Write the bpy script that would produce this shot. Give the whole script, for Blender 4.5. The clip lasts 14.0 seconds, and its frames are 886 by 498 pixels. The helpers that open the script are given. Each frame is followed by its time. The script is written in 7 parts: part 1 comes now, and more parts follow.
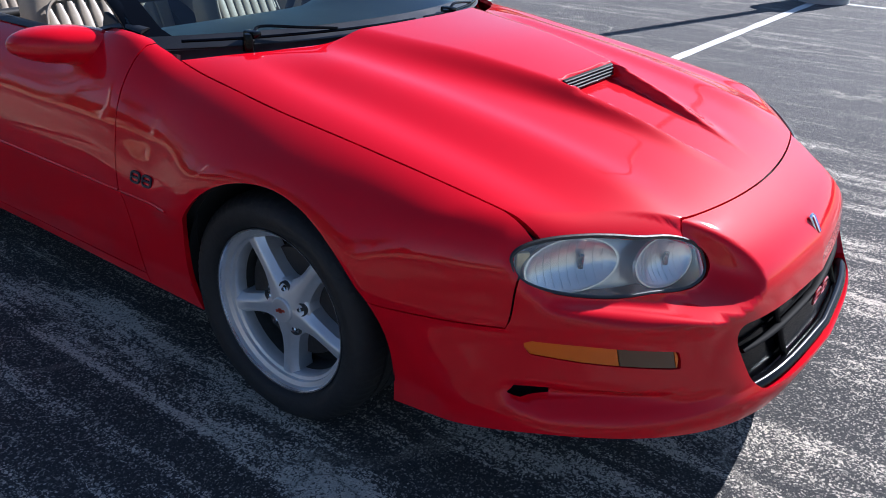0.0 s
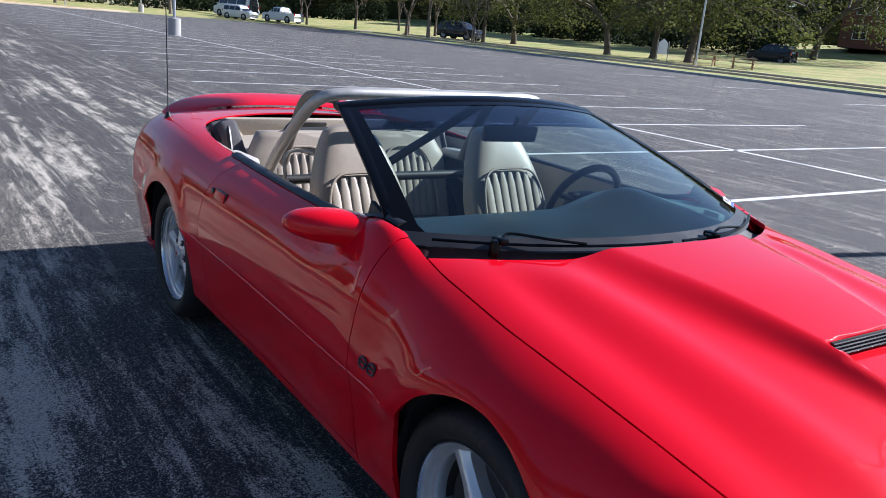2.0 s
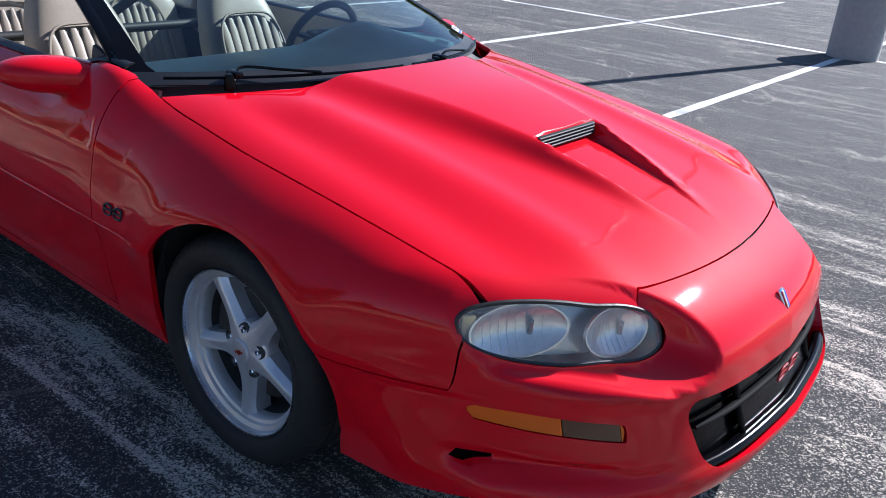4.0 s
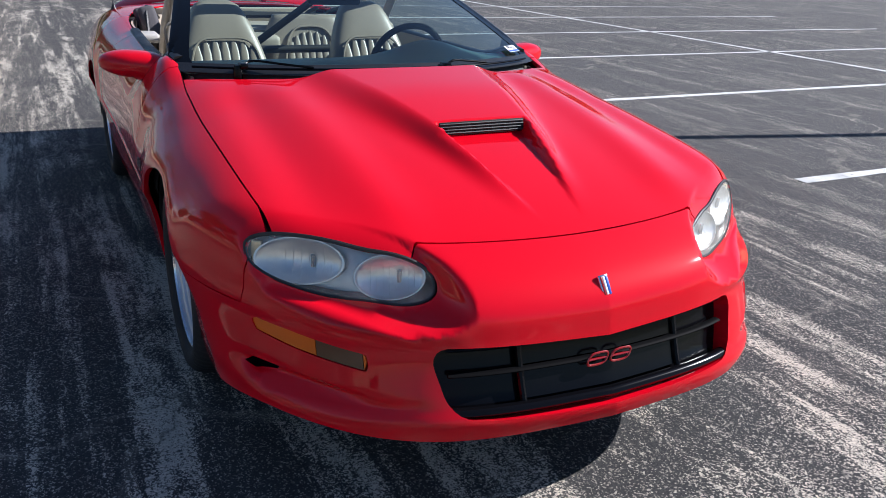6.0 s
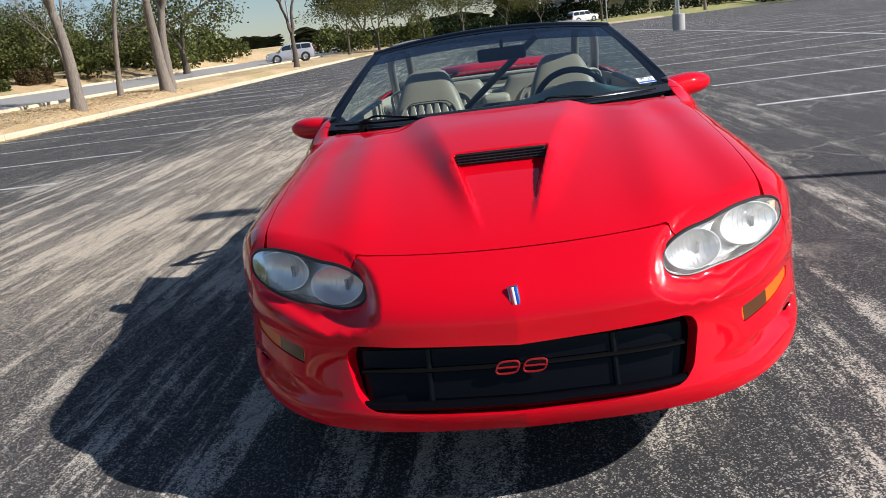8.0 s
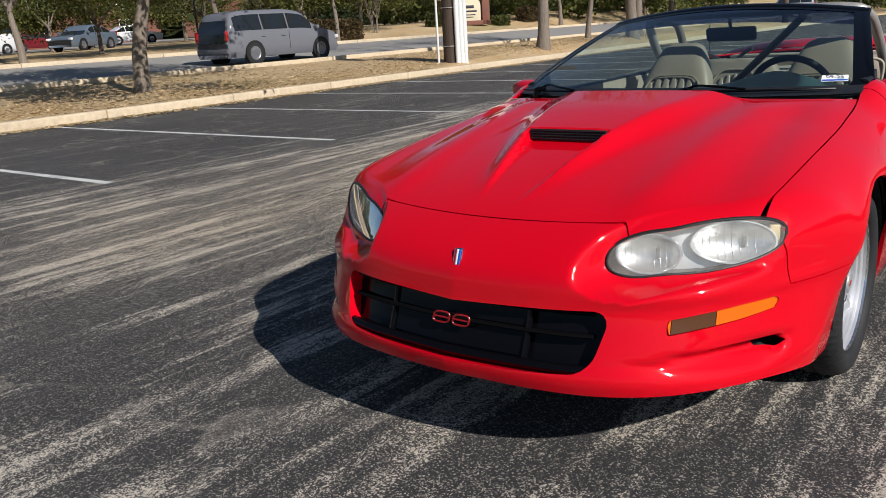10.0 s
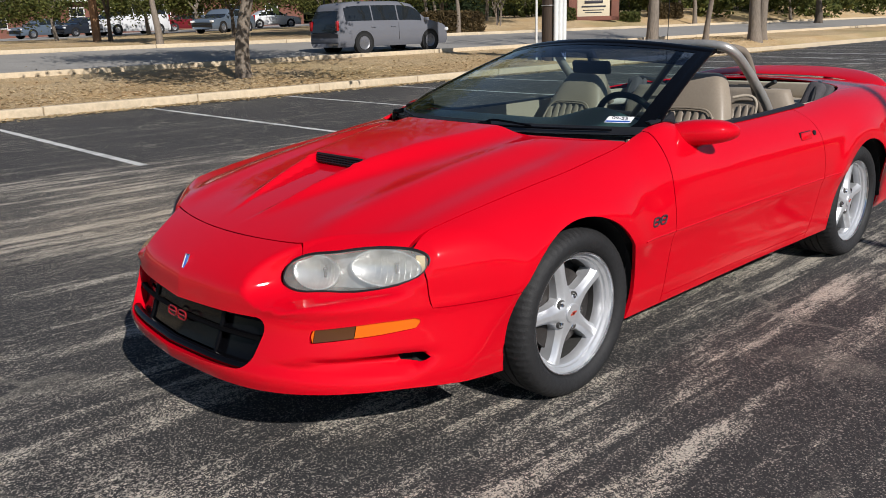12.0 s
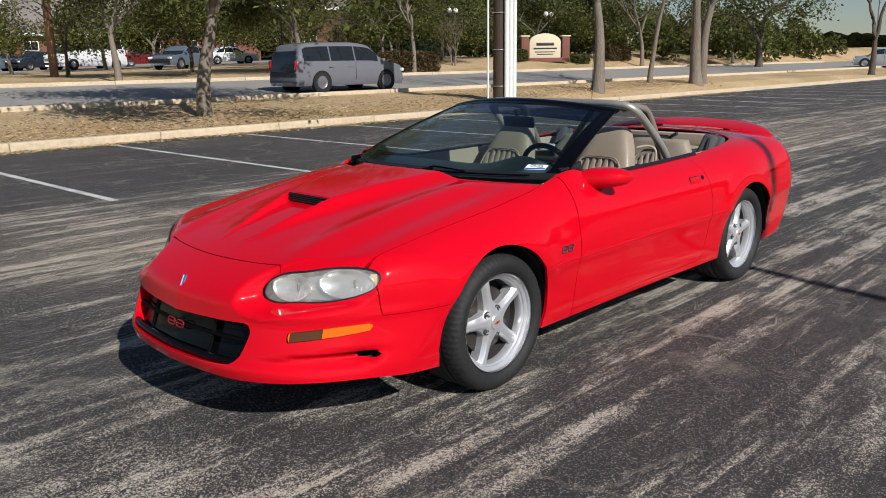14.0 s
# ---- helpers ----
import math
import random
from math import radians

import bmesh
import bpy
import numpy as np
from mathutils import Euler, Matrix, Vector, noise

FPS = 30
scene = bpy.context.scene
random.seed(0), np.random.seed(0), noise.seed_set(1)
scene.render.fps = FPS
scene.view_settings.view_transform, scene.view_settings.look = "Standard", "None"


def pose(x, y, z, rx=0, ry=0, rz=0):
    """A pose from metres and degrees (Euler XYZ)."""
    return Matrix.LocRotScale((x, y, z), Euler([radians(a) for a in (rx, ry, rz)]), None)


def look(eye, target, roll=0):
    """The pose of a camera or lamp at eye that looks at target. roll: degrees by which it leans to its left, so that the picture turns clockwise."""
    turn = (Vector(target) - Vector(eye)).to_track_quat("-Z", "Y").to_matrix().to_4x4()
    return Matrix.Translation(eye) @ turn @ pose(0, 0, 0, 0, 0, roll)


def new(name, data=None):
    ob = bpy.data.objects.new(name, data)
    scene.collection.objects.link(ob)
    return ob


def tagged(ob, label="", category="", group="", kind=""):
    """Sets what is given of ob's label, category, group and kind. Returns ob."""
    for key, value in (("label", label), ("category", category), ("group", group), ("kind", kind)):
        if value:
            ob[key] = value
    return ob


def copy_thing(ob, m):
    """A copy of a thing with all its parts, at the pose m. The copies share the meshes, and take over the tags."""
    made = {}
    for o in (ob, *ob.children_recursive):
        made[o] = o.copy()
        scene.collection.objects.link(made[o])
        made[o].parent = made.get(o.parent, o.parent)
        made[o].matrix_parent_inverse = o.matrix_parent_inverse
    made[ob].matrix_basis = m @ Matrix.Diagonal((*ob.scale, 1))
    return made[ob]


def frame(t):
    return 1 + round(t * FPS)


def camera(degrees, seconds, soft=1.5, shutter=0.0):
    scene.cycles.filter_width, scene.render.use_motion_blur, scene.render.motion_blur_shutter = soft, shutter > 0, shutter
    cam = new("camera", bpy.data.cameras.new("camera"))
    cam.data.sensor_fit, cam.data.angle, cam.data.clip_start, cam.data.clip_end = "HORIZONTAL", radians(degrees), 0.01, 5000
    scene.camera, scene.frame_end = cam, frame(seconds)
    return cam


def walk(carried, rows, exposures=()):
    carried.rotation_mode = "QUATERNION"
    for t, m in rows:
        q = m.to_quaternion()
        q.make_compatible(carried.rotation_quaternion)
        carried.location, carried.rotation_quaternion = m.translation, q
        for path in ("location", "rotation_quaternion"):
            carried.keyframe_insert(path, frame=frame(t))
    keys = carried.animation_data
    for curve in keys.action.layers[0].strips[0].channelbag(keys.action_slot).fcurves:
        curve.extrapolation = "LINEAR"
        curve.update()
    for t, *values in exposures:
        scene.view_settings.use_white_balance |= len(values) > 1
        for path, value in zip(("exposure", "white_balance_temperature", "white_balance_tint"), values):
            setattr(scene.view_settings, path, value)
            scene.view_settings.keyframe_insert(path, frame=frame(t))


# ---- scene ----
cam = camera(57.3, 14.0, soft=0.7)
PATH = [
    (0, (1.437, -2.127, 1.407), (0.379, -0.663, 0.55), 1.9),
    (0.5, (1.302, -2.019, 1.472), (0.003, -0.671, 0.766), 4.1),
    (1, (1.258, -1.958, 1.53), (-0.346, -0.907, 0.964), 5.3),
    (1.5, (1.327, -1.938, 1.543), (-0.341, -0.959, 1.032), 4.9),
    (2, (1.369, -1.963, 1.532), (-0.221, -0.871, 1.001), 5.0),
    (2.5, (1.395, -1.994, 1.526), (-0.099, -0.804, 0.934), 5.8),
    (3, (1.415, -2.002, 1.511), (-0.012, -0.781, 0.825), 5.8),
    (3.5, (1.451, -2.005, 1.487), (0.167, -0.673, 0.726), 5.4),
    (4, (1.537, -1.997, 1.466), (0.409, -0.55, 0.669), 4.5),
    (4.2, (1.635, -1.995, 1.469), (0.539, -0.528, 0.665), 3.9),
    (6.3, (2.724, -1.055, 1.351), (0.974, -0.359, 0.677), 1.1),
    (6.5, (2.801, -0.94, 1.31), (1.011, -0.333, 0.657), -0.0),
    (7, (2.973, -0.578, 1.266), (1.102, -0.225, 0.655), -3.0),
    (7.5, (3.115, -0.274, 1.262), (1.194, -0.204, 0.71), -5.0),
    (8, (3.098, 0.013, 1.278), (1.172, -0.161, 0.767), -7.3),
    (8.5, (3.071, 0.316, 1.261), (1.191, -0.156, 0.766), -9.4),
    (8.7, (3.066, 0.441, 1.227), (1.219, -0.161, 0.751), -8.9),
    (10.8, (2.631, 1.954, 1.265), (1.247, 0.626, 0.7), -0.9),
    (11, (2.524, 2.081, 1.256), (1.155, 0.738, 0.689), -0.3),
    (11.5, (2.359, 2.352, 1.293), (1.026, 0.967, 0.741), -0.4),
    (12, (2.276, 2.617, 1.373), (0.966, 1.204, 0.838), -1.6),
    (12.5, (2.266, 2.767, 1.433), (0.915, 1.378, 0.939), -1.1),
    (13, (2.4, 2.999, 1.474), (1.037, 1.616, 0.995), -0.5),
    (13.5, (2.559, 3.089, 1.5), (1.194, 1.713, 1.007), -0.7),
    (14, (2.743, 3.166, 1.508), (1.34, 1.814, 1.055), -0.8),
]
walk(cam, [(t, look(eye, target, roll)) for t, eye, target, roll in PATH], [(0.0, 1.03, 5550, 15), (2.5, 0.95, 5600, 15), (4.2, 1.03, 5550, 15), (6.3, 0.75, 5800, 14), (7.5, 0.62, 5950, 13), (8.7, 0.38, 6150, 12), (10.8, 0.0, 6250, 12), (14.0, 0.03, 6250, 12)])

# ---- world, sun ----
SUN_AZ, SUN_EL = radians(13.4), radians(34.5)   # azimuth: from +y towards +x
to_sun = Vector((math.sin(SUN_AZ) * math.cos(SUN_EL), math.cos(SUN_AZ) * math.cos(SUN_EL), math.sin(SUN_EL)))
world = bpy.data.worlds.new("sky")
scene.world = world
world.use_nodes = True
wn = world.node_tree
sky = wn.nodes.new("ShaderNodeTexSky")
sky.sky_type = "NISHITA"
sky.sun_disc = False
sky.sun_elevation, sky.sun_rotation = SUN_EL, SUN_AZ
sky.air_density, sky.dust_density, sky.ozone_density = 1.0, 0.25, 2.5
wn.links.new(sky.outputs["Color"], wn.nodes["Background"].inputs["Color"])
wn.nodes["Background"].inputs["Strength"].default_value = 0.058
sun = new("sun", bpy.data.lights.new("sun", "SUN"))
sun.data.energy, sun.data.angle, sun.data.color = 5.0, radians(0.53), (1.0, 0.945, 0.86)
sun.matrix_world = look((0, 0, 30), tuple(Vector((0, 0, 30)) - to_sun))


# ---- materials ----
def sock(node, name, value):
    if name in node.inputs:
        node.inputs[name].default_value = value


class Mat:
    """A node material with a Principled shader and short ways to wire it."""

    def __init__(self, name, color=(0.5, 0.5, 0.5), rough=0.5, metal=0.0, **more):
        self.m = bpy.data.materials.new(name)
        self.m.use_nodes = True
        self.t = self.m.node_tree
        self.b = self.t.nodes["Principled BSDF"]
        sock(self.b, "Base Color", (*color, 1))
        sock(self.b, "Roughness", rough)
        sock(self.b, "Metallic", metal)
        for k, v in more.items():
            sock(self.b, k.replace("_", " "), v)
        self.coords = None

    def link(self, a, b):
        self.t.links.new(a, b)
        return self

    def node(self, kind, **props):
        n = self.t.nodes.new(kind)
        for k, v in props.items():
            if k in n.inputs:
                n.inputs[k].default_value = v
            elif k == "operation":
                n.operation = v
            elif k == "feature":
                n.feature = v
        return n

    def coord(self, scale=(1, 1, 1), out="Object", turn=0.0):
        if self.coords is None:
            self.coords = self.t.nodes.new("ShaderNodeTexCoord")
        mp = self.t.nodes.new("ShaderNodeMapping")
        mp.inputs["Scale"].default_value = scale
        mp.inputs["Rotation"].default_value = (0, 0, turn)
        self.t.links.new(self.coords.outputs[out], mp.inputs["Vector"])
        return mp.outputs["Vector"]

    def noise(self, size, detail=4.0, rough=0.55, stretch=(1, 1, 1), lo=0.0, hi=1.0, dist=0.0, turn=0.0):
        n = self.node("ShaderNodeTexNoise", Scale=1.0 / size, Detail=detail, Roughness=rough, Distortion=dist)
        self.t.links.new(self.coord(stretch, turn=turn), n.inputs["Vector"])
        return self.span(n.outputs["Fac"], lo, hi)

    def span(self, fac, lo, hi, a=0.0, b=1.0):
        r = self.node("ShaderNodeMapRange")
        for key, v in zip(("From Min", "From Max", "To Min", "To Max"), (lo, hi, a, b)):
            r.inputs[key].default_value = v
        self.t.links.new(fac, r.inputs["Value"])
        return r.outputs["Result"]

    def math(self, op, a, b):
        n = self.node("ShaderNodeMath", operation=op)
        for i, v in enumerate((a, b)):
            if isinstance(v, (int, float)):
                n.inputs[i].default_value = v
            else:
                self.t.links.new(v, n.inputs[i])
        return n.outputs[0]

    def mix(self, fac, a, b):
        n = self.t.nodes.new("ShaderNodeMix")
        n.data_type = "RGBA"
        for i, v in ((0, fac), (6, a), (7, b)):
            if isinstance(v, (int, float)):
                n.inputs[i].default_value = v
            elif isinstance(v, tuple):
                n.inputs[i].default_value = (*v, 1)
            else:
                self.t.links.new(v, n.inputs[i])
        return n.outputs[2]

    def color(self, c):
        self.t.links.new(c, self.b.inputs["Base Color"])
        return self

    def rough(self, f):
        self.t.links.new(f, self.b.inputs["Roughness"])
        return self

    def bump(self, height, strength=0.3, distance=0.01):
        n = self.node("ShaderNodeBump", Strength=strength, Distance=distance)
        self.t.links.new(height, n.inputs["Height"])
        self.t.links.new(n.outputs["Normal"], self.b.inputs["Normal"])
        return self


def varied(name, color, rough=0.5, amount=0.25, size=0.05, bump=0.0, metal=0.0, stretch=(1, 1, 1), **more):
    """A surface with two scales of mottling and, where asked, a fine relief."""
    m = Mat(name, color, rough, metal, **more)
    dark = tuple(c * (1 - amount) for c in color)
    light = tuple(min(1, c * (1 + amount)) for c in color)
    fine = m.noise(size, 6, 0.6, stretch, 0.3, 0.7)
    coarse = m.noise(size * 12, 3, 0.5, stretch, 0.3, 0.7)
    m.color(m.mix(m.math("ADD", m.math("MULTIPLY", fine, 0.6), m.math("MULTIPLY", coarse, 0.4)), dark, light))
    m.rough(m.span(coarse, 0, 1, max(0.02, rough - 0.08), min(1, rough + 0.08)))
    if bump:
        m.bump(fine, bump, size * 0.3)
    return m.m


def paint(name, color, flake=0.006):
    """Automotive paint under clear coat, with faint dust and orange peel."""
    m = Mat(name, color, 0.45, 0.0, Coat_Weight=1.0, Coat_Roughness=0.02, Coat_IOR=1.37, Specular_IOR_Level=0.02)
    dust = m.noise(0.35, 5, 0.6, (1, 1, 1), 0.35, 0.75)
    m.color(m.mix(m.math("MULTIPLY", dust, flake), color, (0.55, 0.42, 0.4)))
    cr = m.span(dust, 0, 1, 0.03, 0.085)
    m.link(cr, m.b.inputs["Coat Roughness"])
    return m.m


def glass(name, tint=(0.92, 0.97, 0.95), rough=0.0):
    m = Mat(name, tint, rough, 0.0, Transmission_Weight=1.0, IOR=1.5)
    return m.m


def thin_glass(name, tint, ior=1.52):
    """A pane: mirror gloss by Fresnel over a tinted clear sheet."""
    m = bpy.data.materials.new(name)
    m.use_nodes = True
    t = m.node_tree
    t.nodes.remove(t.nodes["Principled BSDF"])
    out = t.nodes["Material Output"]
    tr, gl, mx, fr = (t.nodes.new("ShaderNodeBsdf" + k) if k in ("Transparent", "Glossy") else t.nodes.new("ShaderNode" + k) for k in ("Transparent", "Glossy", "MixShader", "Fresnel"))
    tr.inputs["Color"].default_value = (*tint, 1)
    gl.inputs["Roughness"].default_value = 0.01
    fr.inputs["IOR"].default_value = ior
    t.links.new(fr.outputs[0], mx.inputs[0])
    t.links.new(tr.outputs[0], mx.inputs[1])
    t.links.new(gl.outputs[0], mx.inputs[2])
    t.links.new(mx.outputs[0], out.inputs["Surface"])
    return m


def hazy_glass(name):
    """Weathered clear plastic: mostly clear, part milky."""
    m = thin_glass(name, (0.95, 0.95, 0.92), 1.22)
    t = m.node_tree
    mix = t.nodes["Mix Shader"]
    df, m2, nz, rg, tc = (t.nodes.new("ShaderNode" + k) for k in ("BsdfDiffuse", "MixShader", "TexNoise", "MapRange", "TexCoord"))
    df.inputs["Color"].default_value = (0.78, 0.77, 0.70, 1)
    nz.inputs["Scale"].default_value = 14
    t.links.new(tc.outputs["Object"], nz.inputs["Vector"])
    t.links.new(nz.outputs["Fac"], rg.inputs["Value"])
    rg.inputs["From Min"].default_value, rg.inputs["From Max"].default_value = 0.35, 0.7
    rg.inputs["To Min"].default_value, rg.inputs["To Max"].default_value = 0.11, 0.28
    t.links.new(rg.outputs["Result"], m2.inputs[0])
    t.links.new(mix.outputs[0], m2.inputs[1])
    t.links.new(df.outputs[0], m2.inputs[2])
    t.links.new(m2.outputs[0], t.nodes["Material Output"].inputs["Surface"])
    return m


RED = paint("red_paint", (0.62, 0.0005, 0.010), 0.002)
BLACK_TRIM = varied("black_trim", (0.012, 0.012, 0.013), 0.42, 0.3, 0.01, 0.1)
BLACK_GLOSS = Mat("black_gloss", (0.003, 0.003, 0.004), 0.16, Specular_IOR_Level=0.14).m
BLACK_MATT = varied("black_matt", (0.008, 0.008, 0.008), 0.85, 0.3, 0.02)
RUBBER = varied("tyre_rubber", (0.013, 0.013, 0.014), 0.70, 0.35, 0.02, 0.2)
ALLOY = varied("alloy", (0.62, 0.63, 0.65), 0.36, 0.08, 0.03, 0.03, metal=0.6)
LIP = varied("polished_lip", (0.75, 0.76, 0.78), 0.2, 0.1, 0.02, metal=0.95)
CHROME = Mat("chrome", (0.8, 0.8, 0.82), 0.1, 1.0).m
STEEL = varied("brushed_bar", (0.45, 0.43, 0.40), 0.45, 0.12, 0.02, 0.03, metal=0.55)
IRON = varied("brake_iron", (0.045, 0.04, 0.037), 0.5, 0.3, 0.02, 0.1, metal=0.5)
LEATHER = varied("tan_leather", (0.30, 0.25, 0.192), 0.40, 0.1, 0.012, 0.05)
TRIM_TAN = varied("tan_trim", (0.40, 0.345, 0.27), 0.62, 0.1, 0.02, 0.08)
CARPET = varied("taupe_carpet", (0.16, 0.135, 0.105), 0.95, 0.25, 0.006, 0.5)
DASH = varied("charcoal_dash", (0.11, 0.165, 0.17), 0.5, 0.15, 0.008, 0.1, Coat_Weight=1.0, Coat_Roughness=0.48, Coat_IOR=2.2, Coat_Tint=(0.8, 1.0, 1.0, 1.0))
SOFTTOP = varied("black_cloth", (0.02, 0.02, 0.021), 0.9, 0.3, 0.006, 0.4)
GREYCLOTH = varied("grey_cloth", (0.075, 0.07, 0.075), 0.9, 0.3, 0.006, 0.4)
AMBER = Mat("amber_lens", (0.72, 0.13, 0.002), 0.35, Coat_Weight=0.35, Coat_Roughness=0.05, Specular_IOR_Level=0.2).m
AMBER_DARK = Mat("amber_smoke", (0.085, 0.027, 0.005), 0.3, Coat_Weight=0.3, Coat_Roughness=0.05).m
REFLECTOR = Mat("reflector", (0.82, 0.83, 0.84), 0.30, 0.9).m
HAZE = hazy_glass("headlamp_lens_glass")
SCREEN = thin_glass("windscreen_tint", (0.64, 0.79, 0.75), 1.60)
MIRROR = Mat("mirror_glass", (0.8, 0.8, 0.8), 0.02, 1.0).m
WHITE = varied("white_print", (0.8, 0.8, 0.8), 0.5, 0.05, 0.01)
BLUE = varied("blue_print", (0.02, 0.09, 0.45), 0.4, 0.1, 0.01)
INK = varied("dark_print", (0.02, 0.02, 0.03), 0.5, 0.1, 0.01)
BADGE_RED = Mat("badge_red", (0.28, 0.008, 0.01), 0.25, Coat_Weight=0.5).m
TAIL_RED = Mat("tail_lens", (0.35, 0.005, 0.006), 0.1, Coat_Weight=1.0).m
TRIM_GREY = varied("pale_grey_plastic", (0.45, 0.43, 0.40), 0.55, 0.1, 0.02)
BAR_TAN = varied("tan_pad", (0.20, 0.165, 0.13), 0.7, 0.15, 0.02)
BAR_DARK = varied("dark_bar", (0.05, 0.048, 0.045), 0.4, 0.2, 0.02, metal=0.5)
COWL = varied("faded_cowl", (0.055, 0.055, 0.057), 0.6, 0.25, 0.02, 0.15)
WHEEL_BLACK = varied("wheel_leather", (0.018, 0.018, 0.02), 0.5, 0.2, 0.01)
GRILLE_BLACK = Mat("grille_black", (0.004, 0.004, 0.0045), 0.6, Specular_IOR_Level=0.03).m

# ---- mesh tools ----
def curve(points):
    """A smooth, monotone curve through a few (position, value) pairs."""
    pts = sorted(points)
    px, py = np.array([p[0] for p in pts], float), np.array([p[1] for p in pts], float)
    h = np.diff(px)
    d = np.diff(py) / h
    m = np.zeros_like(py)
    m[0], m[-1] = d[0], d[-1]
    for i in range(1, len(px) - 1):
        if d[i - 1] * d[i] > 0:
            w1, w2 = 2 * h[i] + h[i - 1], h[i] + 2 * h[i - 1]
            m[i] = (w1 + w2) / (w1 / d[i - 1] + w2 / d[i])

    def at(x):
        x = np.clip(np.asarray(x, float), px[0], px[-1])
        i = np.clip(np.searchsorted(px, x) - 1, 0, len(px) - 2)
        t = (x - px[i]) / h[i]
        return ((1 + 2 * t) * (1 - t) ** 2 * py[i] + t * (1 - t) ** 2 * h[i] * m[i]
                + t * t * (3 - 2 * t) * py[i + 1] + t * t * (t - 1) * h[i] * m[i + 1])
    return at


def step(a, b, x):
    t = np.clip((np.asarray(x, float) - a) / (b - a), 0, 1)
    return t * t * (3 - 2 * t)


def mesh_object(name, verts, faces, mat, parent=None, smooth=True, normals=None, label=""):
    me = bpy.data.meshes.new(name)
    me.from_pydata([tuple(map(float, v)) for v in verts], [], [tuple(map(int, f)) for f in faces])
    for m in (mat if isinstance(mat, (list, tuple)) else [mat]):
        me.materials.append(m)
    if smooth:
        me.polygons.foreach_set("use_smooth", [True] * len(me.polygons))
    if normals is not None:
        me.normals_split_custom_set(normals)
    me.update()
    ob = new(name, me)
    if parent is not None:
        ob.parent = parent
    if label:
        tagged(ob, label)
    return ob


def part(name, bm, material, parent=None, label="", smooth=True, angle=40):
    """Links a bmesh as one mesh object under a thing or part."""
    me = bpy.data.meshes.new(name)
    bmesh.ops.recalc_face_normals(bm, faces=bm.faces)
    if smooth:
        lim = math.cos(radians(angle))
        for f in bm.faces:
            f.smooth = True
        for e in bm.edges:
            if len(e.link_faces) == 2 and e.link_faces[0].normal.dot(e.link_faces[1].normal) < lim:
                e.smooth = False
    bm.to_mesh(me)
    bm.free()
    for m in (material if isinstance(material, (list, tuple)) else [material]):
        me.materials.append(m)
    ob = new(name, me)
    if parent is not None:
        ob.parent = parent
    if label:
        tagged(ob, label)
    return ob


def thing(name, label, category, m=None, group="", kind=""):
    ob = new(name)
    ob.empty_display_size = 0.1
    if m is not None:
        ob.matrix_basis = m
    return tagged(ob, label, category, group, kind)


def box(bm, size, m=None, bevel=0.0, seg=2):
    """A bevelled box of that size, centred, moved by m."""
    got = bmesh.ops.create_cube(bm, size=1.0)["verts"]
    bmesh.ops.scale(bm, vec=size, verts=got)
    if bevel:
        edges = list({e for v in got for e in v.link_edges})
        out = bmesh.ops.bevel(bm, geom=edges, offset=min(bevel, min(size) * 0.49), segments=seg, affect="EDGES", profile=0.5)
        got = list({v for f in out["faces"] for v in f.verts} | {v for v in got if v.is_valid})
    if m is not None:
        bmesh.ops.transform(bm, matrix=m, verts=got)
    return got


def lathe(bm, profile, segs=32, m=None, a0=0.0, a1=2 * math.pi):
    """Turns (radius, height) pairs round z."""
    full = abs(a1 - a0 - 2 * math.pi) < 1e-6
    rings = []
    for i in range(segs if full else segs + 1):
        a = a0 + (a1 - a0) * i / segs
        ring = []
        for r, h in profile:
            p = Vector((r * math.cos(a), r * math.sin(a), h))
            ring.append(bm.verts.new(m @ p if m is not None else p))
        rings.append(ring)
    n = len(rings)
    for i in range(n if full else n - 1):
        a, b = rings[i], rings[(i + 1) % n]
        for j in range(len(profile) - 1):
            bm.faces.new((a[j], b[j], b[j + 1], a[j + 1]))
    bmesh.ops.remove_doubles(bm, verts=[v for r in rings for v in r], dist=1e-5)


def tube(bm, pts, radius, segs=10, flat=1.0, closed=False, cap=True):
    """A round bar along points; radius may be a list."""
    pts = [Vector(p) for p in pts]
    n = len(pts)
    rings, up = [], None
    for i, p in enumerate(pts):
        a = pts[(i - 1) % n] if closed or i else p
        b = pts[(i + 1) % n] if closed or i < n - 1 else p
        d = (b - a).normalized()
        if up is None:
            up = Vector((0, 0, 1)) if abs(d.z) < 0.9 else Vector((1, 0, 0))
        side = d.cross(up).normalized()
        up = side.cross(d).normalized()
        r = radius[i] if isinstance(radius, (list, tuple)) else radius
        rings.append([bm.verts.new(p + side * (math.cos(2 * math.pi * k / segs) * r) + up * (math.sin(2 * math.pi * k / segs) * r * flat)) for k in range(segs)])
    for i in range(n if closed else n - 1):
        a, b = rings[i], rings[(i + 1) % n]
        for k in range(segs):
            bm.faces.new((a[k], a[(k + 1) % segs], b[(k + 1) % segs], b[k]))
    if cap and not closed:
        bm.faces.new(rings[0][::-1])
        bm.faces.new(rings[-1])


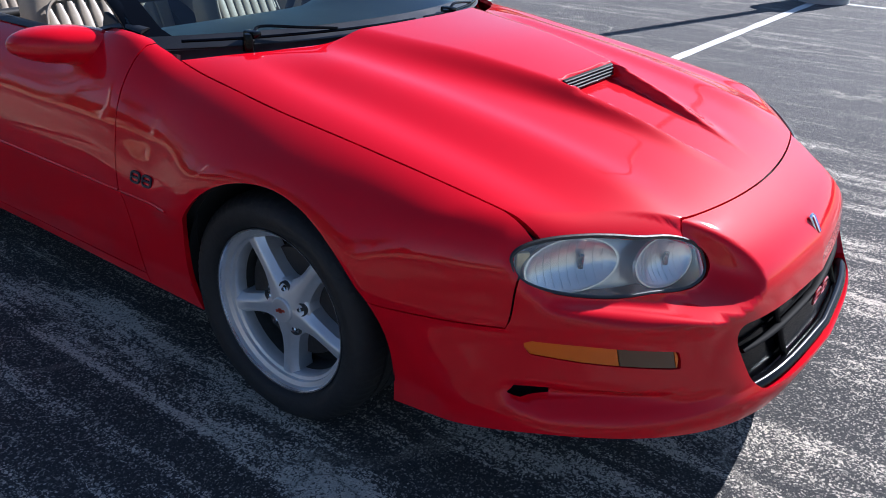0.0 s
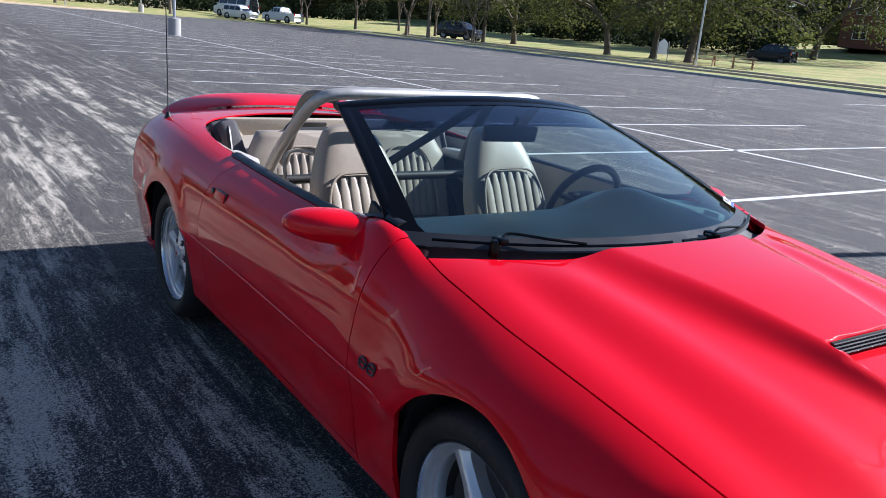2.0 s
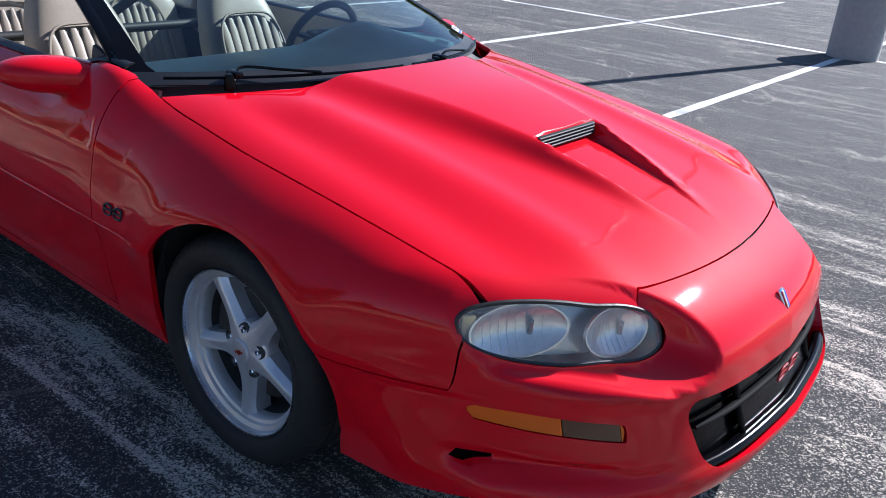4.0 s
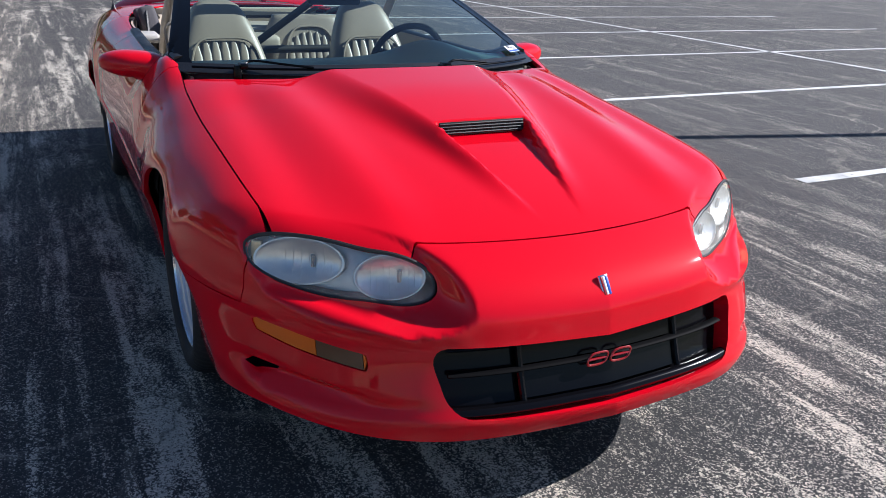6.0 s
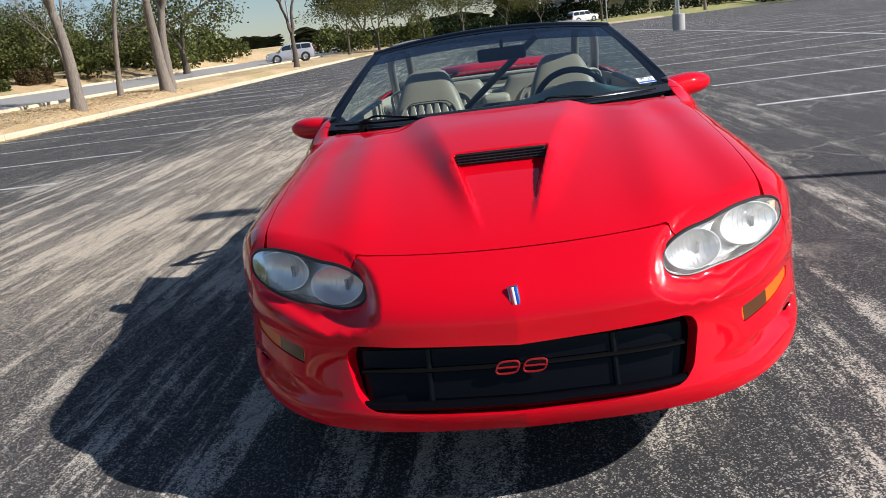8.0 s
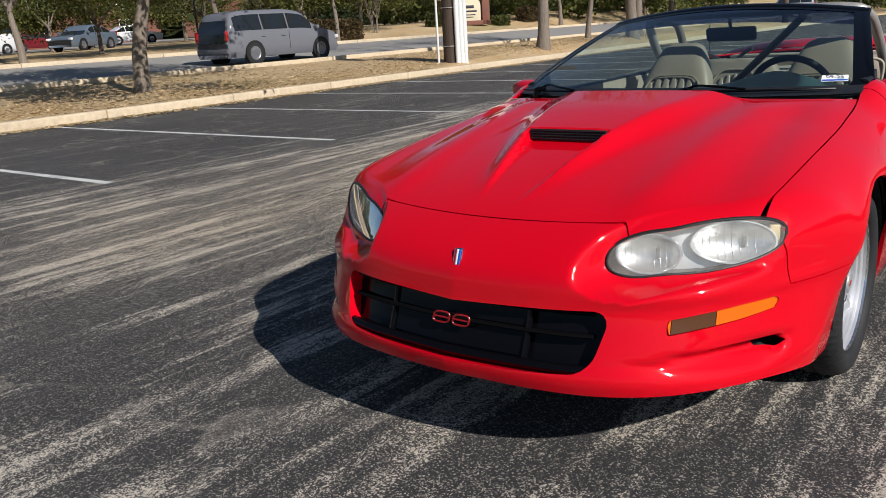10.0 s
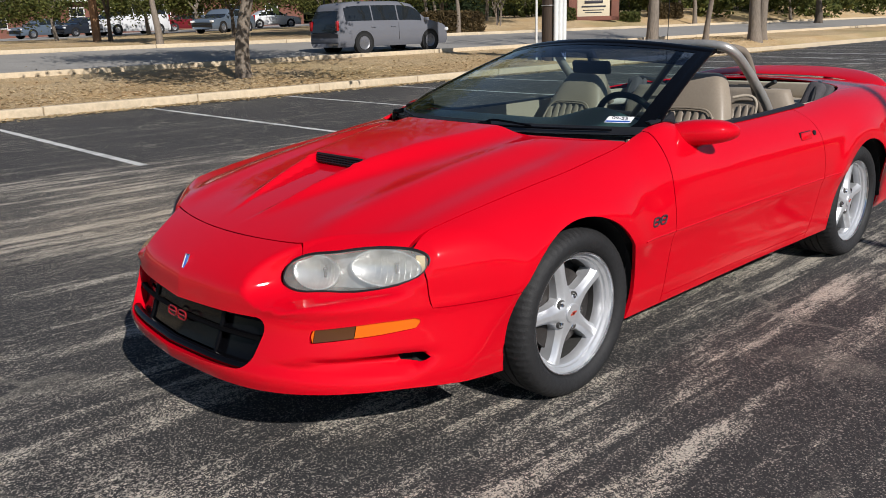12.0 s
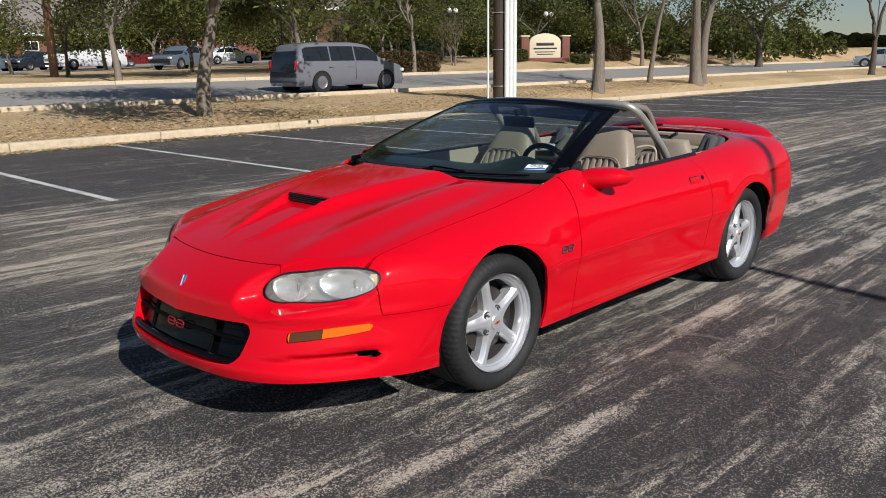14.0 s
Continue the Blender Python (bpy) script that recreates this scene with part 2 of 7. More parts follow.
def bend(pts, n=8):
    """A smooth path through a few points."""
    pts = [Vector(p) for p in pts]
    ext = [2 * pts[0] - pts[1]] + pts + [2 * pts[-1] - pts[-2]]
    out = []
    for i in range(1, len(ext) - 2):
        p0, p1, p2, p3 = ext[i - 1:i + 3]
        for k in range(n):
            t = k / n
            out.append(0.5 * ((2 * p1) + (p2 - p0) * t + (2 * p0 - 5 * p1 + 4 * p2 - p3) * t * t + (3 * p1 - p0 - 3 * p2 + p3) * t ** 3))
    return out + [pts[-1]]


def prism(bm, outline, depth, m=None, bevel=0.0):
    """An outline in xy, thickened by depth along z."""
    lo = [bm.verts.new((x, y, 0)) for x, y in outline]
    hi = [bm.verts.new((x, y, depth)) for x, y in outline]
    n = len(outline)
    fs = [bm.faces.new(lo[::-1]), bm.faces.new(hi)]
    fs += [bm.faces.new((lo[i], lo[(i + 1) % n], hi[(i + 1) % n], hi[i])) for i in range(n)]
    if m is not None:
        bmesh.ops.transform(bm, matrix=m, verts=lo + hi)
    if bevel:
        bmesh.ops.bevel(bm, geom=[e for e in fs[1].edges], offset=bevel, segments=2, affect="EDGES", profile=0.5)


def sheet(bm, fn, nu, nv, thick=0.0):
    """A patch fn(u, v), u and v in 0..1, as quads."""
    grid = [[bm.verts.new(fn(i / nu, j / nv)) for j in range(nv + 1)] for i in range(nu + 1)]
    fs = [bm.faces.new((grid[i][j], grid[i + 1][j], grid[i + 1][j + 1], grid[i][j + 1])) for i in range(nu) for j in range(nv)]
    if thick:
        bmesh.ops.recalc_face_normals(bm, faces=fs)
        bmesh.ops.solidify(bm, geom=fs, thickness=thick)


def clip(V, F, f):
    """Cuts polygons along f = 0 and keeps the side where f is positive."""
    val = f(V)
    keep = val > 0
    verts, out, made = [tuple(v) for v in V], [], {}
    for face in F:
        k = [keep[i] for i in face]
        if all(k):
            out.append(face)
            continue
        if not any(k):
            continue
        poly = []
        for a, b in zip(face, face[1:] + face[:1]):
            if keep[a]:
                poly.append(a)
            if keep[a] != keep[b]:
                key = (a, b) if a < b else (b, a)
                if key not in made:
                    p, q = V[key[0]], V[key[1]]
                    t = val[key[0]] / (val[key[0]] - val[key[1]])
                    lo, hi, flo = 0.0, 1.0, val[key[0]]
                    for _ in range(4):
                        w = p + (q - p) * t
                        fw = float(f(w[None])[0])
                        if (fw > 0) == (flo > 0):
                            lo = t
                        else:
                            hi = t
                        t = (lo + hi) / 2 if abs(fw) > 1e-3 else t
                    made[key] = len(verts)
                    verts.append(tuple(p + (q - p) * t))
                poly.append(made[key])
        if len(poly) > 2:
            out.append(tuple(poly))
    used = sorted({i for f_ in out for i in f_})
    at = {i: n for n, i in enumerate(used)}
    return np.array([verts[i] for i in used]).reshape(-1, 3), [tuple(at[i] for i in f_) for f_ in out]

# ---- ground, road, kerbs ----
KERB_R, KERB_L = -12.6, 36.0


def ground_z(x, y):
    """Level lot; banks rise gently past its kerbs and far end."""
    right = max(0.0, KERB_R - 0.15 - y)
    left = max(0.0, y - KERB_L - 0.15)
    z = 0.0
    if right > 0:
        z = max(z, 0.12 + min(right, 24) * 0.038)
        mound = float(step(-14, -22, x)) * float(step(-60, -45, x))
        z += 0.26 * mound * float(step(0.0, 0.8, right)) * float(step(6.0, 3.0, right)) + 0.02 * min(60.0, max(0.0, -15 - x)) * float(step(17.0, 22.0, right))
    if left > 0:
        z = max(z, 0.11 + min(left, 36) * 0.018) + 0.10 * min(max(0.0, y - 70), 24)
    far = max(0.0, -92 - x)
    return z + min(far, 200) * 0.008


def asphalt():
    """Sealed lot surface: dark binder with stones showing, more of them in the worn wheel tracks and where sunlit
    ground is painted paler.
    """
    m = Mat("asphalt", (0.05, 0.05, 0.052), 0.88)
    # worn tracks along the aisle, broken up
    long_ = m.noise(0.30, 6, 0.66, (0.05, 1, 1), 0.46, 0.60, 0.2)
    long2 = m.noise(0.08, 5, 0.70, (0.06, 1, 1), 0.48, 0.66, 0.25)
    patch = m.noise(1.7, 6, 0.68, (0.6, 1, 1), 0.40, 0.62)
    mid = m.noise(0.13, 6, 0.70, (0.3, 1, 1), 0.38, 0.60)
    fine = m.noise(0.003, 2, 0.6, (1, 1, 1), 0.35, 0.65)
    sep = m.node("ShaderNodeSeparateXYZ")
    m.link(m.coord(), sep.inputs[0])
    aisle = m.math("MULTIPLY", m.span(sep.outputs["Y"], -7.0, -5.0), m.span(sep.outputs["Y"], 3.2, 0.8, 0.06, 1.0))
    aisle = m.math("MULTIPLY", aisle, m.span(sep.outputs["X"], -20.0, -7.0, 0.4, 1.0))
    tracks = m.math("ADD", m.math("MULTIPLY", long_, 0.75), m.math("MULTIPLY", long2, 0.45))
    wear = m.math("MULTIPLY", m.math("MULTIPLY", tracks, m.span(mid, 0, 1, 0.22, 1.2)), m.span(patch, 0, 1, 0.35, 1.15))
    wear = m.math("MULTIPLY", m.span(wear, 0.10, 0.80, 0.0, 0.95), m.span(aisle, 0, 1, 0.15, 1.0))
    # fewer pale stones before the bumper: the car's shadow deepened in the colour
    car_shade = m.math("MULTIPLY", m.math("MULTIPLY", m.span(sep.outputs["X"], 0.8, 1.1), m.span(sep.outputs["X"], 2.2, 1.6)), m.span(sep.outputs["Y"], 0.5, 0.0))
    wear = m.math("MULTIPLY", wear, m.span(car_shade, 0, 1, 1.0, 0.4))
    # single stones, each with its own grey
    grains = []
    for size in (0.0042, 0.0085):
        v = m.node("ShaderNodeTexVoronoi", Scale=1.0 / size)
        m.link(m.coord(), v.inputs["Vector"])
        hue = m.node("ShaderNodeSeparateColor")
        m.link(v.outputs["Color"], hue.inputs[0])
        grains.append((hue.outputs[0], hue.outputs[1], v.outputs["Distance"]))
    # beyond the car: worn pale stones, plus sunlight painted in as extra stones and tan
    far_side = m.math("MAXIMUM", m.math("MULTIPLY", m.span(sep.outputs["X"], 1.3, -1.8), m.span(sep.outputs["Y"], -1.0, -2.6)), m.math("MULTIPLY", m.span(sep.outputs["X"], 2.0, -0.5), m.span(sep.outputs["Y"], -2.0, -3.2)))
    far_side = m.math("MULTIPLY", far_side, m.span(m.math("ADD", sep.outputs["Y"], m.math("MULTIPLY", patch, 1.2)), -5.4, -2.6, 0.15, 1.0))
    dens = m.math("ADD", m.math("MULTIPLY", wear, 0.85), m.span(aisle, 0, 1, 0.015, 0.045))
    dens = m.math("ADD", dens, m.math("MULTIPLY", m.math("MULTIPLY", aisle, far_side), m.span(m.math("MULTIPLY", long2, m.span(mid, 0, 1, 0.4, 1.0)), 0, 1, 0.20, 0.62)))
    # extra stones ahead of the car, brightening the ground outside its shadow by colour
    ahead = m.math("MULTIPLY", m.math("MULTIPLY", m.span(sep.outputs["X"], 1.0, 1.6), m.span(sep.outputs["Y"], -0.2, 0.5)), m.span(sep.outputs["Y"], 3.4, 2.2))
    ahead = m.math("MAXIMUM", ahead, m.math("MULTIPLY", m.span(sep.outputs["X"], 1.7, 2.6), m.span(sep.outputs["Y"], 0.5, -0.5)))
    dens = m.math("ADD", dens, m.math("MULTIPLY", m.math("MULTIPLY", ahead, aisle), m.span(mid, 0, 1, 0.08, 0.34)))
    dens = m.math("MINIMUM", dens, 0.72)
    lit = m.span(m.math("ADD", grains[0][0], m.math("MULTIPLY", dens, 1.0)), 0.87, 1.15)
    lit2 = m.span(m.math("ADD", grains[1][0], m.math("MULTIPLY", dens, 0.6)), 0.97, 1.12)
    light = m.math("MAXIMUM", lit, lit2)
    base = m.mix(m.math("MULTIPLY", patch, 0.7), (0.015, 0.015, 0.017), (0.034, 0.033, 0.034))
    base = m.mix(m.span(sep.outputs["Y"], 1.6, 4.2, 0.0, 0.42), base, (0.085, 0.082, 0.082))
    base = m.mix(m.math("MULTIPLY", grains[0][1], 0.26), base, (0.12, 0.115, 0.11))
    # warmer base on the far side, part of the painted sunlight
    base = m.mix(m.math("MULTIPLY", far_side, 0.35), base, (0.085, 0.074, 0.066))
    col = m.mix(m.math("MULTIPLY", light, m.span(grains[0][1], 0, 1, 0.55, 1.0)), base, m.mix(m.math("MULTIPLY", aisle, far_side), (0.79, 0.71, 0.59), (0.82, 0.68, 0.50)))
    # dust lodged in the worn bands
    col = m.mix(m.math("MULTIPLY", wear, 0.20), col, (0.47, 0.42, 0.34))
    # old hairline cracks, edged with pale dust
    v = m.node("ShaderNodeTexVoronoi", feature="DISTANCE_TO_EDGE")
    v.inputs["Scale"].default_value = 0.8
    warp = m.node("ShaderNodeTexNoise", Scale=2.3, Detail=7.0)
    add = m.node("ShaderNodeVectorMath", operation="MULTIPLY_ADD")
    pos = m.coord()
    m.link(pos, warp.inputs["Vector"])
    m.link(warp.outputs["Color"], add.inputs[0])
    add.inputs[1].default_value = (0.9, 0.9, 0)
    m.link(pos, add.inputs[2])
    m.link(add.outputs[0], v.inputs["Vector"])
    where = m.noise(1.5, 3, 0.5, (1, 1, 1), 0.46, 0.58)
    crack = m.math("MULTIPLY", m.span(v.outputs["Distance"], 0.001, 0.004, 1, 0), where)
    edge = m.math("MULTIPLY", m.span(v.outputs["Distance"], 0.004, 0.026, 1, 0), where)
    col = m.mix(m.math("MULTIPLY", m.math("MULTIPLY", edge, m.span(mid, 0, 1, 0.2, 1.0)), m.span(grains[0][0], 0.1, 0.9, 0.1, 0.9)), col, (0.50, 0.45, 0.37))
    col = m.mix(m.math("MULTIPLY", crack, 0.5), col, (0.03, 0.028, 0.026))
    m.color(col)
    m.bump(m.math("ADD", fine, m.math("MULTIPLY", grains[0][0], 1.4)), 0.6, 0.004)
    return m.m


def worn_line():
    m = Mat("worn_road_paint", (0.7, 0.7, 0.68), 0.7)
    a = m.noise(0.05, 6, 0.7, (1, 1, 1), 0.30, 0.44)
    b = m.noise(0.6, 3, 0.5, (1, 1, 1), 0.2, 0.5)
    m.color(m.mix(m.math("MULTIPLY", a, b), (0.10, 0.10, 0.10), (0.66, 0.66, 0.63)))
    return m.m


def dry_grass():
    m = Mat("dry_grass", (0.3, 0.24, 0.12), 0.95)
    a = m.noise(0.05, 6, 0.7, (1, 1, 1), 0.3, 0.7)
    b = m.noise(2.2, 4, 0.6, (1, 1, 1), 0.42, 0.6)
    c = m.noise(9.0, 3, 0.5, (1, 1, 1), 0.50, 0.62)
    col = m.mix(a, (0.30, 0.20, 0.095), (0.80, 0.61, 0.36))
    col = m.mix(m.math("MULTIPLY", b, 0.55), col, (0.50, 0.32, 0.14))
    col = m.mix(m.math("MULTIPLY", c, 0.4), col, (0.22, 0.21, 0.07))
    m.color(col)
    m.bump(a, 0.8, 0.03)
    return m.m


def green_grass():
    m = Mat("winter_grass", (0.2, 0.2, 0.07), 0.95)
    a = m.noise(0.08, 6, 0.7, (1, 1, 1), 0.3, 0.7)
    b = m.noise(3.5, 4, 0.6, (1, 1, 1), 0.42, 0.6)
    col = m.mix(a, (0.26, 0.22, 0.08), (0.56, 0.47, 0.19))
    m.color(m.mix(m.math("MULTIPLY", b, 0.8), col, (0.20, 0.27, 0.06)))
    m.bump(a, 0.8, 0.03)
    return m.m


ASPHALT, LINE, DRY, GREEN = asphalt(), worn_line(), dry_grass(), green_grass()
ROADTOP = varied("old_road", (0.30, 0.285, 0.26), 0.9, 0.2, 0.06, 0.2)
CONCRETE = varied("kerb_concrete", (0.56, 0.46, 0.32), 0.9, 0.22, 0.09, 0.25)
CONCRETE_GREY = varied("grey_concrete", (0.40, 0.39, 0.37), 0.9, 0.15, 0.05, 0.2)


def strip_sheet(name, x0, x1, ys, mat_, lift, label, category, nx=60):
    """A sheet that follows the ground between lines of constant y."""
    V = [(x0 + (x1 - x0) * i / nx, y, ground_z(x0 + (x1 - x0) * i / nx, y) + lift) for i in range(nx + 1) for y in ys]
    n = len(ys)
    F = [(i * n + j, (i + 1) * n + j, (i + 1) * n + j + 1, i * n + j + 1) for i in range(nx) for j in range(n - 1)]
    return tagged(mesh_object(name, V, F, mat_, None, True), label, category, kind="structure")


# one sheet to the horizon: lot, banks and far land
xs = [-1500, -600, -300, -200, -150, -120, -105, -92] + list(range(-85, 31, 5)) + [45, 70, 120, 300, 900]
ysr = [-900, -400, -200, -120, -90, -72, -60, -52, -46, -40, -36, -33, -30, -28, -24, -20, -18.5, -17, -15.6, -14.2, -13.4, -12.8]
ysl = [36.2, 40, 50, 60, 75, 96, 130, 200, 400, 900]
lot_y = [-12.74, -8, -4, 0, 4, 8, 12, 20, 28, 36.1]
V, F = [], []
allys = ysr + lot_y + ysl
for x in xs:
    for y in allys:
        V.append((x, y, ground_z(x, y)))
n = len(allys)
fm = []
for i in range(len(xs) - 1):
    for j in range(n - 1):
        F.append((i * n + j, (i + 1) * n + j, (i + 1) * n + j + 1, i * n + j + 1))
        ym, xm = (allys[j] + allys[j + 1]) / 2, (xs[i] + xs[i + 1]) / 2
        fm.append(1 if ym < -12.7 else (2 if ym > 36.1 or xm < -93 or xm > 31 else 0))
ground = mesh_object("ground", V, F, [ASPHALT, DRY, GREEN], None, False)
ground.data.polygons.foreach_set("material_index", fm)
tagged(ground, "worn grey asphalt parking lot with dry grass banks", "ground", kind="structure")

strip_sheet("road", -400, 60, (-29.0, -26, -23, -19.6), ROADTOP, 0.012, "pale worn asphalt street beyond the verge", "road", 90)
strip_sheet("service_lane", -70, 20, (-80, -72, -64, -56), ROADTOP, 0.012, "asphalt lane with parked vehicles", "road", 20)
strip_sheet("park_lane", -80, 40, (39.0, 41.2), ROADTOP, 0.012, "narrow asphalt lane beside the lot", "road", 40)
strip_sheet("park_road", -80, 60, (61.0, 64.5, 69.5), ROADTOP, 0.012, "asphalt park road", "road", 40)


def kerb(name, x0, x1, y, width, height, mat_, label, seg=2.9, seed=1):
    """Cast kerb lengths with worn tops and open joints."""
    rnd = random.Random(seed)
    root = thing(name, label, "kerb", kind="structure")
    x = x0
    while x < x1:
        ln = min(seg, x1 - x)
        bm = bmesh.new()
        box(bm, (ln - 0.012, width, height + 0.1), pose(x + ln / 2, y, max(0, min(ground_z(x, y), 0.02)) + height / 2 - 0.05 + rnd.uniform(-0.006, 0.006), 0, rnd.uniform(-0.1, 0.1), rnd.uniform(-0.15, 0.15)), 0.03, 3)
        part("kerb_stone", bm, mat_, root)
        x += ln
    return root


kerb("kerb_verge", -72, 14, KERB_R - 0.05, 0.22, 0.17, CONCRETE, "sunlit cream concrete kerb along the verge")
kerb("kerb_park", -78, 30, KERB_L + 0.02, 0.17, 0.14, CONCRETE_GREY, "grey concrete kerb at the lot edge", 6.0, 2)


def low_kerb(name, x0, x1, y, lift, label):
    root = thing(name, label, "kerb", kind="structure")
    x = x0
    while x < x1:
        bm = bmesh.new()
        box(bm, (5.98, 0.18, 0.26), pose(x + 3, y, ground_z(x + 3, y) + lift), 0.03, 2)
        part("kerb_stone", bm, CONCRETE, root)
        x += 6
    return root


low_kerb("kerb_street_near", -90, 20, -19.5, 0.0, "pale concrete street kerb")
low_kerb("kerb_street_far", -90, 20, -29.1, 0.03, "pale concrete kerb across the street")
low_kerb("kerb_lane", -74, 10, 42.4, 0.0, "concrete kerb of the grass strip")
low_kerb("kerb_lane_near", -74, 10, 38.9, 0.0, "concrete kerb of the grass strip")

# painted bays: each stripe stands 4 mm over the asphalt
def stripe(x0, y0, x1, y1, w=0.10, group="bay lines", cuts=1):
    a, b = Vector((x0, y0, 0)), Vector((x1, y1, 0))
    d = (b - a).normalized()
    s_ = Vector((-d.y, d.x, 0)) * w / 2
    n_ = max(1, int((b - a).length / 0.25))
    bm = bmesh.new()
    rnd = random.Random(int(x0 * 31 + y0 * 17))
    prev = None
    for i in range(n_ + 1):
        p = a.lerp(b, i / n_)
        k = 1 + rnd.uniform(-0.16, 0.12)
        pair = (bm.verts.new(p + s_ * k + Vector((0, 0, 0.004))), bm.verts.new(p - s_ * k + Vector((0, 0, 0.004))))
        if prev:
            bm.faces.new((prev[0], prev[1], pair[1], pair[0]))
        prev = pair
    return tagged(part("bay_line", bm, LINE, None, smooth=False), "worn white painted parking line on asphalt", "line", group, "structure")


for k in range(-4, 30):
    x = -1.03 - 2.88 * k
    stripe(x, 3.25 + 0.25 * math.sin(k * 2.1), x, 15.4)
stripe(12, 9.1, -86, 9.1, 0.11)
for k in range(-2, 24):
    x = -1.25 - 2.94 * k
    stripe(x, -12.45, x, -5.85 + 0.12 * math.sin(k * 1.7))
for x in (-25.5, -28.6):
    stripe(x, -11.2, x + 1.9, -6.2)
for k in range(8):
    x = -3.9 - 5.76 * k
    stripe(x, 26.5, x, 31.0)

# end island of the lot, with its kerb and yellow top
bm = bmesh.new()
box(bm, (3.0, 30, 0.3), pose(-90.0, 3.5, 0.0), 0.08, 3)
tagged(part("island_far", bm, CONCRETE), "cream concrete island at the lot end", "kerb", kind="structure")
bm = bmesh.new()
box(bm, (2.0, 26, 0.12), pose(-90.2, 3.0, 0.15), 0.05, 2)
tagged(part("island_grass", bm, DRY), "dry grass on the lot island", "grass", kind="structure")

# ---- the convertible: body ----
# car axes: x ahead from the front axle, y to the driver's side, z up
ZC = curve([(1.25, 0.525), (1.1, 0.600), (0.93, 0.689), (0.85, 0.721), (0.7, 0.768), (0.4, 0.838), (0.0, 0.905), (-0.35, 0.94), (-0.6, 0.945),
            (-1.2, 0.935), (-2.0, 0.94), (-2.6, 0.965), (-3.1, 0.975), (-3.5, 0.955), (-3.8, 0.90)])
CROWN = curve([(1.2, 0.05), (0.7, 0.04), (0.0, 0.055), (-0.5, 0.035), (-1.2, 0.03), (-2.5, 0.03), (-3.7, 0.05)])
SIDE = curve([(0.1, 0.80), (0.2, 0.875), (0.3, 0.90), (0.42, 0.917), (0.53, 0.938), (0.545, 0.945), (0.62, 0.944), (0.72, 0.932), (0.82, 0.90), (0.92, 0.845), (1.02, 0.77)])
NARROW = curve([(1.2, 0.02), (0.5, 0.008), (0.0, 0.0), (-0.6, 0.006), (-1.4, 0.012), (-2.0, 0.006), (-2.6, 0.0), (-3.2, 0.03), (-3.8, 0.10)])
NOSE = curve([(0.14, 1.02), (0.2, 1.125), (0.26, 1.172), (0.31, 1.185), (0.36, 1.165), (0.48, 1.125), (0.56, 1.112), (0.62, 1.085), (0.68, 1.01), (0.76, 0.84), (0.86, 0.5)])
TAIL = curve([(0.1, -3.45), (0.25, -3.62), (0.45, -3.72), (0.6, -3.74), (0.75, -3.70), (0.9, -3.62), (1.05, -3.5)])


def smax(a, b, k):
    h = np.clip(0.5 + 0.5 * (a - b) / k, 0, 1)
    return b * (1 - h) + a * h + k * h * (1 - h)


def hood_form(x, ay):
    """Scoop dome, its two strakes and the soft power ridges."""
    w = 0.066 + np.clip(0.885 - x, 0, 1.3) * 0.187
    b = 0.046 * step(0.92, 0.40, x) ** 1.3 * (1 - 0.25 * step(0.2, -0.25, x))
    out = np.exp(-(np.clip(ay - w, 0, 9) / (0.042 + 0.050 * step(0.70, -0.1, x))) ** 2)
    inside = step(0.016, -0.006, ay - w + 0.010)
    open_ = step(0.383, 0.399, x)
    scoop = b * out * (1 - inside * open_)
    floor_ = 0.002 * inside * open_ * step(0.75, 0.42, x)
    ridge = 0.013 * np.exp(-((ay - (0.47 + 0.05 * np.clip(-x + 0.5, -1, 1))) / 0.08) ** 2) * step(0.95, 0.7, x) - 0.006 * np.exp(-((ay - 0.63) / 0.06) ** 2) * step(0.9, 0.5, x)
    return scoop * step(-0.30, -0.22, x) + floor_ + ridge * step(-0.36, -0.08, x)


def lens_x(y, z):
    """The headlamp's front face."""
    t = np.clip((np.abs(y) - 0.41) / 0.41, 0, 1.1)
    zc = 0.606 + (np.abs(y) - 0.416) * 0.115
    return 0.938 - 0.272 * t ** 1.4 - 0.45 * (z - zc) - 1.2 * (z - zc) ** 2


def lamp_pocket(ay, z):
    """1 over the headlamp, easing to 0 round it."""
    zc = 0.606 + (ay - 0.416) * 0.115
    m = (np.abs((ay - 0.613) / 0.248) ** 2.5 + np.abs((z - zc) / np.where(z > zc, 0.125, 0.098)) ** 2.5) ** 0.4
    return 1 - step(0.78, 1.04, m)


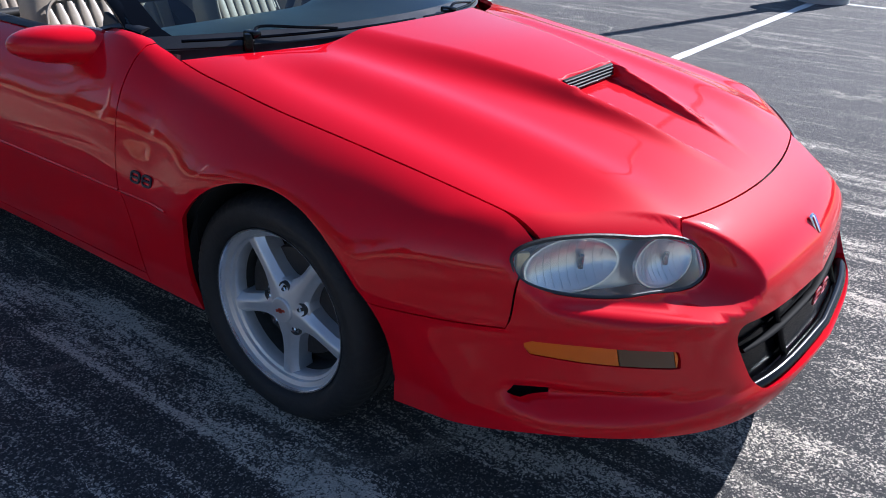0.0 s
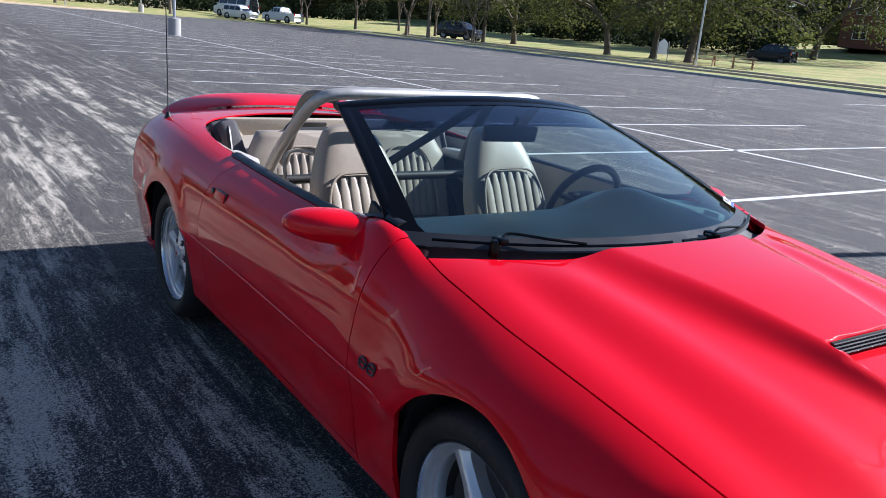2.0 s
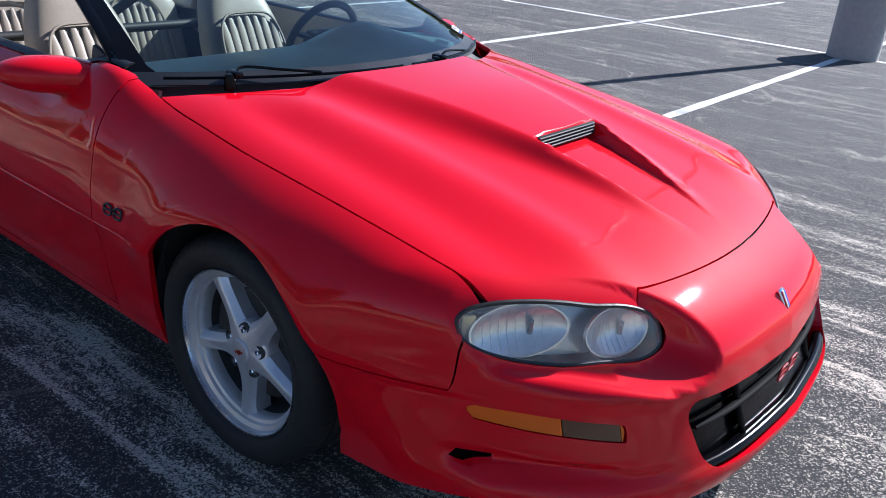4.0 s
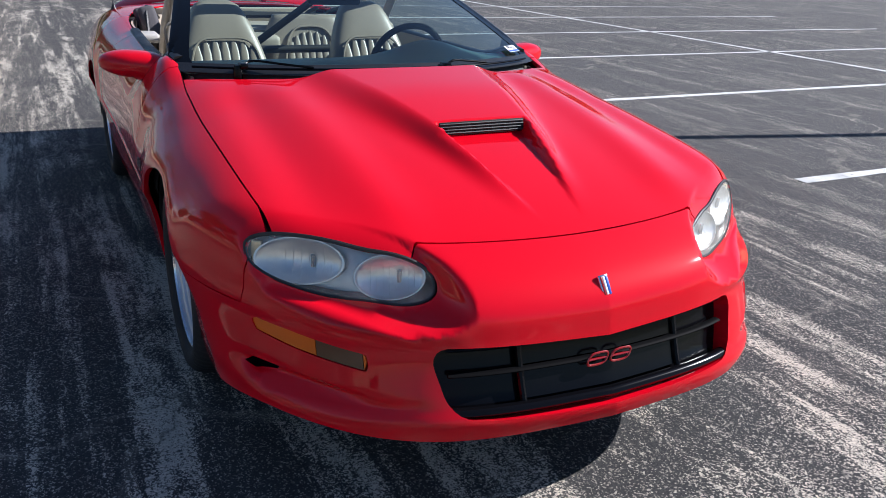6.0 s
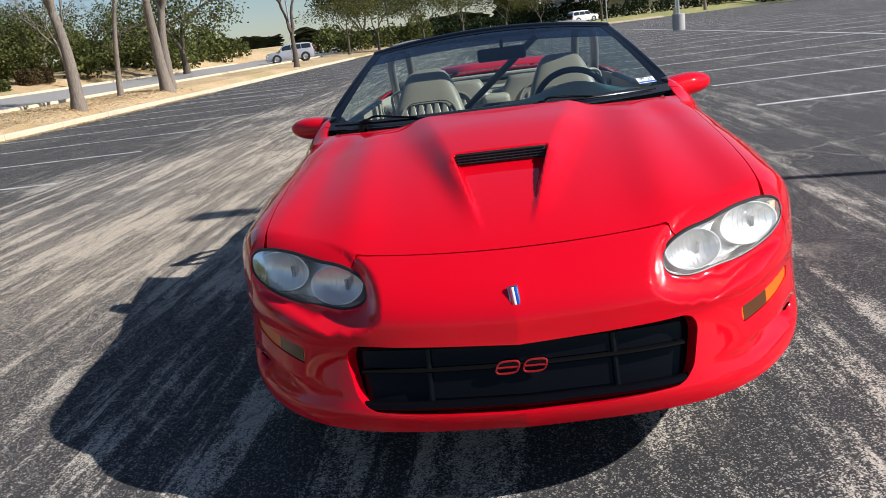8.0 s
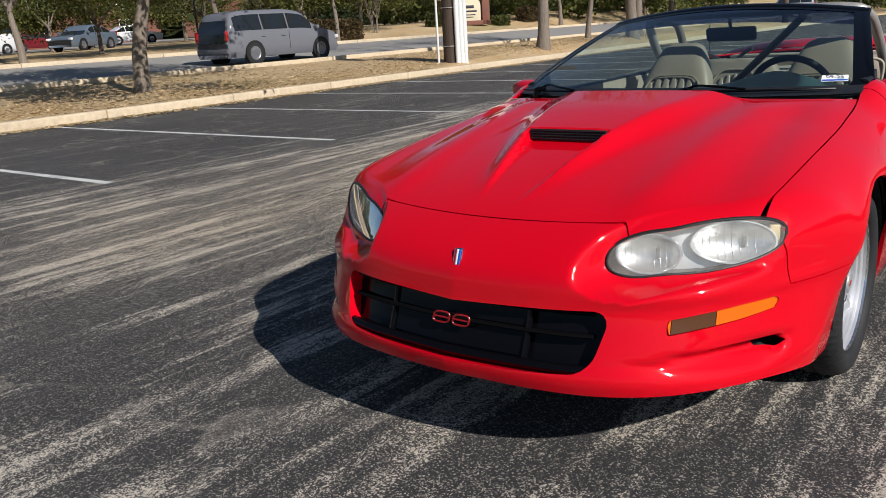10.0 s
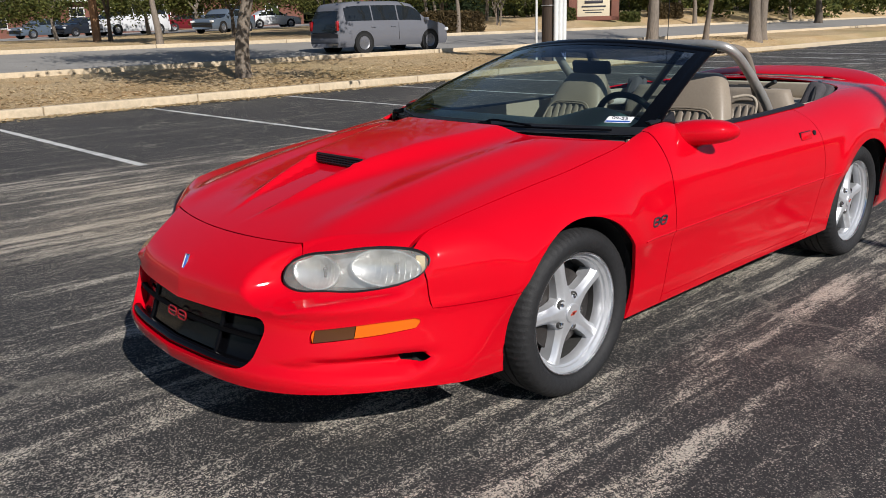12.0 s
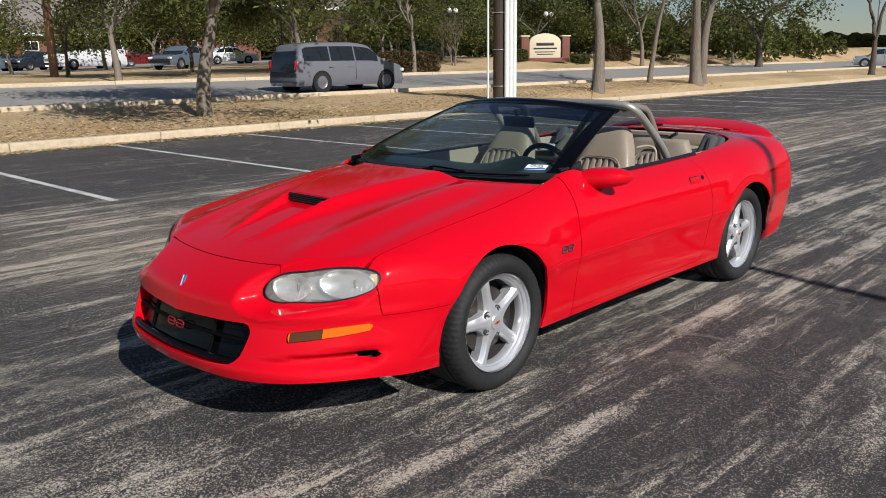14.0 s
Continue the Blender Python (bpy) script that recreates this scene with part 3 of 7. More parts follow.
def body_field(p, hood=False):
    x, y, z = p[..., 0], p[..., 1], p[..., 2]
    ay = np.abs(y)
    top = ZC(x) - CROWN(x) * (ay / 0.76) ** 2 + (hood_form(x, ay) if hood else 0) + 0.080 * np.exp(-((x + 0.68) / 0.19) ** 2 - ((ay - 0.81) / 0.08) ** 2)
    # plan sweep of the nose, with the pointed middle
    sweep = 0.62 * (ay / 0.93) ** 4 + 0.06 * ay
    # recessed pockets round the headlamps and the duct below them
    duct = 0.105 * np.exp(-((ay - 0.785) / np.where(ay > 0.785, 0.042, 0.15)) ** 2 - ((z - 0.362 - 0.05 * (ay - 0.775)) / np.where(z > 0.362 + 0.05 * (ay - 0.775), 0.013, 0.046 - 0.06 * np.clip(0.775 - ay, 0, 0.3))) ** 2)
    lip = 0.012 * np.exp(-((z - 0.525) / 0.02) ** 2) * step(0.35, 0.55, ay)
    nx = NOSE(z - 0.055 * (ay / 0.78) ** 2 * step(0.50, 0.62, z)) - sweep - duct + lip
    nx = nx - lamp_pocket(ay, z) * np.clip(nx - lens_x(ay, z) - 0.005, 0, 0.2)
    nose = x - nx
    flare = (0.014 * np.exp(-((np.hypot(x - 0.03, z - 0.33) - 0.40) / 0.06) ** 2) + 0.014 * np.exp(-((np.hypot(x + 2.53, z - 0.33) - 0.41) / 0.06) ** 2)) * step(0.40, 0.58, z)
    # hollow behind the front arch
    flare = flare - 0.016 * np.exp(-((x + 0.43) / 0.13) ** 2 - ((z - 0.72) / 0.09) ** 2)
    groove = 0.004 * np.exp(-((z - 0.537) / 0.006) ** 2)
    side = ay - (SIDE(z) - NARROW(x) + flare - groove)
    tail = (TAIL(z) + 0.40 * (ay / 0.93) ** 4) - x
    f = smax(z - top, side, 0.20 - 0.06 * step(-0.6, -1.2, x) - 0.09 * np.exp(-((x + 0.68) / 0.17) ** 2))
    f = smax(f, nose, 0.06)
    f = smax(f, tail, 0.10)
    return np.maximum(f, 0.10 - z)


def body_normals(p, hood=False):
    e = 2e-3
    g = np.stack([body_field(p + np.eye(3)[i] * e, hood) - body_field(p - np.eye(3)[i] * e, hood) for i in range(3)], -1)
    return g / np.maximum(np.linalg.norm(g, axis=-1, keepdims=True), 1e-9)


def shoot(o, d, far=1.6, hood=False):
    """Where rays from inside leave the body."""
    lo, hi = np.zeros(o.shape[:-1]), np.full(o.shape[:-1], far)
    for _ in range(26):
        mid = (lo + hi) / 2
        out = body_field(o + d * mid[..., None], hood) > 0
        hi, lo = np.where(out, mid, hi), np.where(out, lo, mid)
    return o + d * hi[..., None]


def half_shell():
    """The driver's half of the skin as a fine grid of quads."""
    front, mid, rear, around = 95, 215, 40, 125
    xs = np.concatenate([np.full(front, 0.35), np.linspace(0.35, -3.1, mid + 2)[1:-1], np.full(rear, -3.1)])
    aim = np.concatenate([np.linspace(math.pi / 2, 0, front), np.zeros(mid), np.linspace(0, -math.pi / 2, rear)])
    phi = np.linspace(-math.pi / 2, math.pi / 2, around + 1)
    phi = phi + 0.10 * np.sin(2 * phi)
    A, P = np.meshgrid(aim, phi, indexing="ij")
    d = np.stack([np.sin(A), np.cos(A) * np.cos(P), np.cos(A) * np.sin(P)], -1)
    o = np.zeros_like(d)
    o[..., 0], o[..., 2] = xs[:, None], 0.42
    pts = shoot(o, d, 1.4)
    pts[np.abs(pts[..., 1]) < 1e-6, 1] = 0
    n, m = pts.shape[:2]
    idx = np.arange(n * m).reshape(n, m)
    faces = [(int(idx[i, j]), int(idx[i, j + 1]), int(idx[i + 1, j + 1]), int(idx[i + 1, j])) for i in range(n - 1) for j in range(m - 1)]
    return pts.reshape(-1, 3), faces


SHELL_V, SHELL_F = half_shell()


def skin(name, cuts, parent, mat=RED, both=False, mirror=False, depth=0.016, label="", hood=False, grid=None):
    """A panel of the skin, trimmed by the cuts, with its edges folded in."""
    V, F = grid if grid is not None else (SHELL_V, SHELL_F)
    for c in cuts:
        V, F = clip(V, F, c)
    V = V.copy()
    if both:
        n = len(V)
        V2 = V * np.array([1, -1, 1])
        F = F + [tuple(i + n for i in f[::-1]) for f in F]
        V = np.concatenate([V, V2])
    elif mirror:
        V = V * np.array([1, -1, 1])
        F = [f[::-1] for f in F]
    N = body_normals(V, hood)
    count = {}
    for f in F:
        for a, b in zip(f, f[1:] + f[:1]):
            count[(a, b)] = count.get((a, b), 0) + 1
    rim = [(a, b) for (a, b) in count if (b, a) not in count and not (both and abs(V[a][1]) < 1e-5 and abs(V[b][1]) < 1e-5)]
    # orientation from the gradient
    f0 = F[len(F) // 2]
    flip = np.dot(np.cross(V[f0[1]] - V[f0[0]], V[f0[2]] - V[f0[0]]), N[f0[0]]) < 0
    if flip:
        F = [f[::-1] for f in F]
        rim = [(b, a) for a, b in rim]
    ends = sorted({i for e in rim for i in e})
    base = len(V)
    at = {i: base + k for k, i in enumerate(ends)}
    low = {i: base + len(ends) + k for k, i in enumerate(ends)}
    if ends:
        V = np.concatenate([V, V[ends], V[ends] - N[ends] * depth])
    loops = [tuple(N[i]) for f in F for i in f]
    F2 = list(F)
    for a, b in rim:
        q = (at[b], at[a], low[a], low[b])
        nn = np.cross(V[q[1]] - V[q[0]], V[q[3]] - V[q[0]])
        nn = nn / max(np.linalg.norm(nn), 1e-9)
        F2.append(q)
        loops += [tuple(nn)] * 4
    return mesh_object(name, V, F2, mat, parent, True, loops, label)


def inside(f):
    return lambda p: -f(p)


GAP = 0.0022
hood_edge = curve([(0.95, 0.60), (0.706, 0.752), (0.4, 0.775), (0.0, 0.782), (-0.3, 0.775), (-0.5, 0.76)])


def hood_front(y):
    ay = np.abs(y)
    q = np.clip(ay - 0.42, 0, 1)
    return 0.935 - 0.05 * (np.minimum(ay, 0.42) / 0.42) ** 2 - 0.44 * q - 0.5 * q * q + 0.09 * step(0.432, 0.50, ay)


def hood_rear(y):
    return -0.185 - 0.265 * (np.abs(y) / 0.763) ** 2.2


def lamp_shape(p):
    y, z = np.abs(p[:, 1]), p[:, 2]
    zc = 0.606 + (y - 0.416) * 0.115
    waist = 0.066 - 0.006 * np.exp(-((y - 0.56) / 0.05) ** 2)
    r = (np.abs((y - 0.613) / 0.203) ** 2.5 + np.abs((z - zc) / waist) ** 2.5) - 1
    r = r + (np.clip(0.655 - p[:, 0], 0, 1) / 0.05) ** 2
    return np.where(p[:, 0] > 0.45, r, 1.0)


def grille_shape(p):
    y, z = np.abs(p[:, 1]), p[:, 2]
    zt = 0.494 - 0.016 * (1 - np.clip(y / 0.46, 0, 1))
    zb = 0.313 + 0.016 * (y / 0.42) ** 2
    half = 0.44 + (z - zb) * 0.25
    c, h, r = (zt + zb) / 2, (zt - zb) / 2, 0.05
    qx, qz = y - half + r, np.abs(z - c) - h + r
    d = np.hypot(np.maximum(qx, 0), np.maximum(qz, 0)) + np.minimum(np.maximum(qx, qz), 0) - r
    return np.where(p[:, 0] > 0.8, d * 10, 1.0)


def marker_shape(p):
    y, z = np.abs(p[:, 1]), p[:, 2]
    zc = 0.447 + (y - 0.605) * 0.13
    qx, qz = np.abs(y - 0.710) - 0.105 + 0.009, np.abs(z - zc) - (0.0205 - 0.07 * np.clip(y - 0.75, 0, 1)) + 0.009
    d = np.hypot(np.maximum(qx, 0), np.maximum(qz, 0)) + np.minimum(np.maximum(qx, qz), 0) - 0.009
    return np.where(p[:, 0] > 0.5, d * 10, 1.0)


def duct_shape(p):
    y, z = np.abs(p[:, 1]), p[:, 2]
    r = np.abs((y - 0.792) / 0.046) ** 2 + np.abs((z - 0.355 + 0.06 * (y - 0.79)) / 0.0115) ** 2 - 1
    return np.where(p[:, 0] > 0.4, r, 1.0)


def arch_front(p):
    d = np.hypot(p[:, 0] - 0.045, p[:, 2] - 0.335) - 0.372
    return np.where(np.abs(p[:, 1]) > 0.45, d, 1.0)


def arch_rear(p):
    d = np.hypot(p[:, 0] + 2.560, p[:, 2] - 0.332) - 0.358
    return np.where(np.abs(p[:, 1]) > 0.45, d, 1.0)


belt = curve([(-0.3, 0.735), (-0.6, 0.75), (-0.8, 0.765), (-1.2, 0.765), (-2.0, 0.752), (-2.4, 0.735), (-2.7, 0.68), (-2.9, 0.56), (-3.0, 0.30), (-3.03, 0.0)])


def cabin(p):
    """Positive inside the open cabin, on the upper skin."""
    y = np.abs(p[:, 1])
    return np.where(p[:, 2] > 0.7, np.minimum(belt(p[:, 0]) - y, -0.30 - p[:, 0] - 0.0), -1.0)


def bumper_seam(p):
    """Positive ahead of the joint between bumper and fender."""
    return np.maximum(p[:, 0] - (0.683 + 0.05 * (p[:, 2] - 0.58)), np.minimum(0.515 - p[:, 2], p[:, 0] - 0.1))


def door_front(p):
    return p[:, 0] + 0.562 + 0.06 * np.clip(p[:, 2] - 0.7, 0, 1) * 0


def door_rear(p):
    z = p[:, 2]
    return p[:, 0] + 1.985 - 0.10 * np.clip((z - 0.6) / 0.35, 0, 1) ** 2 - 0.05 * np.clip((0.5 - z) / 0.3, 0, 1) ** 2


def on_hood(p):
    """Positive on the bonnet's outline."""
    y = np.abs(p[:, 1])
    a = np.minimum(hood_edge(p[:, 0]) - y, hood_front(y) - p[:, 0])
    return np.where((p[:, 2] > 0.55) & ((y < 0.40) | (p[:, 2] > 0.606 + (y - 0.416) * 0.115)), a, -1.0)


def deck_front(p):
    return -3.05 + 0.0 * p[:, 1] - p[:, 0]


def off(f, gap):
    return lambda p: f(p) - gap


car = thing("convertible_car", "bright red two-door convertible with the roof folded, parked on asphalt", "car")

not_hood = off(inside(on_hood), GAP)
not_lamp, not_grille, not_marker, not_duct = (off(s, 0.0) for s in (lamp_shape, grille_shape, marker_shape, duct_shape))
upper = lambda p: p[:, 2] - (0.222 + 0.045 * step(0.25, 0.8, p[:, 0]) + 0.05 * step(-3.0, -3.6, p[:, 0]))

skin("front_bumper", [upper, lambda p: p[:, 0] - 0.30, off(bumper_seam, 0.0018), not_hood, not_lamp, not_grille, not_marker, not_duct, arch_front], car, both=True, depth=0.05,
     label="red one-piece bumper with a pointed nose")
for side in (False, True):
    skin("fender", [upper, lambda p: p[:, 0] + 0.75, off(inside(bumper_seam), 0.0018), off(door_front, GAP), not_hood, not_lamp, arch_front, inside(cabin),
                    lambda p: np.abs(p[:, 1]) - 0.735 - 0.03 * step(-0.46, -0.36, p[:, 0])], car, mirror=side)
    skin("door", [lambda p: -0.4 - p[:, 0], lambda p: p[:, 0] + 2.4, off(inside(door_front), GAP), off(door_rear, GAP), inside(cabin), lambda p: p[:, 2] - 0.262], car, mirror=side, depth=0.02)
    skin("rocker_panel", [upper, lambda p: -0.4 - p[:, 0], lambda p: p[:, 0] + 2.4, off(inside(door_front), GAP), off(door_rear, GAP), lambda p: 0.258 - p[:, 2], lambda p: np.abs(p[:, 1]) - 0.6], car, mirror=side)
    skin("rear_quarter", [upper, off(inside(door_rear), GAP), arch_rear, inside(cabin), off(inside(deck_front), 0.0)], car, mirror=side, depth=0.008)
skin("rear_bumper", [upper, deck_front, arch_rear, inside(cabin)], car, both=True)


def hood_patch():
    """The bonnet as its own finer grid."""
    u = np.linspace(0, 1, 171)
    v = np.linspace(-1, 1, 161)
    edge = 0.755
    U, Y = np.meshgrid(u, v, indexing="ij")
    y = Y * edge
    for _ in range(6):
        xf, xr = hood_front(y), hood_rear(y)
        x = xr + (xf - xr) * (1 - U)
        y = Y * (hood_edge(np.clip(x, -0.5, 0.95)) - GAP)
    xf, xr = hood_front(y) - GAP, hood_rear(y)
    x = xf + (xr - xf) * U
    pts = np.stack([x, y, np.full_like(x, 0.5)], -1)
    pts = shoot(pts, np.broadcast_to(np.array([0, 0, 1.0]), pts.shape), 0.7, True)
    n, m = pts.shape[:2]
    idx = np.arange(n * m).reshape(n, m)
    return pts.reshape(-1, 3), [(int(idx[i, j]), int(idx[i, j + 1]), int(idx[i + 1, j + 1]), int(idx[i + 1, j])) for i in range(n - 1) for j in range(m - 1)]


skin("bonnet", [lambda p: lamp_shape(p) * 0.1, lambda p: np.where(np.abs(p[:, 1]) > 0.40, p[:, 2] - 0.606 - (np.abs(p[:, 1]) - 0.416) * 0.115, 1.0)], car, hood=True, grid=hood_patch(), depth=0.02, label="red ribbed bonnet with a raised air scoop")
# dark tub behind the seams and in the wheel wells
core_v, core_f = SHELL_V - body_normals(SHELL_V) * 0.045, SHELL_F
skin("underbody", [lambda p: p[:, 2] - 0.2 - 0.09 * step(0.2, 0.7, p[:, 0]), arch_front, arch_rear, inside(cabin), lambda p: np.where(p[:, 0] > 0.98, -0.1, 0.1), lambda p: np.where((lamp_shape(p) < 0.6), -0.1, 0.1)], car, BLACK_MATT, both=True, depth=0.0, grid=(core_v, core_f))
for s in (-1, 1):
    for cx, r in ((0.045, 0.375), (-2.545, 0.372)):
        bm = bmesh.new()
        lathe(bm, [(r, -0.16), (r, 0.15), (0.05, 0.15)], 40, pose(cx, s * 0.74, 0.335, 90 * s), radians(-5 if s > 0 else 175), radians(185 if s > 0 else 365))
        part("wheel_well", bm, BLACK_MATT, car)
# floor pan
bm = bmesh.new()
outline_ = []
for k in range(60):
    x = 1.10 - 4.6 * k / 59
    y = float(shoot(np.array([[min(x, 0.85) if x > 0.85 else x, 0.0, 0.25]]), np.array([[0, 1.0, 0]]), 1.3)[0, 1]) - 0.02 if x < 0.86 else 0.62 * math.sqrt(max(0, (1.14 - x) / 0.30))
    if abs(x - 0.045) < 0.37 or abs(x + 2.545) < 0.37:
        y = min(y, 0.58)
    outline_.append((x, y))
pts = outline_ + [(x, -y) for x, y in outline_[::-1]]
prism(bm, pts, 0.02, pose(0, 0, 0.272))
part("floor_pan", bm, BLACK_MATT, car)

# ---- the convertible: lamps, grille, glass ----
def lamp_patch(scale, back, n=44):
    """The lamp's front face, a clipped grid, moved back along x."""
    ys, zs = np.linspace(0.39, 0.84, n), np.linspace(0.53, 0.73, n // 2)
    Y, Z = np.meshgrid(ys, zs, indexing="ij")
    P = np.stack([lens_x(Y, Z) - back, Y, Z], -1).reshape(-1, 3)
    idx = np.arange(n * (n // 2)).reshape(n, n // 2)
    F = [(int(idx[i, j]), int(idx[i + 1, j]), int(idx[i + 1, j + 1]), int(idx[i, j + 1])) for i in range(n - 1) for j in range(n // 2 - 1)]
    return clip(P, F, lambda p: scale - (lamp_shape(p * np.array([0, 1, 1]) + np.array([1, 0, 0])) + 1))


def outline(scale, n=56):
    pts = []
    for k in range(n):
        a = 2 * math.pi * k / n
        c, s_ = math.cos(a), math.sin(a)
        y = 0.613 + 0.203 * scale * math.copysign(abs(c) ** 0.8, c)
        zc = 0.606 + (y - 0.416) * 0.115
        waist = 0.066 - 0.006 * math.exp(-((y - 0.56) / 0.05) ** 2)
        z = zc + waist * scale * math.copysign(abs(s_) ** 0.8, s_)
        pts.append((y, z))
    return pts


def headlamp(sgn):
    flip = np.array([1, sgn, 1])
    V, F = lamp_patch(0.97, 0.060)
    body = mesh_object("headlamp", V * flip, F, LAMP_BACK, car, label="clouded twin-lens headlamp with silver bowls")
    ring = outline(0.995)
    bm = bmesh.new()
    tube(bm, [(float(lens_x(y, z)) - 0.003, sgn * y, z) for y, z in ring], 0.0055, 8, closed=True)
    part("seal", bm, BLACK_TRIM, body, "black rubber seal")
    bm = bmesh.new()
    tri = [(float(lens_x(y, z)) - 0.008, sgn * y, z) for y, z in ring]
    lo = [bm.verts.new(p) for p in tri]
    hi = [bm.verts.new((p[0] - 0.07, p[1], p[2])) for p in tri]
    for i in range(len(lo)):
        j = (i + 1) % len(lo)
        bm.faces.new((lo[i], lo[j], hi[j], hi[i]))
    part("housing_wall", bm, BLACK_TRIM, body)
    # two bowls facing ahead, each with a bright rim
    for yb, r, wide, name in ((0.700, 0.055, 1.95, "high_beam_bowl"), (0.508, 0.053, 1.55, "low_beam_bowl")):
        zb = 0.606 + (yb - 0.416) * 0.115 - 0.001
        xb = float(lens_x(np.array(yb), np.array(zb))) - 0.022
        m = Matrix.Translation((xb, sgn * yb, zb)) @ Vector((1, sgn * (0.62 if yb > 0.6 else 0.38), 0.32)).to_track_quat("Z", "Y").to_matrix().to_4x4() @ Matrix.Diagonal((wide, 1.0, 1, 1))
        bm = bmesh.new()
        prof = [(0.0, -0.026)] + [(r * t, -0.026 + 0.023 * t * t) for t in (0.25, 0.4, 0.55, 0.7, 0.82, 0.93, 1.0)] + [(r * 1.04, 0.001), (r * 1.09, 0.001), (r * 1.11, -0.006)]
        lathe(bm, prof, 36, m)
        bowl = part(name, bm, REFLECTOR, body, "silver reflector bowl")
        bm = bmesh.new()
        tube(bm, [m @ Vector((0.3 * r, -0.25 * r, -0.022)), m @ Vector((0.3 * r, 0.30 * r, -0.012))], 0.006, 8)
        part("bulb", bm, BULB, bowl)
        # flutes moulded in the bowl
        for k in range(-4, 5):
            bm = bmesh.new()
            yy = k * r * 0.19
            hh = math.sqrt(max(0.0, 0.8 * r * r - yy * yy))
            tube(bm, [m @ Vector((yy, q * hh, -0.026 + 0.023 * ((yy / r) ** 2 + (q * hh / r) ** 2) + 0.001)) for q in (-1, -0.6, -0.2, 0.2, 0.6, 1)], 0.0006, 5)
            part("flute", bm, REFLECTOR, bowl)
    # amber side reflector
    bm = bmesh.new()
    zo = 0.648
    box(bm, (0.014, 0.030, 0.062), Matrix.Translation((float(lens_x(np.array(0.785), np.array(zo))) - 0.024, sgn * 0.785, zo)) @ pose(0, 0, 0, 0, 0, sgn * 40), 0.004)
    part("side_reflector", bm, REFL_AMBER, body)
    V, F = lamp_patch(0.975, 0.0)
    part_lens = mesh_object("lens", V * flip, F, HAZE, body, label="hazy clear plastic lens")
    part_lens.visible_shadow = False


LAMP_BACK = varied("lamp_housing", (0.60, 0.61, 0.62), 0.28, 0.1, 0.02, metal=0.8)
BULB = varied("bulb_shield_grey", (0.25, 0.25, 0.27), 0.25, 0.1, 0.01, metal=0.6)
REFL_AMBER = Mat("side_amber", (0.68, 0.56, 0.34), 0.25, 0.3).m
for sgn in (1, -1):
    headlamp(sgn)
    # two-tone side marker
    for nm, mat_, cut in (("marker_lamp", AMBER, lambda p: np.abs(p[:, 1]) - 0.702), ("marker_lamp_smoked", AMBER_DARK, lambda p: 0.0435 - np.abs(np.abs(p[:, 1]) - 0.657)), ("marker_lamp", AMBER, lambda p: 0.612 - np.abs(p[:, 1]))):
        V, F = SHELL_V - body_normals(SHELL_V) * 0.004, SHELL_F
        skin(nm, [lambda p: p[:, 0] - 0.4, inside(off(marker_shape, -0.012)), cut], car, mat_, mirror=sgn < 0, depth=0.03, grid=(V, F), label="amber plastic marker lens" if mat_ is AMBER else "smoked amber marker lens")


def nose_x(y, z, back=0.0):
    """The skin's x at a place on the nose, set back."""
    o = np.array([[0.5, y, z]])
    return float(shoot(o, np.array([[1.0, 0, 0]]), 1.0)[0, 0]) - back


grille = skin("grille", [lambda p: p[:, 0] - 0.7, lambda p: 0.6 - grille_shape(p)], car, BLACK_GLOSS, both=True, depth=0.005, grid=(SHELL_V - np.array([0.05, 0, 0]), SHELL_F), label="glossy black moulded grille")


def across(y0, y1, z, back, n=18):
    return [(nose_x(y0 + (y1 - y0) * i / n, z, back), y0 + (y1 - y0) * i / n, z) for i in range(n + 1)]


for z, r, fl, bk, mt in ((0.418, 0.012, 0.45, 0.026, GRILLE_BLACK), (0.480, 0.012, 0.7, 0.026, BLACK_GLOSS), (0.333, 0.017, 0.8, 0.022, BLACK_GLOSS)):
    bm = bmesh.new()
    tube(bm, across(-0.43, 0.43, z, bk), r, 10, fl)
    part("grille_bar", bm, mt, grille)
for yb in (-0.245, 0.245):
    bm = bmesh.new()
    tube(bm, [(nose_x(yb, z, 0.032), yb, z) for z in (0.335, 0.37, 0.41, 0.45, 0.475)], 0.009, 8)
    part("grille_post", bm, BLACK_GLOSS, grille)
# smooth plate panel over the middle, in two leaves
for z0, z1 in ((0.345, 0.412), (0.424, 0.474)):
    bm = bmesh.new()
    sheet(bm, lambda u, v: (nose_x(-0.238 + 0.476 * u, z0 + (z1 - z0) * v, 0.034), -0.238 + 0.476 * u, z0 + (z1 - z0) * v), 16, 4, 0.004)
    part("plate_panel", bm, BLACK_GLOSS, grille)


def slanted_ring(bm, centre, ux, uz, w, h, r, bar=True):
    """A slanted rounded outline, with a bar across it."""
    c, ux, uz = Vector(centre), Vector(ux).normalized(), Vector(uz).normalized()
    uz = (uz + ux * 0.35).normalized()
    pts = []
    for k in range(24):
        a = 2 * math.pi * k / 24
        pts.append(c + ux * (w * math.copysign(abs(math.cos(a)) ** 0.6, math.cos(a))) + uz * (h * math.copysign(abs(math.sin(a)) ** 0.6, math.sin(a))))
    tube(bm, pts, r, 6, closed=True)
    if bar:
        tube(bm, [c - ux * w * 0.95, c + ux * w * 0.95], r, 6)


for k, yb in enumerate((-0.036, 0.036)):
    bm = bmesh.new()
    xb = nose_x(yb, 0.42, 0.008)
    slanted_ring(bm, (xb, yb, 0.42), (0, 1, 0), (0, 0, 1), 0.029, 0.018, 0.0032)
    part("grille_badge", bm, BADGE_RED, grille, "red outlined badge")
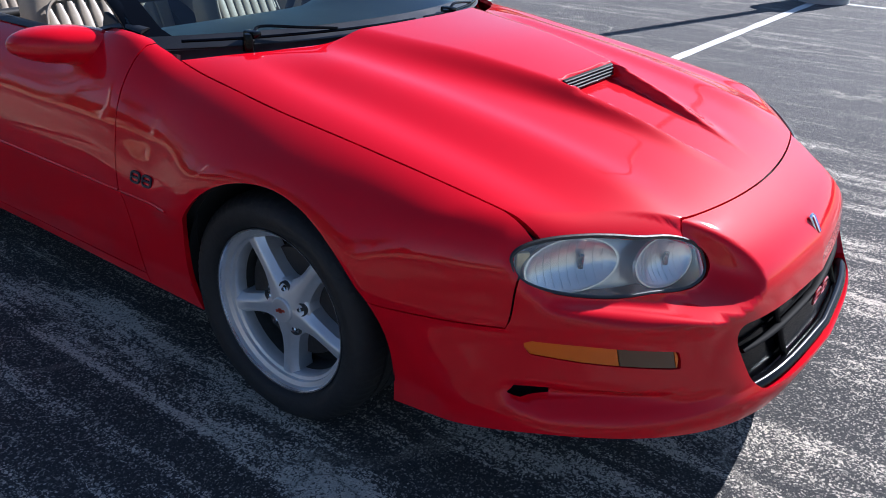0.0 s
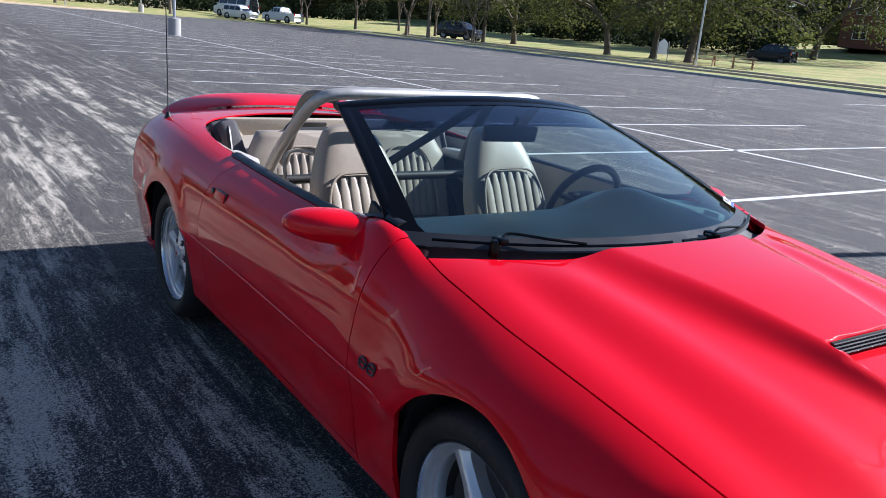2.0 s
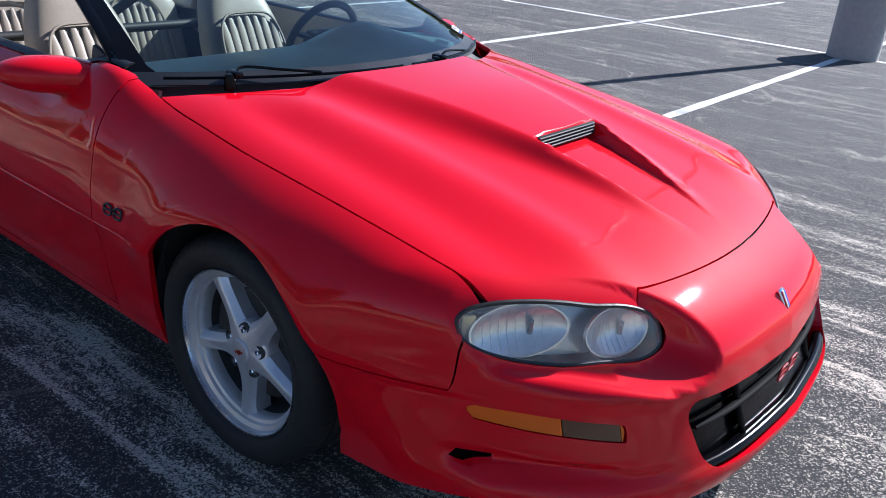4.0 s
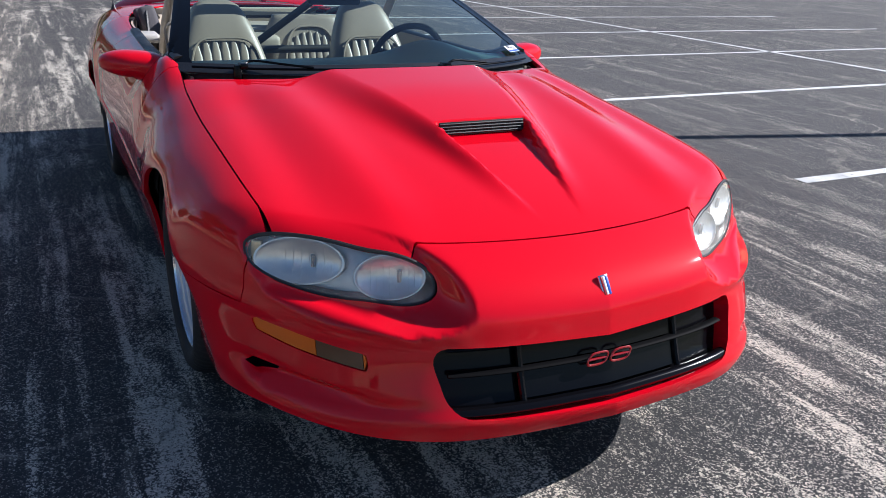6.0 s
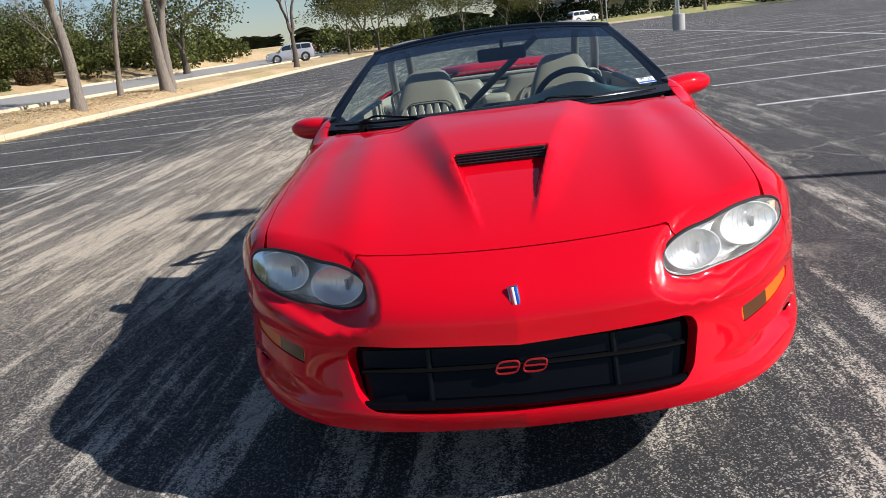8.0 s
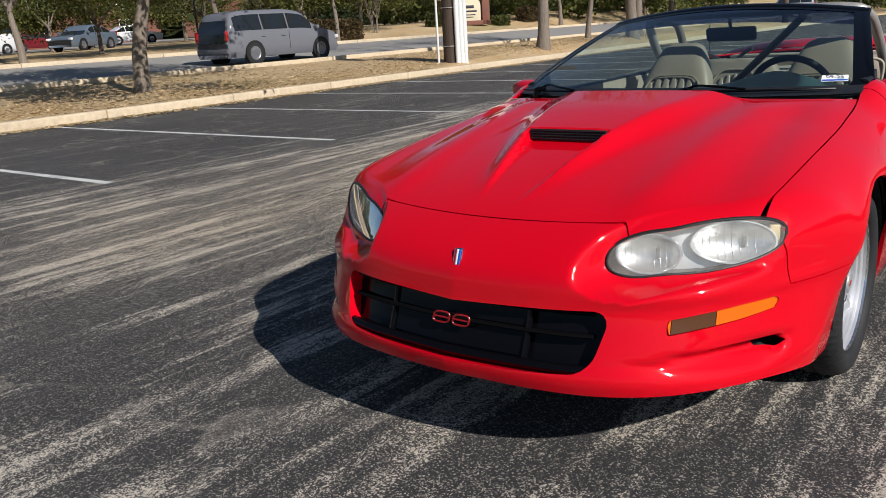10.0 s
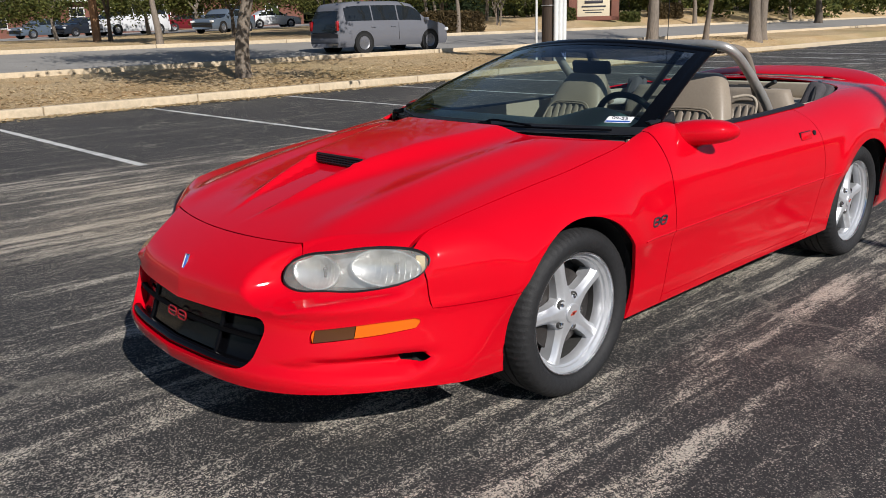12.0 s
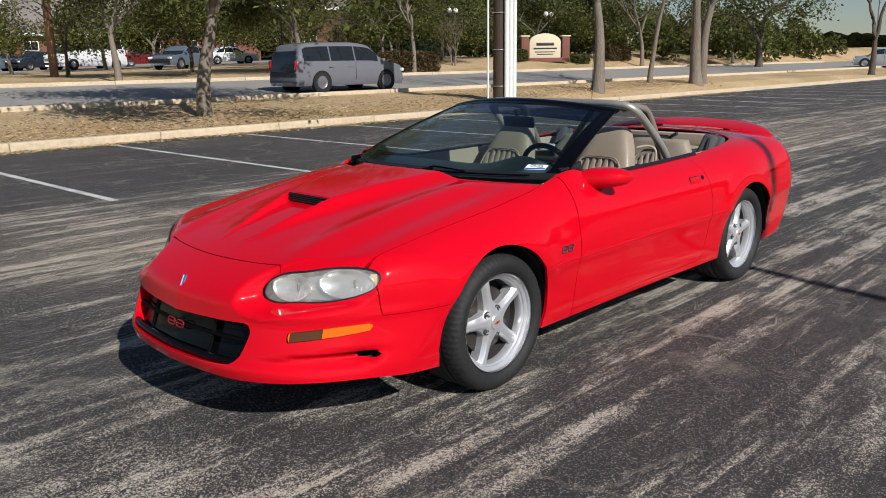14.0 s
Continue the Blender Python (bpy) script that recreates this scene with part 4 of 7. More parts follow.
# nose emblem: slanted strips in a chrome edge
em = Vector((nose_x(0.0, 0.597) + 0.003, 0.0, 0.597))
eup = Vector((-0.35, 0.0, 1)).normalized()
for k, (dy, mat_, w) in enumerate(((0.0075, BADGE_RED, 0.006), (0.0, WHITE, 0.007), (-0.008, BLUE, 0.008))):
    bm = bmesh.new()
    box(bm, (0.007, w, 0.048), Matrix.Translation(em + Vector((0, dy * -1 - 0.0, 0))) @ pose(0, 0, 0, 6, -29, 0), 0.002)
    part("emblem_stripe", bm, mat_, car)
bm = bmesh.new()
box(bm, (0.010, 0.030, 0.054), Matrix.Translation(em - Vector((0.0045, 0, 0))) @ pose(0, 0, 0, 6, -29, 0), 0.004)
part("emblem_frame", bm, CHROME, car)
# black badges on the fenders
for sgn in (1, -1):
    for k, dx in enumerate((0.0, -0.052)):
        xb, zb = -0.418 + dx, 0.607
        yb = float(shoot(np.array([[xb, 0.3, zb]]), np.array([[0, 1.0, 0]]), 1.0)[0, 1])
        bm = bmesh.new()
        slanted_ring(bm, (xb, sgn * (yb + 0.002), zb), (-sgn, 0, 0), (0, 0, 1), 0.019, 0.017, 0.0038)
        part("fender_badge", bm, INK, car, "small black outlined badge")

# scoop mouth mesh
bm = bmesh.new()
for k in range(15):
    y = -0.14 + 0.02 * k
    tube(bm, [(0.404, y, 0.844), (0.396, y, 0.881)], 0.0022, 5)
for k in range(4):
    z = 0.850 + 0.009 * k
    tube(bm, [(0.408 - (z - 0.838) * 0.2, -0.147, z), (0.408 - (z - 0.838) * 0.2, 0.147, z)], 0.0026, 5)
scoop_mesh = part("scoop_mesh", bm, BLACK_TRIM, car, "black mesh in the bonnet scoop")
bm = bmesh.new()
box(bm, (0.006, 0.30, 0.040), pose(0.398, 0, 0.8625, 0, -8, 0), 0.002)
part("scoop_back", bm, BLACK_MATT, scoop_mesh)

# windscreen
def screen(u, v):
    """u -1..1 across, v 0..1 up the glass."""
    lo = Vector((-0.575 + 0.335 * (1 - abs(u) ** 2.2), 0.79 * u, 0.922 + 0.016 * (1 - u * u)))
    hi = Vector((-1.325 + 0.13 * (1 - u * u), 0.612 * u, 1.212 + 0.052 * (1 - u * u)))
    p = lo.lerp(hi, v)
    return p + Vector((0.10, 0, 0.10)) * (v * (1 - v) * 0.45)


bm = bmesh.new()
sheet(bm, lambda u, v: screen(2 * u - 1, v), 32, 20)
windscreen = part("windscreen", bm, SCREEN, car, "green-tinted raked windscreen glass")
windscreen.visible_shadow = True
bm = bmesh.new()
sheet(bm, lambda u, v: screen((2 * u - 1) * 0.97, 0.78 + 0.2 * v) + Vector((0, 0, -0.003)), 30, 4)
part("shade_band", bm, thin_glass("blue_shade", (0.10, 0.13, 0.28)), windscreen, "dark blue shade band")


def band(name, path, w, t, mat_, parent, label=""):
    """A flat bar with rounded section along a path, w wide and t thick; path gives (point, across, out)."""
    bm = bmesh.new()
    rings = []
    for p, ac, ou in path:
        ring = []
        for k in range(12):
            a = 2 * math.pi * k / 12
            ring.append(bm.verts.new(p + ac * (w / 2 * math.copysign(abs(math.cos(a)) ** 0.6, math.cos(a))) + ou * (t / 2 * math.copysign(abs(math.sin(a)) ** 0.6, math.sin(a)))))
        rings.append(ring)
    for a, b in zip(rings, rings[1:]):
        for k in range(12):
            bm.faces.new((a[k], a[(k + 1) % 12], b[(k + 1) % 12], b[k]))
    bm.faces.new(rings[0][::-1])
    bm.faces.new(rings[-1])
    return part(name, bm, mat_, parent, label)


FRAME_BLACK = Mat("frame_black", (0.002, 0.002, 0.0025), 0.22, Specular_IOR_Level=0.15).m
out_n = Vector((0.35, 0, 0.93)).normalized()
path = []
for k in range(25):
    u = -1.02 + 2.04 * k / 24
    path.append((screen(u, 1.0) + Vector((-0.018, 0, 0.0)), Vector((-0.9, 0, 0.25)).normalized(), out_n))
band("screen_header", path, 0.062, 0.022, FRAME_BLACK, car, "black windscreen header")
for sgn in (1, -1):
    path = [(screen(sgn * 0.99, 0.04 + 0.98 * k / 14) + Vector((0, 0, -0.006 - 0.05 * max(0.0, 1 - k / 3) ** 2)), Vector((-0.1, sgn * 1.0, -0.2)).normalized(), Vector((0.45, sgn * 0.25, 0.86)).normalized()) for k in range(15)]
    band("a_pillar", path, 0.046, 0.018, FRAME_BLACK, car, "black windscreen pillar")
    # black ceramic edge of the glass
    bm = bmesh.new()
    sheet(bm, lambda u, v: screen(sgn * (0.925 - 0.05 * (1 - u) * max(0.0, 1 - v / 0.12) ** 2 + 0.067 * u), v) + Vector((0, 0, 0.002)), 3, 20)
    part("glass_edge", bm, FRAME_BLACK, windscreen, "black ceramic edge of the glass")
bm = bmesh.new()
sheet(bm, lambda u, v: screen((2 * u - 1) * 0.98, 0.955 + 0.045 * v) + Vector((0, 0, 0.002)), 30, 2)
part("glass_edge", bm, FRAME_BLACK, windscreen, "black ceramic edge of the glass")
bm = bmesh.new()
sheet(bm, lambda u, v: screen(2 * u - 1, -0.02 + 0.075 * v) + Vector((0, 0, 0.003)), 30, 2)
part("screen_base_trim", bm, BLACK_TRIM, car)
# cowl between bonnet and glass
bm = bmesh.new()


def cowl(u, v):
    y = (2 * u - 1) * 0.755
    a = Vector((float(hood_rear(np.array(y))) + 0.03, y, 0.0))
    b = screen(2 * u - 1, 0.01)
    z0 = float(ZC(np.array(a.x)) - CROWN(np.array(a.x)) * (y / 0.76) ** 2) - 0.022 - 0.02 * abs(u * 2 - 1) ** 3
    a.z = z0
    p = a.lerp(Vector((b.x, b.y * 0.93, b.z - 0.014)), v)
    return p - Vector((0, 0, 0.022)) * (4 * v * (1 - v))


sheet(bm, cowl, 40, 6, 0.006)
part("cowl_panel", bm, COWL, car, "weathered black plastic cowl")
# wipers
def wiper(knuckle, y0, y1):
    """A parked wiper: blade along the foot of the glass, knuckle and bent arm."""
    def at(y, lift):
        return screen(y / 0.79, 0.0) + Vector((0.012, 0, 0.013 + lift))
    p = Vector(knuckle)
    bm = bmesh.new()
    lathe(bm, [(0.0, 0.020), (0.013, 0.018), (0.017, 0.0), (0.017, -0.03)], 14, Matrix.Translation(p))
    box(bm, (0.05, 0.03, 0.02), Matrix.Translation(p + Vector((-0.005, 0.02, 0.014))), 0.006, 2)
    end = at((y0 + y1) / 2 + 0.04, 0.008)
    tube(bm, bend([p + Vector((0, 0.02, 0.018)), p + Vector((-0.01, 0.06, 0.03)), p.lerp(end, 0.6) + Vector((0, 0, 0.016)), end]), 0.0045, 8)
    arm = part("wiper", bm, FRAME_BLACK, car, "black wiper arm and blade")
    bm = bmesh.new()
    tube(bm, [at(y0 + (y1 - y0) * k / 12, 0.002) for k in range(13)], 0.005, 8, 0.9)
    part("blade", bm, FRAME_BLACK, arm)
    return arm


wiper((-0.385, -0.58, 0.940), -0.72, -0.02)
wiper((-0.240, 0.165, 0.944), 0.03, 0.68)
# registration sticker inside the glass, on the driver's side
sc = screen(0.86, 0.06)
sx, sy = (screen(0.90, 0.06) - screen(0.80, 0.06)).normalized(), (screen(0.86, 0.2) - screen(0.86, 0.06)).normalized()
sn = sx.cross(sy).normalized()
sm = Matrix((sx, sy, sn)).transposed().to_4x4()
sm.translation = screen(0.85, 0.105) + sn * 0.012
bm = bmesh.new()
box(bm, (0.105, 0.05, 0.0015), sm, 0.0005, 1)
stick = part("windscreen_sticker", bm, WHITE, car, "white and blue registration sticker")
bm = bmesh.new()
box(bm, (0.099, 0.012, 0.0008), sm @ pose(0, -0.017, 0.0012), 0.0)
part("sticker_band", bm, BLUE, stick)
txt = bpy.data.curves.new("sticker_text", "FONT")
txt.body, txt.size, txt.align_x, txt.align_y, txt.extrude = "09-23", 0.029, "CENTER", "CENTER", 0.0003
tmp = new("sticker_date", txt)
me = bpy.data.meshes.new_from_object(tmp.evaluated_get(bpy.context.evaluated_depsgraph_get()))
bpy.data.objects.remove(tmp)
me.materials.append(INK)
date_ob = new("sticker_date", me)
date_ob.parent, date_ob.matrix_basis = stick, sm @ pose(0, 0.006, 0.0026)

# door mirrors
for sgn in (1, -1):
    bm = bmesh.new()
    bmesh.ops.create_icosphere(bm, subdivisions=4, radius=1.0)
    for v in bm.verts:
        x, y, z = v.co
        # blunt aft face, swept front, flatter underside
        x, y, z = (math.copysign(abs(q) ** 0.82, q) for q in (x, y, z))
        inner = max(0.0, -y)
        yy = y * (0.132 if y > 0 else 0.165)
        taper = 1.0 - 0.16 * max(0.0, y) ** 2
        xx = (x * (0.092 + 0.03 * inner) if x > 0 else x * (0.07 + 0.02 * inner)) * taper
        zz = (z * 0.056 if z > 0 else z * (0.050 + 0.075 * inner)) * taper
        v.co = Vector((xx - 0.05 * y - 0.835, sgn * (0.882 + yy), 0.905 + zz + 0.006 * y - 0.012 * inner ** 2))
    mir = part("door_mirror", bm, RED, car, "red body-coloured door mirror")
    bm = bmesh.new()
    box(bm, (0.006, 0.15, 0.078), pose(-0.893, sgn * 0.882, 0.907, 0, 4, sgn * 24), 0.003)
    part("mirror_glass", bm, MIRROR, mir)
    # door furniture
    yb = float(shoot(np.array([[-1.80, 0.3, 0.785]]), np.array([[0, 1.0, 0]]), 1.0)[0, 1])
    bm = bmesh.new()
    box(bm, (0.118, 0.008, 0.045), pose(-1.795, sgn * (yb - 0.0025), 0.787, sgn * 14, 0, 0), 0.003, 2)
    hd = part("handle_recess", bm, BLACK_TRIM, car, "dark recess of the door handle")
    bm = bmesh.new()
    box(bm, (0.111, 0.011, 0.0385), pose(-1.795, sgn * (yb + 0.001), 0.7865, sgn * 14, 0, 0), 0.004, 3)
    part("door_handle", bm, RED, hd, "red flap door handle")
    bm = bmesh.new()
    lathe(bm, [(0.0, 0.004), (0.012, 0.004), (0.014, 0.0), (0.014, -0.004)], 16, pose(-1.893, sgn * (yb + 0.0), 0.792, -90 * sgn + 12 * sgn, 0, 0))
    part("door_lock", bm, BLACK_TRIM, car)
    # rubber strip along the belt line and the body crease line
    bm = bmesh.new()
    pts = []
    for k in range(24):
        x = -0.62 - 1.45 * k / 23
        y = float(belt(np.array(x))) + 0.004
        z = float(shoot(np.array([[x, y - 0.004 + 0.012, 0.5]]), np.array([[0, 0, 1.0]]), 0.8)[0, 2])
        pts.append((x, sgn * (y - 0.012), z + 0.003))
    tube(bm, pts, 0.025, 8, 0.45)
    part("belt_seal", bm, BLACK_TRIM, car, "black rubber belt seal")

# rear wing and deck
bm = bmesh.new()


def wing(u, v):
    a = abs(2 * u - 1)
    y = (2 * u - 1) * 0.72
    lift = 1.0 - a ** 5
    x0 = -3.49 + 0.20 * a ** 3
    zt = float(shoot(np.array([[x0, y, 0.5]]), np.array([[0, 0, 1.0]]), 0.8)[0, 2])
    z0 = zt - 0.020 + 0.062 * lift
    ang = 2 * math.pi * v
    chord, th = 0.13 - 0.05 * a ** 4, 0.011 + 0.005 * (1 - lift)
    return Vector((x0 + chord * math.cos(ang), y, z0 + th * math.sin(ang) - 0.022 * math.cos(ang)))


nu, nv = 48, 16
grid_ = [[bm.verts.new(wing(i / nu, j / nv)) for j in range(nv)] for i in range(nu + 1)]
for i in range(nu):
    for j in range(nv):
        bm.faces.new((grid_[i][j], grid_[i][(j + 1) % nv], grid_[i + 1][(j + 1) % nv], grid_[i + 1][j]))
bm.faces.new(grid_[0]); bm.faces.new(grid_[-1][::-1])
part("rear_wing", bm, RED, car, "red raised rear wing")
for y in (-0.3, 0.3):
    bm = bmesh.new()
    box(bm, (0.09, 0.035, 0.06), pose(-3.50, y, 0.945), 0.01, 3)
    part("wing_stay", bm, RED, car)
# antenna on the passenger's rear quarter
bm = bmesh.new()
zb = float(shoot(np.array([[-3.15, -0.745, 0.5]]), np.array([[0, 0, 1.0]]), 0.8)[0, 2])
lathe(bm, [(0.0, 0.03), (0.009, 0.028), (0.014, 0.012), (0.02, 0.0), (0.02, -0.02)], 14, pose(-3.15, -0.745, zb))
ant = part("antenna", bm, BLACK_TRIM, car, "thin black mast antenna")
bm = bmesh.new()
tube(bm, [(-3.15, -0.745, zb + 0.02), (-3.17, -0.75, zb + 0.70)], 0.0028, 6)
part("mast", bm, BLACK_TRIM, ant)
# tail lamps
for sgn in (1, -1):
    V, F = SHELL_V + body_normals(SHELL_V) * 0.003, SHELL_F
    skin("tail_lamp", [lambda p: -3.3 - p[:, 0], lambda p: 0.07 - np.abs(p[:, 2] - 0.72), lambda p: np.abs(p[:, 1]) - 0.45, lambda p: 0.86 - np.abs(p[:, 1])], car, TAIL_RED, mirror=sgn < 0, depth=0.008, grid=(V, F), label="red tail lamp lens")

# ---- wheels ----
def wheel(at, sgn, spin):
    """Five-spoke alloy wheel; local z points out of the car."""
    m = Matrix.Translation(at) @ pose(0, 0, 0, -90 * sgn) @ pose(0, 0, 0, 0, 0, spin)
    R = 0.232
    bm = bmesh.new()
    # polished lip, then a painted shelf
    lathe(bm, [(0.233, -0.012), (0.2355, 0.006), (0.233, 0.012), (0.2295, 0.011), (0.2275, 0.004)], 72, m)
    w = part("wheel", bm, LIP, car, "silver five-spoke alloy wheel")
    bm = bmesh.new()
    lathe(bm, [(0.2275, 0.004), (0.225, -0.006), (0.213, -0.012), (0.2105, -0.020), (0.203, -0.024), (0.199, -0.034), (0.198, -0.06)], 72, m)
    part("rim_shelf", bm, ALLOY, w)
    bm = bmesh.new()
    lathe(bm, [(0.198, -0.06), (0.196, -0.19)], 48, m)
    part("barrel", bm, BARREL, w, "dark grey inner barrel")
    for k in range(5):
        a0 = 2 * math.pi * k / 5
        bm = bmesh.new()

        def spoke(u, v):
            r = 0.0 + 0.205 * u
            half = 0.0265 + 0.034 * math.exp(-((r - 0.02) / 0.055) ** 2) + 0.006 * step(0.17, 0.205, r)
            t = 2 * v - 1
            h = -0.008 - 0.012 * u - 0.020 * max(0.0, abs(t) - 0.42) / 0.58 - 0.006 * math.sin(math.pi * u) ** 2
            y = t * half
            ca, sa = math.cos(a0), math.sin(a0)
            return m @ Vector((r * ca - y * sa, r * sa + y * ca, float(h)))
        sheet(bm, spoke, 16, 12, 0.0)
        # flanks down both sides
        rim_e = [e for e in bm.edges if e.is_boundary]
        ext = bmesh.ops.extrude_edge_only(bm, edges=rim_e)["geom"]
        inward = (m.to_3x3() @ Vector((0, 0, -1)))
        bmesh.ops.translate(bm, vec=inward * 0.05, verts=[g for g in ext if isinstance(g, bmesh.types.BMVert)])
        part("spoke", bm, ALLOY, w, angle=35)
        a1 = a0 + math.pi / 5
        c = Vector((0.060 * math.cos(a1), 0.060 * math.sin(a1), -0.020))
        bm = bmesh.new()
        lathe(bm, [(0.0, 0.007), (0.006, 0.006), (0.0095, 0.001), (0.0095, -0.012), (0.0115, -0.014)], 6, m @ Matrix.Translation(c))
        part("lug_nut", bm, CHROME, w)
        bm = bmesh.new()
        lathe(bm, [(0.0, -0.012), (0.0145, -0.012), (0.016, 0.001), (0.0175, 0.003), (0.020, 0.0), (0.021, -0.02)], 24, m @ Matrix.Translation(c))
        part("lug_pocket", bm, BARREL, w)
    bm = bmesh.new()
    lathe(bm, [(0.0, -0.012), (0.046, -0.014), (0.060, -0.024), (0.079, -0.028), (0.084, -0.034), (0.084, -0.07)], 50, m)
    hub = part("hub", bm, ALLOY, w)
    bm = bmesh.new()
    lathe(bm, [(0.0, -0.003), (0.033, -0.004), (0.036, -0.007), (0.036, -0.02)], 40, m)
    cap = part("centre_cap", bm, ALLOY, w, "silver cap with a red mark")
    mk = m @ pose(0, 0, -0.0024, 0, 0, 15 - spin)
    bm = bmesh.new()
    box(bm, (0.034, 0.007, 0.001), mk, 0.0, 1)
    box(bm, (0.012, 0.014, 0.001), mk, 0.0, 1)
    part("cap_mark", bm, CAP_RED, cap)
    bm = bmesh.new()
    lathe(bm, [(0.06, -0.075), (0.155, -0.075), (0.157, -0.078), (0.157, -0.10), (0.06, -0.10)], 48, m)
    part("brake_disc", bm, IRON, w, "rusty iron brake disc")
    # black disc added behind the brakes as the shade between the spokes
    bm = bmesh.new()
    lathe(bm, [(0.0, -0.12), (0.198, -0.12), (0.198, -0.14)], 40, m)
    part("gap_shade_disc", bm, BLACK_MATT, w)
    bm = bmesh.new()
    lathe(bm, [(0.085, -0.062), (0.165, -0.062), (0.175, -0.07), (0.175, -0.12), (0.085, -0.12)], 12, m @ pose(0, 0, 0, 0, 0, -spin + (150 if at[0] > -1 else 30) * (1 if sgn > 0 else 1)), 0, radians(62))
    part("brake_caliper", bm, IRON, w)
    # tyre with grooved tread
    prof = [(0.2335, -0.012), (0.238, 0.012), (0.25, 0.024), (0.272, 0.031), (0.292, 0.029), (0.308, 0.018), (0.317, 0.004), (0.3225, -0.012)]
    tread = []
    for k in range(5):
        z0 = -0.022 - k * 0.042
        tread += [(0.3245, z0), (0.3255, z0 - 0.030), (0.318, z0 - 0.032), (0.318, z0 - 0.040)]
    prof += tread + [(0.317, -0.235), (0.29, -0.26), (0.24, -0.245), (0.232, -0.22)]
    bm = bmesh.new()
    segs = 216
    rings = []
    for i in range(segs):
        a = 2 * math.pi * i / segs
        ring = []
        for j, (r, h) in enumerate(prof):
            if i % 3 == 0 and 5 <= j <= 11:
                r -= 0.0035
            ring.append(bm.verts.new(m @ Vector((r * math.cos(a), r * math.sin(a), h))))
        rings.append(ring)
    for i in range(segs):
        a, b = rings[i], rings[(i + 1) % segs]
        for j in range(len(prof) - 1):
            bm.faces.new((a[j], b[j], b[j + 1], a[j + 1]))
    part("tyre", bm, RUBBER, w, "black low-profile tyre")
    return w


# darker grey than the spokes, for the inner barrel and lug pockets
BARREL = varied("dark_barrel", (0.07, 0.068, 0.065), 0.6, 0.25, 0.02, metal=0.4)
CAP_RED = Mat("cap_red", (0.5, 0.06, 0.03), 0.35).m
for x, spin_r, spin_l in ((0.0, 52, 69), (-2.568, 24, 47)):
    wheel((x, -0.868, 0.3255), -1, spin_r)
    wheel((x, 0.868, 0.3255), 1, spin_l)

# raised crease along the flanks
for sgn in (1, -1):
    for x0, x1, z0, z1 in ((-0.335, -0.558, 0.545, 0.545), (-0.566, -1.975, 0.545, 0.552), (-1.99, -2.16, 0.552, 0.555)):
        bm = bmesh.new()
        pts = []
        for k in range(14):
            x, z = x0 + (x1 - x0) * k / 13, z0 + (z1 - z0) * k / 13
            y = float(shoot(np.array([[x, 0.2, z]]), np.array([[0, 1.0, 0]]), 1.2)[0, 1])
            pts.append((x, sgn * (y - 0.001), z))
        tube(bm, pts, 0.0042, 6)
        part("side_crease", bm, RED, car)

# ---- the convertible: cabin ----
def cushion(name, fn, nu, nv, mat_, parent, label="", thick=0.0):
    bm = bmesh.new()
    sheet(bm, fn, nu, nv, thick)
    return part(name, bm, mat_, parent, label, angle=60)


